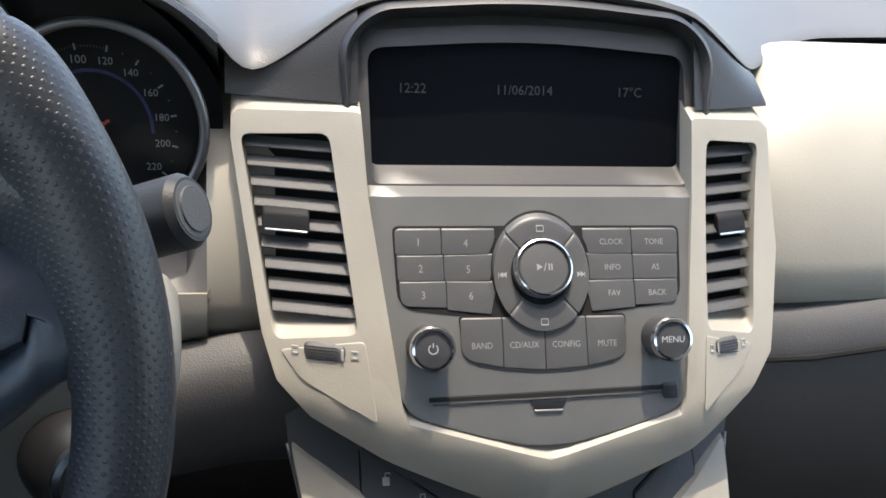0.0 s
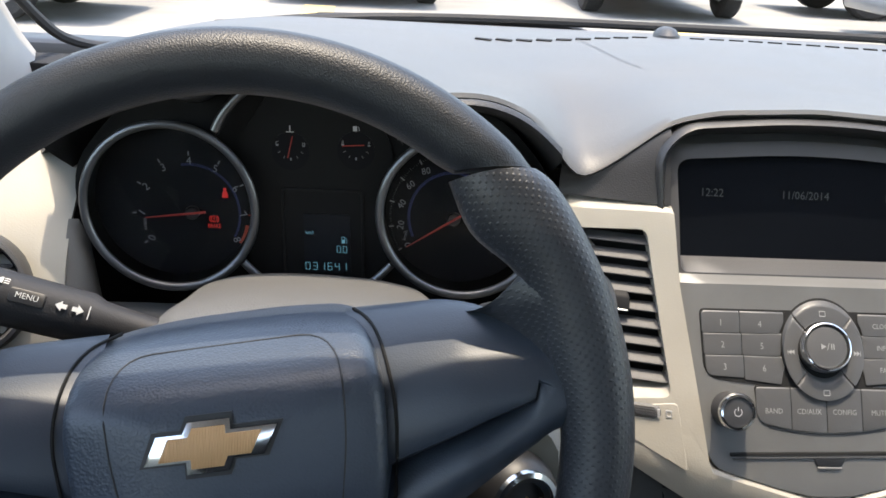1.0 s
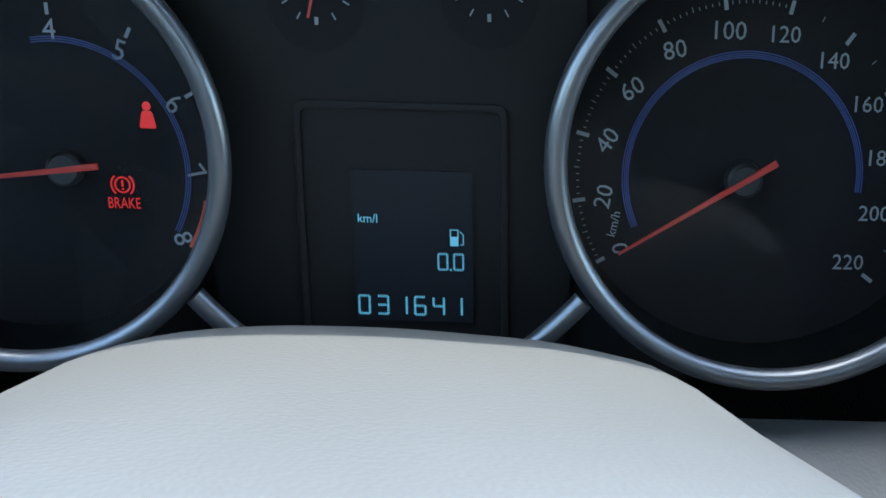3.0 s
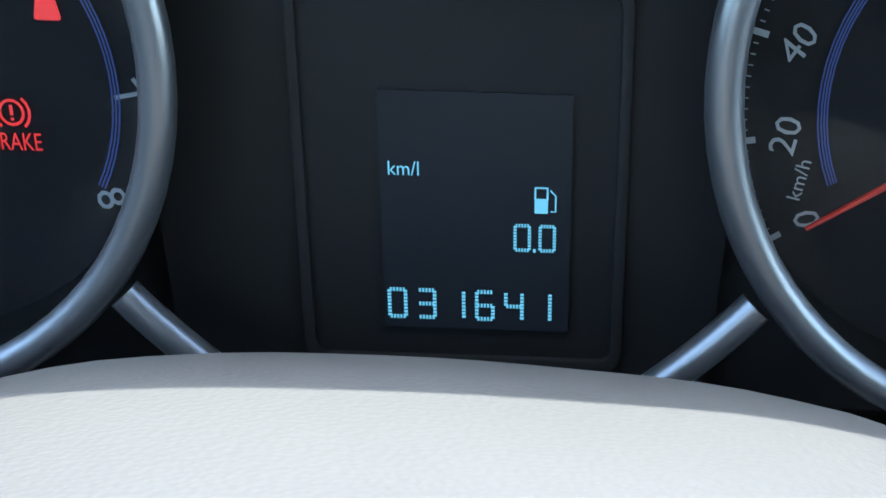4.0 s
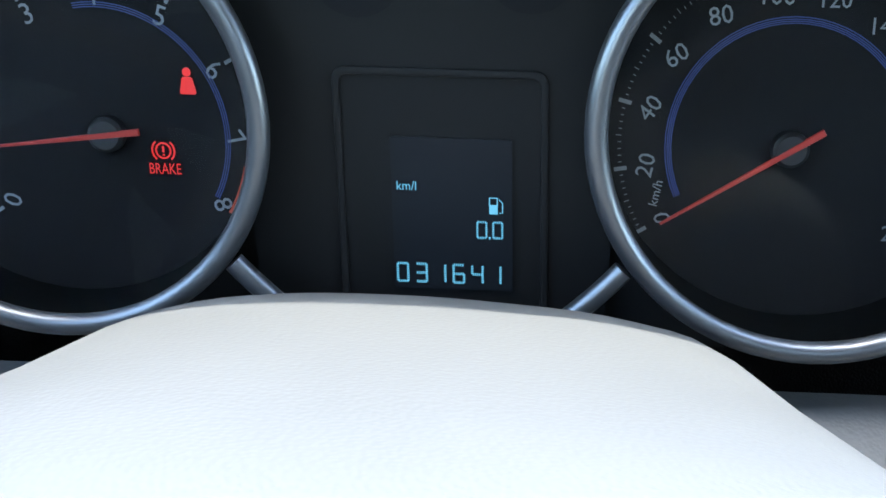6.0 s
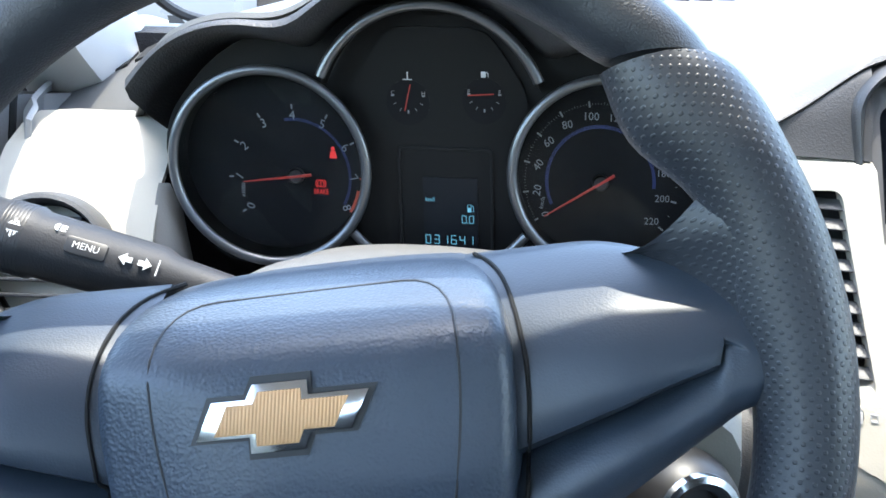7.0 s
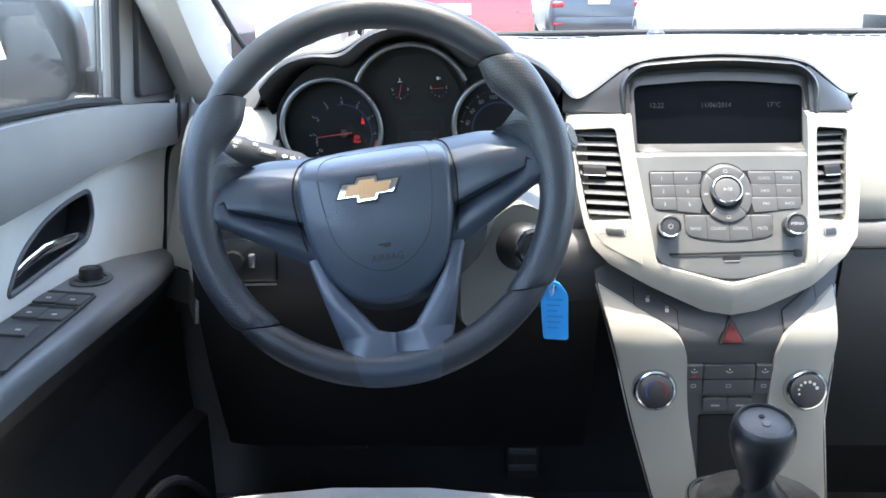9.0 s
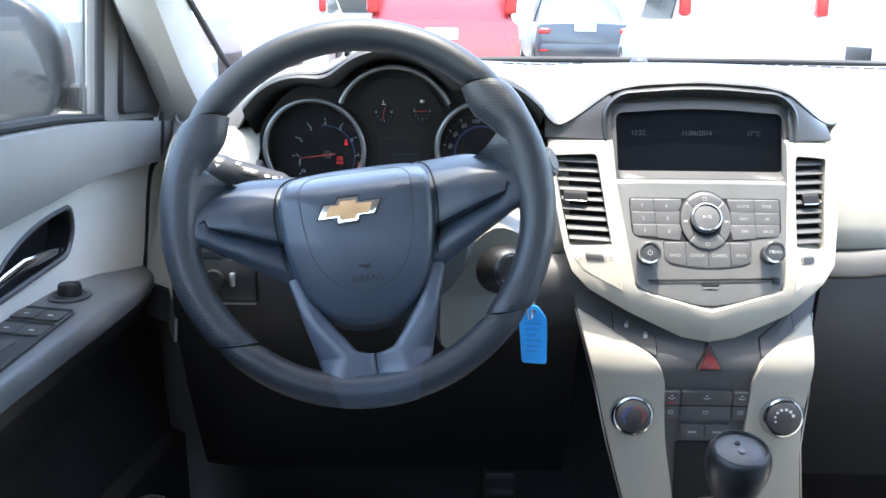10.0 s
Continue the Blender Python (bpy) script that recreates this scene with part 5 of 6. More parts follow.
    part("symbol", join(plate([(-0.0045, -0.002), (-0.001, 0.0), (-0.0045, 0.002)], dial, 0.0003, 0), strip([(-0.0004, -0.0025), (0.0012, 0.0025)], 0.0005, dial, 0.0003), strip([(0.0028, -0.002), (0.0028, 0.002)], 0.0008, dial, 0.0003), strip([(0.0044, -0.002), (0.0044, 0.002)], 0.0008, dial, 0.0003)), M_INKDIM, knob)
    for sx in (-1, 1):
        c = dc[0] + sx * 0.0232
        part("symbol", join(*[plate([(c + sx * (0.0004 + d), dc[1]), (c + sx * (-0.0018 + d), dc[1] + 0.0014), (c + sx * (-0.0018 + d), dc[1] - 0.0014)], at, 0.0099, 0, low=0.0096) for d in (0, 0.0021)], strip([(c + sx * 0.0029, dc[1] - 0.0014), (c + sx * 0.0029, dc[1] + 0.0014)], 0.0004, at, 0.0099)), M_INKDIM, t)
    for sv in (-1, 1):
        part("symbol", plate([rect(dc[0], dc[1] + sv * 0.0238, 0.0046, 0.0034, 0.0005, 2), rect(dc[0], dc[1] + sv * 0.0238, 0.0038, 0.0026, 0.0004, 2)], at, 0.0099, 0, low=0.0096), M_INKDIM, t)
    # rotary knobs
    for u, v, txt in ((SX - 0.070, 0.7770, ""), (SX + 0.071, 0.7790, "MENU")):
        mk = Matrix.Translation(at(u, v - 0.004, 0.000)) @ Vector((0, -0.93, 0.36)).to_track_quat("Z", "Y").to_matrix().to_4x4()
        k = part("rotary_knob", lathe([(0.0125, 0.0), (0.0122, 0.012), (0.0128, 0.016), (0.0128, 0.0195), (0.0116, 0.0205)], mk, 40), M_KNOB, t, "black turning knob")
        part("knob_ring", lathe([(0.0098, 0.0206), (0.0104, 0.0222), (0.0118, 0.0220), (0.0130, 0.0200), (0.0130, 0.0188)], mk, 40), M_CHROME, k, "chrome ring")
        part("knob_cap", lathe([(0, 0.0212), (0.0080, 0.0212), (0.0099, 0.0207)], mk, 32), M_BUTTON, k)
        a, b = mk.to_3x3().inverted() @ Vector((1, 0, 0)), mk.to_3x3().inverted() @ Vector((0, 0.36, 0.93))
        on_knob = lambda x, y, w, mk=mk, a=a, b=b: mk @ Vector((a.x * x + b.x * y, a.y * x + b.y * y, 0.0215 + w))
        if txt:
            part("key_text", lettering(txt, 0.0052, on_knob, 0, 0, 0.0003), M_INK, k)
        else:
            part("symbol", join(strip([(0.0026 * math.cos(radians(q)), 0.0026 * math.sin(radians(q))) for q in range(125, 416, 15)], 0.0006, on_knob, 0.0003), strip([(0, 0.0008), (0, 0.0036)], 0.0006, on_knob, 0.0003)), M_INK, k)
    # disc slot and its nub
    slot = rounded([(SX - 0.070, 0.7482), (SX + 0.072, 0.7512), (SX + 0.072, 0.7530), (SX - 0.070, 0.7500)], 0.0006, 2)
    part("disc_slot", plate(slot, at, 0.0050, 0, grid=0.02, low=0.001), M_VOID, plate_ob, "black disc slot")
    part("slot_lip", tube([at(SX + u, 0.7484 + 0.021 * u, 0.0048) for u in np.linspace(-0.068, 0.070, 16)], 0.0006, 6), M_SHOULDER, plate_ob, "thin lower lip")
    nub = rounded([(SX - 0.0115, 0.7482), (SX + 0.0115, 0.7487), (SX + 0.0085, 0.7432), (SX - 0.0085, 0.7428)], 0.0015, 3)
    part("slot_nub", plate(nub, at, 0.0052, 0.0004, low=0.002), M_BLACK, plate_ob, "small dark finger notch")
    part("nub_edge", plate(rect(SX, 0.7424, 0.017, 0.0008, 0.0003), at, 0.0056, 0.0003, low=0.003), M_SILVER, plate_ob)
    part("release_key", plate(rect(SX + 0.0745, 0.7505, 0.009, 0.007, 0.001), at, 0.0062, 0.0006, low=0.002), M_BLACK, t, "small black key")
    return t


radio()


# ---- lower centre: climate controls ----
def climate():
    t = root("climate_panel", (SX, 0.11, 0.55), "charcoal climate panel with two chrome-ringed knobs and cream side trims", "climate control")
    y_low = lambda u, v, w: on_stack(u, v, w) + Vector((0, 0.030 * min(1, max(0, (v - 0.655) / 0.05)), 0))
    body = rounded([(SX - 0.152, 0.745), (SX - 0.02, 0.690), (SX + 0.02, 0.690), (SX + 0.140, 0.745), (SX + 0.126, 0.70), (SX + 0.112, 0.55), (SX + 0.118, 0.41), (SX - 0.068, 0.41), (SX - 0.108, 0.555), (SX - 0.147, 0.70)], 0.006, 3)
    part("panel", plate(body, y_low, 0.0, 0.002, grid=0.016, low=-0.03), M_SHOULDER, t, "charcoal panel")
    # cream side trims
    side_l = rounded([(SX - 0.146, 0.706), (SX - 0.062, 0.663), (SX - 0.050, 0.640), (SX - 0.045, 0.560), (SX - 0.037, 0.513), (SX - 0.030, 0.47), (SX - 0.028, 0.41), (SX - 0.068, 0.41), (SX - 0.082, 0.46), (SX - 0.109, 0.556), (SX - 0.124, 0.62)], [0.003, 0.02, 0.02, 0.02, 0.02, 0.02, 0.002, 0.002, 0.02, 0.03, 0.02], 4)
    side_r = rounded([(SX + 0.124, 0.706), (SX + 0.116, 0.62), (SX + 0.111, 0.555), (SX + 0.118, 0.46), (SX + 0.122, 0.41), (SX + 0.028, 0.41), (SX + 0.030, 0.47), (SX + 0.037, 0.513), (SX + 0.045, 0.560), (SX + 0.050, 0.640), (SX + 0.060, 0.663)], [0.003, 0.02, 0.03, 0.02, 0.002, 0.002, 0.02, 0.02, 0.02, 0.02, 0.02], 4)
    for poly, edge in ((side_l, [(-0.1485, 0.706), (-0.1265, 0.62), (-0.1115, 0.556), (-0.0845, 0.46), (-0.071, 0.41)]), (side_r, [(0.1265, 0.706), (0.1185, 0.62), (0.1135, 0.555), (0.1205, 0.46), (0.124, 0.41)])):
        part("side_trim", plate(poly, y_low, 0.006, 0.003, grid=0.016, low=-0.01), M_CREAM, t, "cream side trim")
        part("chrome_edge", tube([y_low(SX + u, v, 0.004) for u, v in edge], 0.0009, 6), M_STEEL, t, "thin bright edge")
    # lock keys, blank, hazard
    lock = rounded([(SX - 0.106, 0.708), (SX - 0.106, 0.686), (SX - 0.060, 0.664), (SX - 0.060, 0.682)], 0.002, 3)
    for poly in (lock, mirror(lock)):
        mu, mv = sum(p[0] for p in poly) / len(poly), sum(p[1] for p in poly) / len(poly)
        part("key_gap", plate([(mu + (u - mu) * 1.05, mv + (v - mv) * 1.09) for u, v in poly], y_low, 0.0012, 0, low=-0.004), M_VOID, t, "dark gap round a key")
    k = part("lock_keys", plate(lock, y_low, 0.003, 0.0012, low=-0.004), M_BUTTON, t, "door lock keys")
    for u, v, op in ((SX - 0.092, 0.6935, 1), (SX - 0.071, 0.6835, 0)):
        part("symbol", join(plate(rect(u, v, 0.0042, 0.0034, 0.0003, 1), y_low, 0.0036, 0, low=0.003), strip([(u - 0.0014 + 0.0010 * op, v + 0.0014), (u - 0.0014 + 0.0010 * op, v + 0.0038), (u + 0.0014 + 0.0010 * op, v + 0.0038), (u + 0.0014 + 0.0010 * op, v + (0.0028 if op else 0.0014))], 0.0006, y_low, 0.0036)), M_INK, k)
    part("blank_key", plate(mirror(lock), y_low, 0.003, 0.0012, low=-0.004), M_SHOULDER, t, "blank key cover")
    hz = part("hazard_key", plate(rounded([(SX - 0.016, 0.6495), (SX + 0.016, 0.6495), (SX, 0.680)], 0.003, 4), y_low, 0.0045, 0.0015, low=-0.004), M_BLACK, t, "black triangular key")
    part("hazard_triangle", plate(rounded([(SX - 0.0115, 0.6525), (SX + 0.0115, 0.6525), (SX, 0.6735)], 0.002, 3), y_low, 0.0055, 0.0005, low=0.003), M_HAZARD, hz, "red hazard triangle")
    # keys
    cols = [(-0.0500, -0.0300), (-0.0290, 0.0290 - 0.0), (0.0300, 0.0500)]
    for r, (z0, z1) in enumerate(((0.606, 0.623), (0.588, 0.605))):
        for c, (a, b) in enumerate(cols):
            kk = part("key", plate(rect(SX + (a + b) / 2, (z0 + z1) / 2, b - a, z1 - z0, 0.0012), y_low, 0.005, 0.0008, low=-0.002), M_BUTTON, t)
            u, v = SX + (a + b) / 2, (z0 + z1) / 2 + 0.001
            if r == 0:
                part("symbol", join(strip([(u - 0.004, v + 0.001), (u - 0.001, v - 0.001), (u + 0.001, v - 0.001), (u + 0.004, v + 0.001)], 0.0009, y_low, 0.0054), plate(disc(u, v + 0.003, 0.001, 8), y_low, 0.0054, 0, low=0.005)), M_INK, kk)
            else:
                part("symbol", plate([rect(u, v, 0.006, 0.0042, 0.001, 2), rect(u, v, 0.0044, 0.0026, 0.0007, 2)], y_low, 0.0054, 0, low=0.005), M_INKDIM, kk)
            if r == 0 and c == 0:
                part("indicator", plate(rect(u, v - 0.0062, 0.004, 0.0012, 0.0003, 1), y_low, 0.0054, 0, low=0.005), M_RED, kk, "lit red indicator")
    for a, b in ((-0.0280, -0.0005), (0.0005, 0.0280)):
        kk = part("key", plate(rect(SX + (a + b) / 2, 0.5745, b - a, 0.0150, 0.0012), y_low, 0.005, 0.0008, low=-0.002), M_BUTTON, t)
        part("symbol", strip([(SX + (a + b) / 2 - 0.005, 0.574), (SX + (a + b) / 2 + 0.005, 0.574)], 0.0022, y_low, 0.0054), M_INKDIM, kk)
    # knobs
    for u, kind in ((SX - 0.0845, 0), (SX + 0.0865, 1)):
        m = Matrix.Translation(on_stack(u, 0.594, 0.004)) @ Vector((0, -1, 0.12)).to_track_quat("Z", "Y").to_matrix().to_4x4()
        k = part("rotary_knob", lathe([(0.0225, 0.0), (0.0222, 0.006), (0.0195, 0.007), (0.0190, 0.0135), (0.0165, 0.0150), (0.0, 0.0146)], m, 48), M_KNOB, t, "black turning knob")
        part("knob_ring", lathe([(0.0192, 0.0068), (0.0204, 0.0118), (0.0225, 0.0112), (0.0252, 0.0060), (0.0256, 0.0)], m, 48), M_CHROME, k, "chrome ring")
        a, b = m.to_3x3().inverted() @ Vector((1, 0, 0)), m.to_3x3().inverted() @ Vector((0, 0.12, 1))
        on_knob = lambda x, y, w, m=m, a=a, b=b: m @ Vector((a.x * x + b.x * y, a.y * x + b.y * y, 0.0151 + w))
        if kind:
            for i in range(7):
                q = radians(200 - 30 * i)
                part("fan_mark", plate(rect(0.0105 * math.cos(q), 0.0105 * math.sin(q), 0.0022 + 0.0002 * i, 0.0022 + 0.0002 * i, 0.0004, 1), on_knob, 0.0003, 0), M_INK, k)
        else:
            part("cold_mark", strip([(0.0115 * math.cos(radians(q)), 0.0115 * math.sin(radians(q))) for q in range(95, 216, 12)], 0.0016, on_knob, 0.0003), M_BLUEDOT, k)
            part("warm_mark", strip([(0.0115 * math.cos(radians(q)), 0.0115 * math.sin(radians(q))) for q in range(85, -36, -12)], 0.0016, on_knob, 0.0003), M_WARMDOT, k)
    return t


climate()


# ---- console and gear lever ----
def console():
    t = root("centre_console", (SX, -0.05, 0.30), "dark centre console with a sunken gear lever plate", "console")
    rows = []
    for y, z in ((0.13, 0.44), (0.06, 0.425), (0.0, 0.42), (-0.10, 0.42), (-0.30, 0.42), (-0.60, 0.42)):
        rows.append([(SX - 0.125, y, 0.30), (SX - 0.122, y, z - 0.035), (SX - 0.110, y, z - 0.004), (SX - 0.09, y, z), (SX + 0.09, y, z), (SX + 0.110, y, z - 0.004), (SX + 0.122, y, z - 0.035), (SX + 0.125, y, 0.30)])
    part("body", loft(rows), M_BLACK, t, "dark plastic body", angle=40)
    cx, cy = SX + 0.004, -0.025
    oval = [(0.070 * math.copysign(abs(math.cos(a)) ** 0.7, math.cos(a)), 0.082 * math.copysign(abs(math.sin(a)) ** 0.7, math.sin(a))) for a in np.linspace(0, 2 * math.pi, 48, endpoint=False)]
    part("pedestal", loft([[(cx + u * k, cy + v * k, z) for u, v in oval] for k, z in ((1.10, 0.41), (1.06, 0.47), (1.0, 0.508), (0.95, 0.510))], closed=True, caps=True), M_BLACK, t, "black raised gear plate", angle=60)
    part("plate_ring", tube([(cx + u, cy + v, 0.511) for u, v in oval], 0.0022, 8, closed=True), M_CHROME, t, "thin bright ring round the boot")
    # no recess here: a flat black plate carries the shade of the pocket
    part("pocket", plate(rect(SX, 0.4975, 0.064, 0.125, 0.004), on_stack, 0.003, 0, grid=0.02, low=-0.004), M_VOID, t, "flat black plate for the shade in the storage pocket below the keys")
    g = root("gear_lever", (SX - 0.010, -0.07, 0.505), "black leather-topped gear lever with a gathered boot", "gear lever")
    cx, cy = SX - 0.012, -0.075
    rows = []
    for k, (z, r) in enumerate(((0.509, 1.0), (0.524, 0.94), (0.531, 0.76), (0.540, 0.62), (0.546, 0.42), (0.556, 0.34), (0.565, 0.24), (0.575, 0.20))):
        f = (1 - r) / 0.8
        rows.append([(SX + 0.004 - 0.016 * f + 0.066 * r * (1 + 0.07 * f * math.sin(9 * a + k)) * math.cos(a), -0.025 - 0.050 * f + 0.078 * r * (1 + 0.07 * math.sin(7 * a + 2 * k) * f) * math.sin(a), z) for a in np.linspace(0, 2 * math.pi, 48, endpoint=False)])
    part("boot", loft(rows, closed=True), M_LEATHER, g, "gathered black boot", angle=80)
    cx, cy = SX - 0.018, -0.075
    m = Matrix.Translation((cx, cy, 0.565)) @ Matrix.Rotation(radians(18), 4, "X")
    knob = part("knob", lathe([(0.013, 0.0), (0.015, 0.008), (0.0190, 0.020), (0.0265, 0.040), (0.0305, 0.056), (0.0310, 0.066), (0.0298, 0.074), (0.0272, 0.0800), (0.0252, 0.0814), (0.0240, 0.0800), (0.0236, 0.0780), (0.0, 0.0778)], m, 40), M_LEATHER, g, "rounded black knob")
    part("cap_ring", lathe([(0.0, 0.0783), (0.0228, 0.0783), (0.0234, 0.0779)], m, 40), M_DARK, knob, "grey cap plate")
    part("cap_hole", lathe([(0.0, 0.0795), (0.0035, 0.0795), (0.0042, 0.0790)], m @ Matrix.Translation((0.001, -0.002, 0)), 20), M_KNOB, knob, "worn centre socket")
    part("cap_hole", lathe([(0.0, 0.0794), (0.0025, 0.0794), (0.0028, 0.0788)], m @ Matrix.Translation((-0.001, 0.009, 0)), 16), M_VOID, knob)
    return t


console()

# ---- cabin shell ----
def floor_and_walls():
    t = thing("floor", box(-0.40, 1.15, -1.6, 0.62, 0.24, 0.28), M_CARPET, (SX, -0.5, 0.24), "black carpeted cabin floor", "floor", kind="structure")
    thing("wall_firewall", box(-0.40, 1.15, 0.478, 0.54, 0.28, 0.935), M_CARPET, (SX, 0.52, 0.28), "black carpeted bulkhead ahead of the pedals", "wall", kind="structure")
    thing("wall_cowl_side", box(-0.42, -0.365, 0.345, 0.54, 0.20, 0.895), M_CARPET, (-0.39, 0.45, 0.24), "black carpeted side of the footwell", "wall", kind="structure")
    # out of view: its height and dark cloth are set to hold back fill light
    thing("wall_rear", box(-0.44, 1.19, -1.66, -1.60, 0.24, 1.16), M_SEATDARK, (SX, -1.63, 0.24), "unseen dark rear wall of the cabin, raised to hold back fill light", "wall", kind="structure")
    rows = []
    for y, z in ((-0.030, 1.345), (-0.06, 1.362), (-0.12, 1.392), (-0.3, 1.43), (-0.8, 1.44), (-1.3, 1.42), (-1.66, 1.38)):
        rows.append([(x, y, z - 0.10 * abs((x - SX) / 0.74) ** 4) for x in np.linspace(-0.40, 1.144, 24)])
    thing("ceiling", thick(loft(rows), 0.03), M_ROOF, (SX, -0.7, 1.40), "light grey cloth headliner", "ceiling", kind="structure")
    # added out of view to cut the fill light from the passenger side
    thing("wall_light_block", box(1.14, 1.19, -1.6, -0.80, 0.92, 1.40, 0.01), M_SEATDARK, (1.14, -1.2, 0.92), "unseen dark wall added to block light from the passenger side", "wall", kind="structure")
    # passenger side, out of view: a plain door below the window line
    thing("wall_passenger_door", box(1.11, 1.16, -1.6, 0.50, 0.26, 0.92, 0.01), M_INSERT, (1.13, -0.5, 0.26), "grey passenger door trim", "wall", kind="structure")
    thing("wall_rear_door", box(-0.44, -0.39, -1.6, -0.62, 0.26, 0.93, 0.01), M_INSERT, (-0.41, -1.1, 0.26), "grey rear door trim", "wall", kind="structure")


floor_and_walls()


# ---- driver's door ----
def door_x(y, z):
    """Inner face of the door: bellied at the arm rest."""
    x = -0.372 + 0.035 * max(0, (y - 0.15) / 0.3) ** 1.2
    x += 0.020 * max(0, (y - 0.25) / 0.2) * min(1, max(0, (z - 0.70) / 0.18))
    x += 0.012 * math.exp(-((z - 0.86) / 0.05) ** 2)
    return x


def on_door(u, v, w):
    return Vector((door_x(u, v) + w, u, v))


def drivers_door():
    t = root("driver_door", (-0.38, -0.1, 0.30), "grey and charcoal driver's door trim with a chrome pull and window switches", "door")
    up = rounded([(-0.62, 0.930), (-0.62, 0.834), (-0.05, 0.844), (0.15, 0.848), (0.30, 0.848), (0.432, 0.844), (0.455, 0.888), (0.30, 0.905), (0.15, 0.914), (-0.05, 0.922)], [0.004, 0.004, 0.1, 0.1, 0.1, 0.01, 0.02, 0.1, 0.1, 0.1], 3)
    part("upper_trim", plate(up, on_door, 0.026, 0.012, grid=0.03, low=-0.05, segments=3), M_DOOR, t, "charcoal upper trim")
    ins = [(-0.62, 0.73), (0.0, 0.728), (0.17, 0.715), (0.32, 0.690), (0.395, 0.690), (0.41, 0.76), (0.436, 0.846), (0.30, 0.850), (0.15, 0.850), (-0.05, 0.846), (-0.62, 0.836)]
    bez = rounded([(-0.085, 0.760), (0.03, 0.764), (0.141, 0.766), (0.160, 0.791), (0.142, 0.824), (0.075, 0.824), (0.010, 0.816), (-0.05, 0.795)], [0.012, 0.05, 0.02, 0.025, 0.02, 0.04, 0.05, 0.04], 5)
    part("insert", plate([rounded(ins, 0.006, 2), bez], on_door, 0.010, 0.004, grid=0.03, low=-0.03), M_INSERT, t, "pale grey vinyl insert")
    cup = part("handle_cup", plate([(u, v) for u, v in bez], on_door, -0.018, 0, low=-0.024), M_BLACK, t, "black recess")
    mu, mv = sum(u for u, v in bez) / len(bez), sum(v for u, v in bez) / len(bez)
    wall = [[on_door(mu + (u - mu) * 0.985, mv + (v - mv) * 0.975, w) for u, v in bez] for w in (0.0095, 0.0, -0.010, -0.0175)]
    part("cup_wall", loft(wall, closed=True), M_BLACK, cup, "black wall of the recess", angle=60)
    ring = [on_door(u, v, 0.010) for u, v in bez]
    part("cup_bezel", tube(ring, 0.0030, 8, closed=True), M_ARM, cup, "charcoal bezel")
    pull = [on_door(u, v, w) for u, v, w in ((0.145, 0.774, 0.000), (0.11, 0.776, 0.007), (0.06, 0.781, 0.010), (0.02, 0.783, 0.008), (-0.02, 0.777, 0.004), (-0.06, 0.768, 0.0))]
    part("handle", tube(pull, lambda s: 0.0060 * (1 - 0.35 * abs(2 * s - 1) ** 3), 14, squash=((1, 0, 0), 0.55)), M_CHROME, cup, "chrome door pull")
    # arm rest
    secs = []
    for y, reach, z in ((0.395, 0.016, 0.686), (0.36, 0.026, 0.690), (0.30, 0.044, 0.699), (0.22, 0.068, 0.712), (0.13, 0.086, 0.722), (0.03, 0.088, 0.727), (-0.2, 0.084, 0.733), (-0.62, 0.080, 0.733)):
        x = door_x(y, z)
        secs.append([(x - 0.02, y, z + 0.012), (x + reach * 0.4, y, z + 0.012), (x + reach - 0.008, y, z + 0.007), (x + reach - 0.002, y, z + 0.002), (x + reach, y, z - 0.006), (x + reach - 0.001, y, z - 0.016)])
    arm = part("arm_rest", loft(secs), M_ARM, t, "charcoal arm rest", angle=60)
    under = []
    for row, y in zip(secs, [r[0][1] for r in secs]):
        px, pz = row[-1][0], row[-1][2]
        x = door_x(y, pz)
        under.append([row[-1], (px - 0.010, y, pz - 0.022), (x + (px - x) * 0.35, y, pz - 0.06), (x + 0.006, y, pz - 0.14), (x + 0.004, y, pz - 0.24)])
    part("arm_underside", loft(under), M_BLACK, arm, "black recess under the arm rest", angle=60)
    lowr = []
    for z, k in ((0.60, 0.0), (0.52, 0.004), (0.45, 0.010), (0.44, 0.03), (0.30, 0.035), (0.28, 0.03)):
        lowr.append([(door_x(y, z) + 0.004 + k, y, z) for y in np.linspace(-0.62, 0.40, 26)])
    part("lower_trim", thick(loft(lowr), 0.006), M_BLACK, t, "black lower trim with a map pocket")
    part("pocket_lip", tube([(door_x(y, 0.45) + 0.045 + 0.02 * math.sin((y + 0.6) * 2), y, 0.452 - 0.10 * max(0, (y - 0.12) / 0.2) ** 2) for y in np.linspace(-0.6, 0.32, 26)], 0.006, 8), M_DARK, t)
    part("front_edge", tube(eased([on_door(u, v, w) for u, v, w in ((0.375, 0.906, 0.020), (0.360, 0.897, 0.0255), (0.350, 0.876, 0.026), (0.347, 0.852, 0.024), (0.352, 0.838, 0.011), (0.362, 0.80, 0.0095), (0.366, 0.76, 0.0095), (0.363, 0.72, 0.0095), (0.356, 0.698, 0.012), (0.350, 0.68, 0.03))]), 0.0036, 8), M_VOID, t, "dark shut line")
    # switches
    def on_arm(u, v, w):
        x = door_x(u, 0.71)
        k = min(1, max(0, (v - (x + 0.0)) / 0.07))
        return Vector((v, u, 0.7410 - 0.026 * (u - 0.03) - 0.022 * max(0, u - 0.03) - 0.004 * k + w))
    part("switch_plate", plate(rounded([(-0.24, -0.356), (0.014, -0.359), (0.002, -0.306), (-0.24, -0.300)], 0.006, 4), on_arm, 0.0016, 0.0010), M_DARK, arm, "charcoal switch plate")
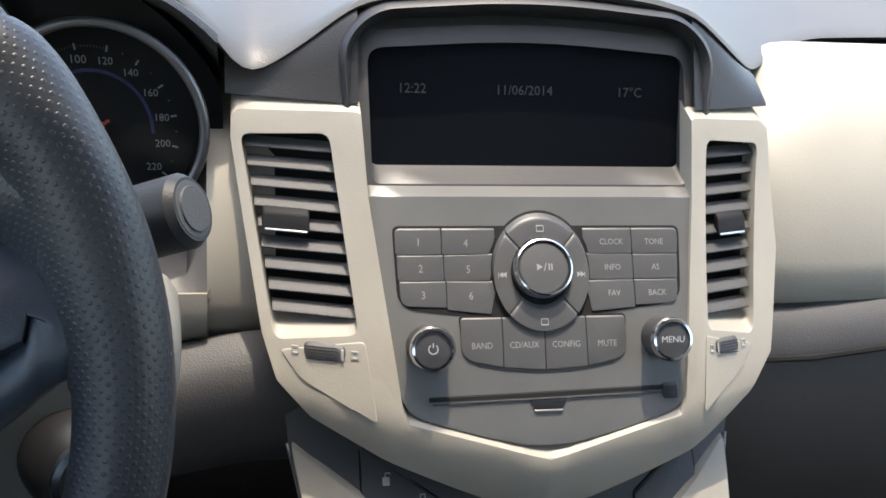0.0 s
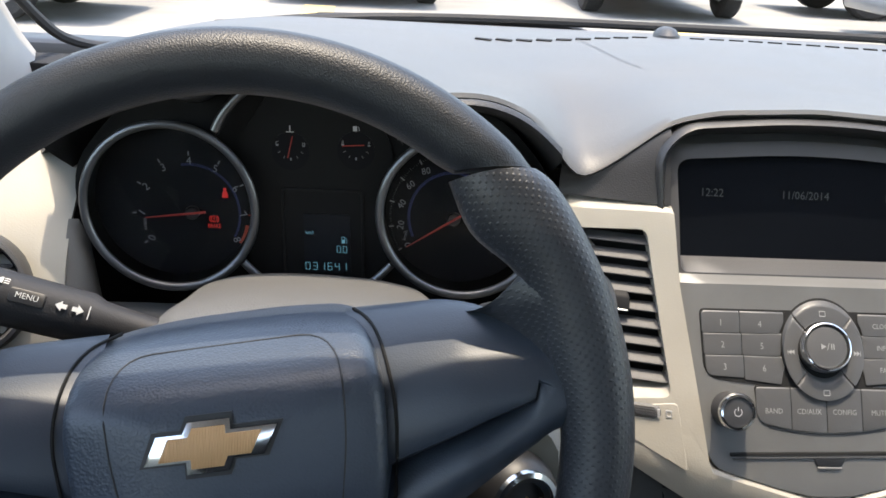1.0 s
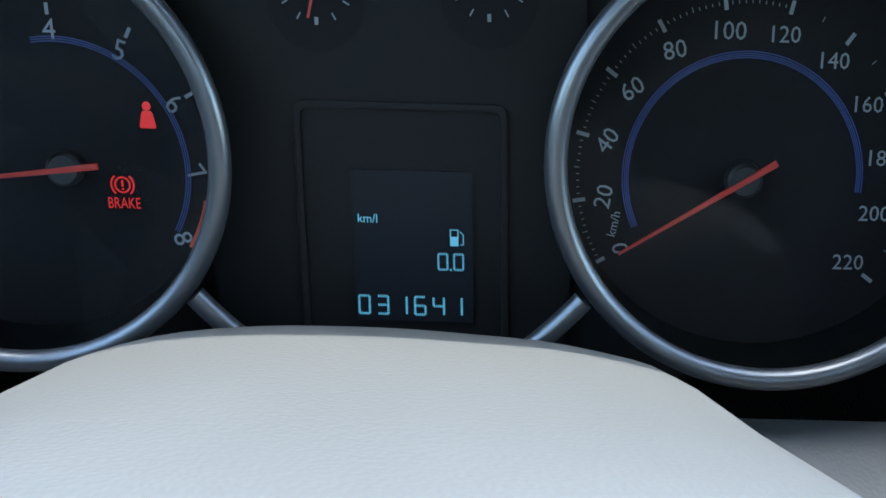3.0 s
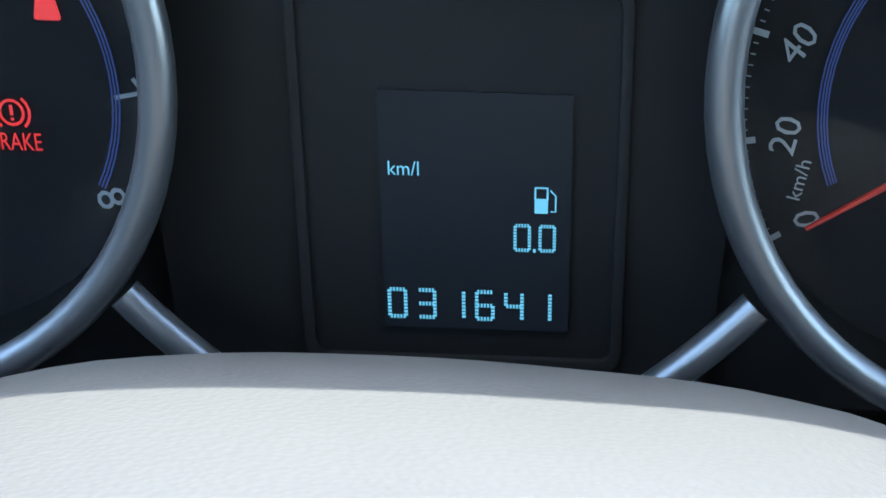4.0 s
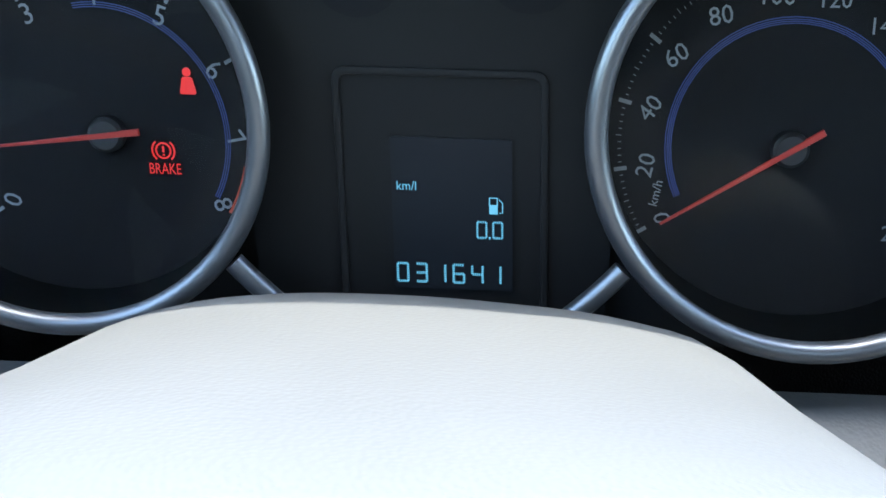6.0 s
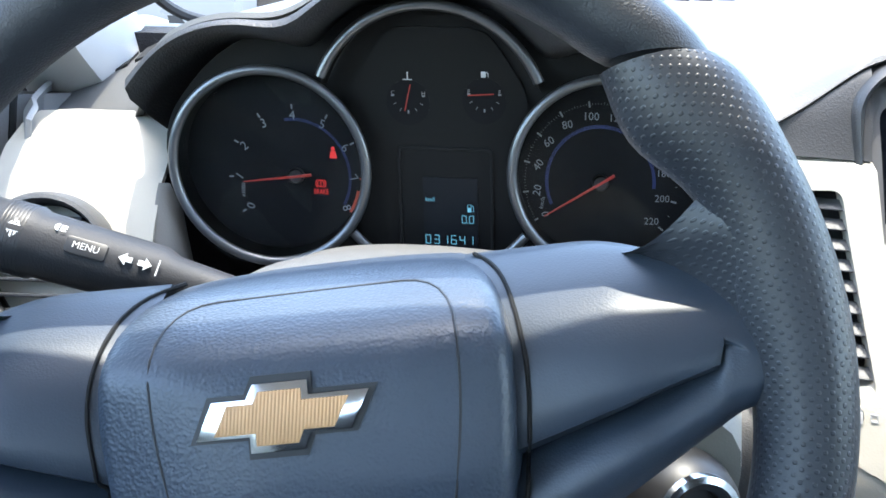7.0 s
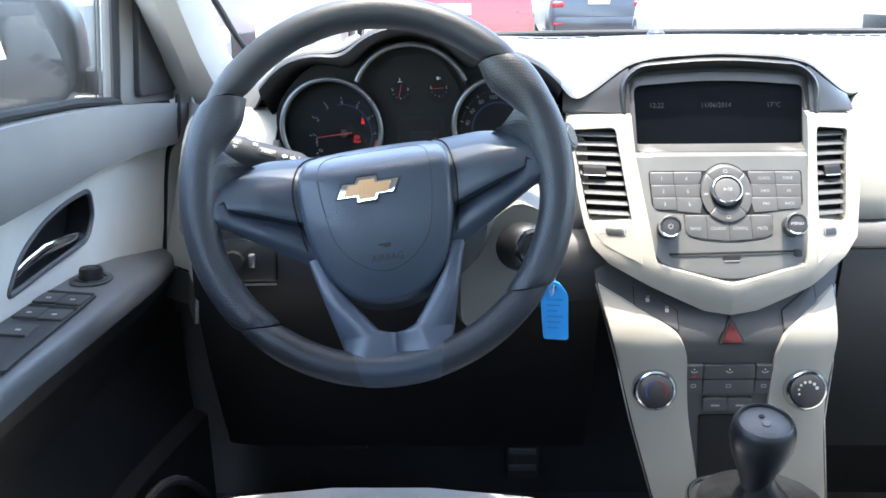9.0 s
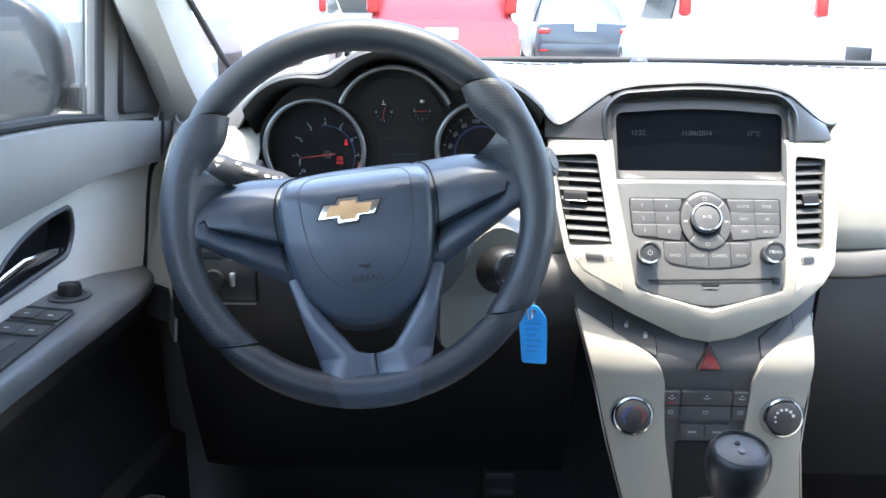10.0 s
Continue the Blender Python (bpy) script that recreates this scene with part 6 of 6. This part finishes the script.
    # flat black patches carry the shade of the finger wells; nothing is sunken
    for u, v in ((0.000, -0.332), (-0.054, -0.330)):
        part("switch_well_shade", plate(rounded([(u - 0.010, v - 0.025), (u + 0.008, v - 0.026), (u + 0.004, v + 0.023), (u - 0.014, v + 0.024)], 0.002, 3), on_arm, 0.0022, 0, low=0.001), M_VOID, arm, "flat black patch for the shade in a finger well")
    for u, v in ((-0.025, -0.3445), (-0.028, -0.3195), (-0.079, -0.3425), (-0.082, -0.3175), (-0.135, -0.330)):
        k = part("window_switch", plate(rect(u, v, 0.034, 0.0240, 0.002), on_arm, 0.0042, 0.0012), M_SHOULDER, arm, "window switch")
        part("symbol", plate(rect(u - 0.003, v, 0.004, 0.005, 0.0008, 2), on_arm, 0.0046, 0, low=0.004), M_INK, k)
    part("mirror_plate", plate([(0.068 + 0.036 * math.cos(a), -0.335 + 0.021 * math.sin(a)) for a in np.linspace(0, 2 * math.pi, 32, endpoint=False)], on_arm, 0.0016, 0.0010), M_DARK, arm, "oval mirror switch plate")
    part("mirror_ring", tube([on_arm(0.068 + 0.022 * math.cos(a), -0.335 + 0.0165 * math.sin(a), 0.0018) for a in np.linspace(0, 2 * math.pi, 28, endpoint=False)], 0.0009, 6, closed=True), M_BLACK, arm, "dark ring groove")
    m = Matrix.Translation(on_arm(0.068, -0.335, 0.0015))
    part("mirror_knob", lathe([(0.013, 0.0), (0.0125, 0.010), (0.0115, 0.0125), (0.009, 0.0115), (0.0, 0.011)], m, 28), M_BLACK, arm, "black mirror knob")
    part("cap_mark", lathe([(0.0, 0.0125), (0.0055, 0.0123), (0.006, 0.0115)], m, 20), M_DARK, arm)
    return t


drivers_door()


# ---- dash end beside the door ----
def dash_end():
    cap = root("dash_end_cap", (-0.30, 0.33, 0.62), "pale grey and charcoal end cap of the dashboard beside the door", "dash trim")
    for zs, mat, name, lab in (((0.902, 0.895, 0.872, 0.846), M_DOOR, "upper_cap", "charcoal upper cap"), ((0.842, 0.80, 0.75, 0.70, 0.685), M_INSERT, "lower_cap", "pale grey lower cap"), ((0.681, 0.665, 0.65, 0.642), M_ARM, "foot_cap", "charcoal foot of the cap")):
        rows = []
        for z in zs:
            d = 0.902 - z
            back = 0.012 if z > 0.9 else 0.0
            rows.append([(-0.312 - 0.16 * d, 0.455 - 0.30 * d, z), (-0.306 - 0.14 * d, 0.42 - 0.32 * d + back, z), (-0.292, 0.365 - 0.28 * d + back, z), (-0.278, 0.318 - 0.26 * d + back, z), (-0.262, 0.285 - 0.30 * d + back, z)])
        part(name, thick(loft(rows), 0.004), mat, cap, lab)
    sw = root("headlamp_switch", (-0.20, 0.19, 0.705), "black headlamp switch panel with a ribbed thumb wheel", "switch")
    part("panel", box(-0.235, -0.155, 0.188, 0.20, 0.700, 0.752, 0.004), M_BLACK, sw)
    part("rotary", lathe([(0.013, 0.0), (0.012, 0.008), (0.0, 0.009)], Matrix.Translation((-0.205, 0.188, 0.727)) @ Matrix.Rotation(radians(90), 4, "X"), 24), M_BLACK, sw)
    part("thumb_wheel", box(-0.187, -0.179, 0.183, 0.19, 0.719, 0.736, 0.002), M_STEEL, sw, "bright steel thumb wheel")
    part("trim_line", box(-0.235, -0.155, 0.185, 0.189, 0.697, 0.699), M_STEEL, sw)


dash_end()


# ---- pillar, window frames, glass ----
def pillar():
    LAY[0] = deepened
    rows = []
    a0, a1 = Vector((-0.262, 0.415, 0.885)), Vector((-0.300, -0.02, 1.39))
    for k in np.linspace(0, 1, 14):
        c = a0.lerp(a1, k) + Vector((-0.02 * math.sin(math.pi * k), 0.03 * math.sin(math.pi * k), 0))
        wd = 0.042 * (1 + 0.5 * max(0, 0.12 - k) / 0.12)
        rows.append([(c.x - wd, c.y - 0.03, c.z), (c.x - wd * 0.75, c.y - 0.052, c.z), (c.x - wd * 0.2, c.y - 0.062, c.z), (c.x + wd * 0.4, c.y - 0.055, c.z), (c.x + wd * 0.85, c.y - 0.03, c.z), (c.x + wd, c.y + 0.0, c.z), (c.x + wd * 0.8, c.y + 0.03, c.z), (c.x - wd, c.y + 0.03, c.z)])
    thing("windscreen_pillar", loft(rows, closed=True, caps=True), M_PILLAR, (-0.30, 0.36, 0.9), "pale grey cloth windscreen pillar", "pillar", kind="structure")
    rows2 = [[(2 * SX - x, y, z) for x, y, z in r] for r in rows]
    thing("windscreen_pillar", loft(rows2, closed=True, caps=True), M_PILLAR, (1.04, 0.36, 0.9), "pale grey cloth windscreen pillar", "pillar", kind="structure")
    # black edge of the windscreen
    edge = [(-0.250, 0.29, 1.06), (-0.238, 0.335, 1.02), (-0.227, 0.38, 0.979), (-0.213, 0.410, 0.953), (-0.175, 0.438, 0.942), (-0.10, 0.468, 0.958), (0.0, 0.484, 0.972), (0.15, 0.492, 0.978), (SX, 0.494, 0.978), (0.6, 0.490, 0.978), (0.8, 0.47, 0.974), (0.95, 0.42, 0.966)]
    thing("windscreen_seal", tube(eased(edge), 0.0045, 8), M_RUBBER, (SX, 0.49, 0.96), "black rubber edge of the windscreen", "seal", kind="structure")
    side = [Vector(e) for e in ((-0.250, 0.29, 1.06), (-0.262, 0.16, 1.21), (-0.27, 0.0, 1.375))]
    thing("windscreen_seal", tube(eased(side), 0.0045, 8), M_RUBBER, (-0.22, 0.2, 1.05), "black rubber edge of the windscreen", "seal", kind="structure")
    rows = []
    for k in np.linspace(0, 1, 10):
        rows.append([(x, (0.50 - 0.10 * ((x - SX) / 0.62) ** 2) * (1 - k) - 0.020 * k + 0.03 * k * (1 - k), 0.970 * (1 - k) + 1.365 * k + 0.03 * math.sin(math.pi * k)) for x in np.linspace(SX - 0.62, SX + 0.62, 18)])
    w = thing("windscreen", loft(rows), M_GLASS, (SX, 0.45, 0.97), "clear raked windscreen", "windscreen", kind="structure")
    w.visible_shadow = False
    LAY[0] = scaled(1.0)
    # driver's window: quarter panel, frame, glass
    q = root("quarter_panel", (-0.37, 0.30, 0.91), "dark plastic mirror triangle at the front of the door window", "door trim")
    tri = rounded([(0.262, 0.906), (0.435, 0.896), (0.405, 1.0), (0.30, 1.14), (0.262, 1.19)], 0.010, 3)
    def on_win(u, v, w):
        return Vector((-0.375 + 0.06 * max(0, v - 0.9) + 0.035 * max(0, (u - 0.15) / 0.3) + w, u, v))
    part("panel", plate(tri, on_win, 0.012, 0.004, grid=0.04, low=-0.01), M_DOOR, q, "charcoal mirror triangle")
    part("inner_cover", plate(rounded([(0.300, 0.912), (0.420, 0.908), (0.40, 0.99), (0.31, 1.11), (0.300, 1.115)], 0.010, 3), on_win, 0.020, 0.006, low=0.01, segments=3), M_DARK, q, "smooth dark cover over the mirror foot")
    fr = [on_win(u, v, 0.008) for u, v in ((-0.60, 0.935), (-0.05, 0.928), (0.15, 0.920), (0.256, 0.912), (0.257, 1.0), (0.257, 1.10), (0.252, 1.165), (0.20, 1.20), (0.10, 1.25), (-0.08, 1.31), (-0.3, 1.345), (-0.60, 1.35))]
    thing("window_frame", tube(fr, 0.006, 8), M_RUBBER, (-0.37, 0.0, 0.92), "black rubber frame of the door window", "window frame", kind="structure")
    pl = [on_win(u, v, 0.0) for u, v in ((0.42, 0.905), (0.30, 1.04), (0.14, 1.18), (-0.02, 1.31))]
    thing("door_seal", tube(pl, 0.010, 10), M_RUBBER, (-0.34, 0.3, 0.9), "black door seal along the pillar", "seal", kind="structure")
    glass = plate([(-0.60, 0.93), (0.252, 0.914), (0.252, 1.155), (0.19, 1.20), (0.08, 1.255), (-0.08, 1.308), (-0.60, 1.35)], lambda u, v, w: on_win(u, v, w - 0.004), 0.0, 0, low=-0.003)
    g = thing("window_1", glass, M_GLASS, (-0.375, -0.2, 0.93), "clear door window", "window", kind="structure")
    g.visible_shadow = False


pillar()


# ---- door mirror ----
def door_mirror():
    t = root("door_mirror", (-0.52, 0.36, 0.93), "dark grey door mirror housing seen through the side window", "door mirror")
    rows = []
    for k, (y, s) in enumerate(((0.30, 0.93), (0.305, 1.0), (0.33, 1.0), (0.38, 0.94), (0.43, 0.75), (0.455, 0.4))):
        ring = rounded([(-0.72, 0.895), (-0.46, 0.885), (-0.415, 0.925), (-0.42, 1.025), (-0.48, 1.065), (-0.72, 1.06)], 0.035, 5)
        rows.append([(-0.54 + (x + 0.54) * s, y, 0.985 + (z - 0.985) * s) for x, z in ring])
    part("housing", loft(rows, closed=True, caps=True), material("mirror_paint", (0.028, 0.031, 0.036), 0.4, vary=0.05), t, "dark grey housing", angle=60)
    ring = rounded([(-0.70, 0.915), (-0.53, 0.905), (-0.50, 0.93), (-0.505, 1.01), (-0.545, 1.04), (-0.70, 1.035)], 0.025, 5)
    part("mirror_glass", plate(ring, lambda u, v, w: Vector((u, 0.290 - w + 0.05 * (u + 0.55) - 0.40 * (v - 0.985), v)), 0.002, 0, low=-0.002), material("mirror_silver", (0.9, 0.9, 0.9), 0.02, metal=1.0, vary=0.0, rvary=0.0), t, "mirror glass")
    part("arm", box(-0.46, -0.375, 0.34, 0.40, 0.91, 0.945, 0.012), M_DARK, t, "black foot")


door_mirror()


# ---- seats ----
def seat(cx, dy=0.0):
    t = root("front_seat", (cx, -0.35, 0.28), "grey cloth front seat with dark bolsters", "seat", "front seats")
    secs = []
    for y, zc in ((0.035, 0.44), (0.030, 0.485), (0.0, 0.508), (-0.08, 0.512), (-0.3, 0.495), (-0.5, 0.485)):
        secs.append([(cx + x, y + dy, z) for x, z in ((-0.25, 0.36), (-0.255, zc - 0.04), (-0.235, zc - 0.004), (-0.19, zc + 0.008), (-0.15, zc + 0.016), (-0.05, zc + 0.026), (0.05, zc + 0.026), (0.15, zc + 0.016), (0.19, zc + 0.008), (0.235, zc - 0.004), (0.255, zc - 0.04), (0.25, 0.36))])
    part("cushion", loft(secs), M_SEAT, t, "grey cloth cushion", angle=60)
    part("seat_base", box(cx - 0.23, cx + 0.23, -0.5 + dy, dy, 0.28, 0.42, 0.02), M_SEATDARK, t, "dark seat base")
    return t


seat(-0.017, -0.02)
seat(0.745)


# ---- pedals ----
def pedal(x, w, h, z, lab):
    t = root("pedal", (x, 0.36, z), lab, "pedal", "pedals")
    part("pad", box(x - w / 2, x + w / 2, 0.345, 0.36, z - h / 2, z + h / 2, 0.005), M_RUBBER, t, "ribbed black rubber pad")
    for k in range(4):
        part("rib", box(x - w * 0.42, x + w * 0.42, 0.342, 0.346, z - h * 0.36 + k * h * 0.22, z - h * 0.28 + k * h * 0.22, 0.001), M_DARK, t)
    part("arm", tube([(x, 0.36, z), (x + 0.005, 0.40, z + 0.06), (x + 0.01, 0.47, z + 0.20)], 0.008, 8), M_DARK, t, "dark metal arm")


pedal(-0.10, 0.065, 0.060, 0.44, "black rubber clutch pedal in the dark footwell")
pedal(0.03, 0.070, 0.060, 0.44, "black rubber brake pedal in the dark footwell")
pedal(0.15, 0.045, 0.110, 0.42, "narrow black accelerator pedal in the dark footwell")

# ---- outside ----
def ground():
    bm = bmesh.new()
    bmesh.ops.create_grid(bm, x_segments=40, y_segments=40, size=300)
    t = thing("ground", bm, M_CONCRETE, (0, 0, 0), "pale sunlit concrete of a car park", "ground", kind="structure")
    t.location.z = -0.05


ground()
CAR_GLASS = material("car_glass", (0.02, 0.025, 0.03), 0.08, vary=0.05)
TYRE = material("tyre_rubber", (0.015, 0.015, 0.016), 0.8, vary=0.15)
ALLOY = material("wheel_alloy", (0.45, 0.45, 0.46), 0.35, metal=0.8)
LAMP = material("tail_lamp_red", (0.26, 0.012, 0.014), 0.2)
CLEARLAMP = material("headlamp_clear", (0.6, 0.6, 0.6), 0.15)
PLATE_M = material("plate_white", (0.6, 0.6, 0.58), 0.5)


def paint(name, c):
    return material(name, c, 0.3, coat=0.7, vary=0.03, vary_scale=2)


def parked_car(x, y, turn, body_mat, label, tall=False, rear=True, low=0.0):
    """A car with its end at (x, y), the body away along its own +y; rear: that end is the tail."""
    L, Wd, H = (4.6, 1.84, 1.70) if tall else (4.45, 1.76, 1.46)
    t = new("parked_car")
    tagged(t, label, "car", "parked cars")
    belt = 1.02 if tall else 0.93
    sill = 0.30
    # lower body: sections along y
    secs = []
    top = [(0.0, 0.72, 0.90), (0.05, belt - 0.02, 0.96), (0.5, belt + 0.01, 1.0), (2.2, belt, 1.0), (3.3, belt - 0.04, 1.0), (4.0, belt - 0.18, 0.97), (L - 0.08, belt - 0.30, 0.90), (L, 0.55, 0.80)]
    for yy, z, k in top:
        h = Wd / 2 * k
        secs.append([(-h * 0.93, yy, sill - 0.03), (-h, yy, sill + 0.12), (-h * 1.0, yy, z * 0.7), (-h * 0.97, yy, z - 0.05), (-h * 0.90, yy, z), (0, yy, z + 0.03), (h * 0.90, yy, z), (h * 0.97, yy, z - 0.05), (h * 1.0, yy, z * 0.7), (h, yy, sill + 0.12), (h * 0.93, yy, sill - 0.03)])
    part("body", loft(secs, caps=True), body_mat, t, angle=40)
    # cabin
    y0, y1, y2, y3 = (0.12, 0.55, 2.5, 3.3) if tall else (0.75, 1.35, 2.5, 3.35)
    if not rear:
        y0, y1, y2, y3 = L - y3, L - y2, L - y1, L - y0
    cab = []
    for yy, z, k in ((y0, belt, 0.86), ((y0 + y1) / 2, (belt + H) / 2 + 0.04, 0.80), (y1, H - 0.03, 0.70), ((y1 + y2) / 2, H, 0.70), (y2, H - 0.05, 0.70), (y3, belt, 0.86)):
        h = Wd / 2 * k
        cab.append([(-Wd / 2 * 0.90, yy, belt - 0.05), (-h, yy, z - 0.05 if z > belt + 0.05 else z), (-h * 0.9, yy, z), (0, yy, z + 0.015), (h * 0.9, yy, z), (h, yy, z - 0.05 if z > belt + 0.05 else z), (Wd / 2 * 0.90, yy, belt - 0.05)])
    part("cabin", loft(cab, caps=True), body_mat, t, angle=40)
    # screens and side windows, a little proud of the cabin
    def quad(pts, mat, name, lab=""):
        c = sum((Vector(p) for p in pts), Vector()) / 4
        bm = bmesh.new()
        vs = [bm.verts.new(p) for p in pts]
        f = bm.faces.new(vs)
        f.normal_update()
        n = f.normal
        if n.dot(c - Vector((0, L / 2, 0.9))) < 0:
            n = -n
        ext = bmesh.ops.extrude_face_region(bm, geom=[f])
        for g in ext["geom"]:
            if isinstance(g, bmesh.types.BMVert):
                g.co += n * 0.018
        return part(name, bm, mat, t, lab)
    for ya, yb in ((y0, y1), (y3, y2)):
        za, zb = belt + 0.06, H - 0.10
        ha, hb = Wd / 2 * 0.78, Wd / 2 * 0.63
        ka, kb = ya + (yb - ya) * 0.12, ya + (yb - ya) * 0.92
        quad([(-ha, ka, za), (ha, ka, za), (hb, kb, zb + 0.06), (-hb, kb, zb + 0.06)], CAR_GLASS, "screen", "dark glass")
    for s in (-1, 1):
        for ya, yb in ((y1 + 0.1, (y1 + y2) / 2 - 0.04), ((y1 + y2) / 2 + 0.04, y2 + 0.1)):
            quad([(s * Wd / 2 * 0.885, ya - 0.1, belt + 0.03), (s * Wd / 2 * 0.885, yb, belt + 0.03), (s * Wd / 2 * 0.72, yb, H - 0.11), (s * Wd / 2 * 0.72, ya + 0.05, H - 0.11)], CAR_GLASS, "side_window")
        for yy in (0.80, L - 0.88):
            m = Matrix.Translation((s * (Wd / 2 - 0.12), yy, 0.33)) @ Matrix.Rotation(radians(90), 4, "Y")
            wh = part("wheel", lathe([(0.20, -0.11), (0.30, -0.11), (0.33, -0.08), (0.33, 0.08), (0.30, 0.11), (0.20, 0.11), (0.20, -0.11)], m, 28), TYRE, t, "black tyre")
            part("rim", lathe([(0.0, 0.10 * s), (0.06, 0.11 * s), (0.20, 0.09 * s), (0.20, 0.0)], m, 20), ALLOY, wh, "grey alloy rim")
    # tail or nose
    if rear:
        for s in (-1, 1):
            part("tail_lamp", box(min(s * (0.70 if tall else 0.58), s * Wd / 2 * 0.91), max(s * (0.70 if tall else 0.58), s * Wd / 2 * 0.91), -0.004, 0.16, belt + (0.06 if tall else -0.19), belt + (0.42 if tall else -0.08), 0.04, 4), LAMP, t, "red tail lamp")
            part("reflector", box(min(s * 0.62, s * 0.78), max(s * 0.62, s * 0.70), -0.056, 0.06, 0.46, 0.50, 0.008), LAMP, t)
            part("exhaust", lathe([(0.035, -0.06), (0.04, -0.06), (0.04, 0.1), (0.0, 0.1)], Matrix.Translation((s * 0.45, 0.02, 0.30)) @ Matrix.Rotation(radians(-90), 4, "X"), 16), ALLOY, t, "round exhaust pipe")
        part("licence_plate", box(-0.18, 0.18, -0.012, 0.06, 0.80, 0.92, 0.004), PLATE_M, t, "pale licence plate")
        part("bumper", box(-Wd / 2 * 0.86, Wd / 2 * 0.86, -0.05, 0.2, 0.36, 0.60, 0.05), body_mat, t)
    else:
        for s in (-1, 1):
            part("headlamp", box(min(s * 0.45, s * Wd / 2 * 0.90), max(s * 0.45, s * Wd / 2 * 0.90), -0.01, 0.3, 0.62, 0.78, 0.03), CLEARLAMP, t, "clear headlamp")
        part("grille", box(-0.42, 0.42, -0.015, 0.1, 0.45, 0.70, 0.02), M_BLACK, t, "black grille")
        part("bumper", box(-Wd / 2 * 0.84, Wd / 2 * 0.84, -0.06, 0.2, 0.26, 0.44, 0.05), body_mat, t)
    t.matrix_world = pose(x, y, low, 0, 0, turn)
    return t


P_WHITE, P_RED, P_DARK, P_GREY, P_SILVER = paint("white_paint", (0.50, 0.50, 0.49)), paint("red_paint", (0.22, 0.014, 0.018)), paint("black_blue_paint", (0.02, 0.024, 0.032)), paint("grey_paint", (0.16, 0.17, 0.18)), paint("silver_paint", (0.45, 0.46, 0.47))
GROUND = -0.05
CARS = [
    (3.45, 11.25, 0, P_WHITE, "white parked sport utility car with red tail lamps", True, True),
    (2.32, 17.5, 0, P_DARK, "dark blue-black parked saloon with red tail lamps", False, True),
    (-0.05, 11.1, 1, P_RED, "red parked car with its tail towards the drive", True, True),
    (5.45, 13.4, -88, P_WHITE, "white parked hatchback with its nose to the drive", False, False),
    (5.35, 10.5, -90, P_GREY, "dark grey parked car with its nose to the drive", False, False),
    (-2.05, 9.3, 86, P_GREY, "grey parked van with its nose to the drive", True, False),
    (-1.80, 11.9, 88, P_WHITE, "white parked car beside the grey van", False, False),
    (-1.55, 14.4, 90, P_WHITE, "white parked car further along the drive", True, False),
    (-0.40, 18.3, 0, P_WHITE, "white car in the row behind", False, True),
    (4.75, 18.4, 0, P_WHITE, "white car in the row behind", False, True),
    (7.3, 18.2, 0, P_SILVER, "silver car in the row behind", True, True),
    (-3.0, 18.2, 0, P_SILVER, "silver car in the row behind", True, True),
    (-5.5, 18.0, 0, P_WHITE, "white car in the row behind", False, True),
    (1.6, 25.5, 0, P_WHITE, "white car two rows behind", False, True),
    (4.2, 25.8, 0, P_GREY, "grey car two rows behind", True, True),
    (-1.2, 25.0, 0, P_SILVER, "silver car two rows behind", False, True),
]
for x, y, turn, mat, lab, tall, rear in CARS:
    parked_car(x, y, turn, mat, lab, tall=tall, rear=rear, low=GROUND)
# painted bay lines
for x in (-0.42, 3.20):
    thing("bay_line", box(x - 0.16, x + 0.16, 9.2, 11.0, GROUND + 0.003, GROUND + 0.007), M_YELLOW, (x, 10.1, GROUND + 0.003), "worn yellow bay line on the concrete", "road marking", "bay lines")


def building():
    t = root("office_building", (2, 42, GROUND), "long grey building with dark window bands behind the cars", "building")
    wall = material("wall_plaster", (0.32, 0.31, 0.30), 0.9, vary=0.1, vary_scale=0.5)
    part("wall", box(-45, 60, 42, 50, GROUND, 6.5), wall, t)
    part("roof", box(-45.5, 60.5, 41.6, 50.4, 6.5, 6.9), wall, t)
    for i in range(30):
        for z in (1.0, 4.0):
            w = part("window", box(-43 + i * 3.4, -40.6 + i * 3.4, 41.93, 42.05, z, z + 1.6), CAR_GLASS, t)


building()


# ---- own bonnet and wiper ----
def bonnet():
    rows = []
    for k in np.linspace(0, 1, 10):
        rows.append([(x, 0.56 + 0.95 * k - 0.25 * k * ((x - SX) / 0.75) ** 2, 0.885 - 0.12 * k - 0.20 * k ** 3 - 0.06 * ((x - SX) / 0.75) ** 2) for x in np.linspace(SX - 0.75, SX + 0.75, 20)])
    thing("bonnet", thick(loft(rows), 0.01), P_GREY, (SX, 0.9, 0.8), "own grey bonnet below the windscreen", "bonnet")
    thing("cowl", box(SX - 0.7, SX + 0.7, 0.535, 0.60, 0.86, 0.930, 0.01), M_BLACK, (SX, 0.54, 0.9), "black plastic cowl at the foot of the windscreen", "cowl")
    t = root("wiper", (0.0, 0.53, 0.955), "black windscreen wiper lying along the cowl", "wiper")
    part("arm", tube([(0.33, 0.550, 0.945), (0.26, 0.548, 0.968), (0.12, 0.540, 0.970), (0.0, 0.532, 0.968)], 0.004, 8), M_BLACK, t)
    part("blade", tube([(0.20, 0.536, 0.972), (0.0, 0.532, 0.968), (-0.10, 0.515, 0.958)], 0.003, 8), M_RUBBER, t)


LAY[0] = deepened
bonnet()
LAY[0] = scaled(1.0)
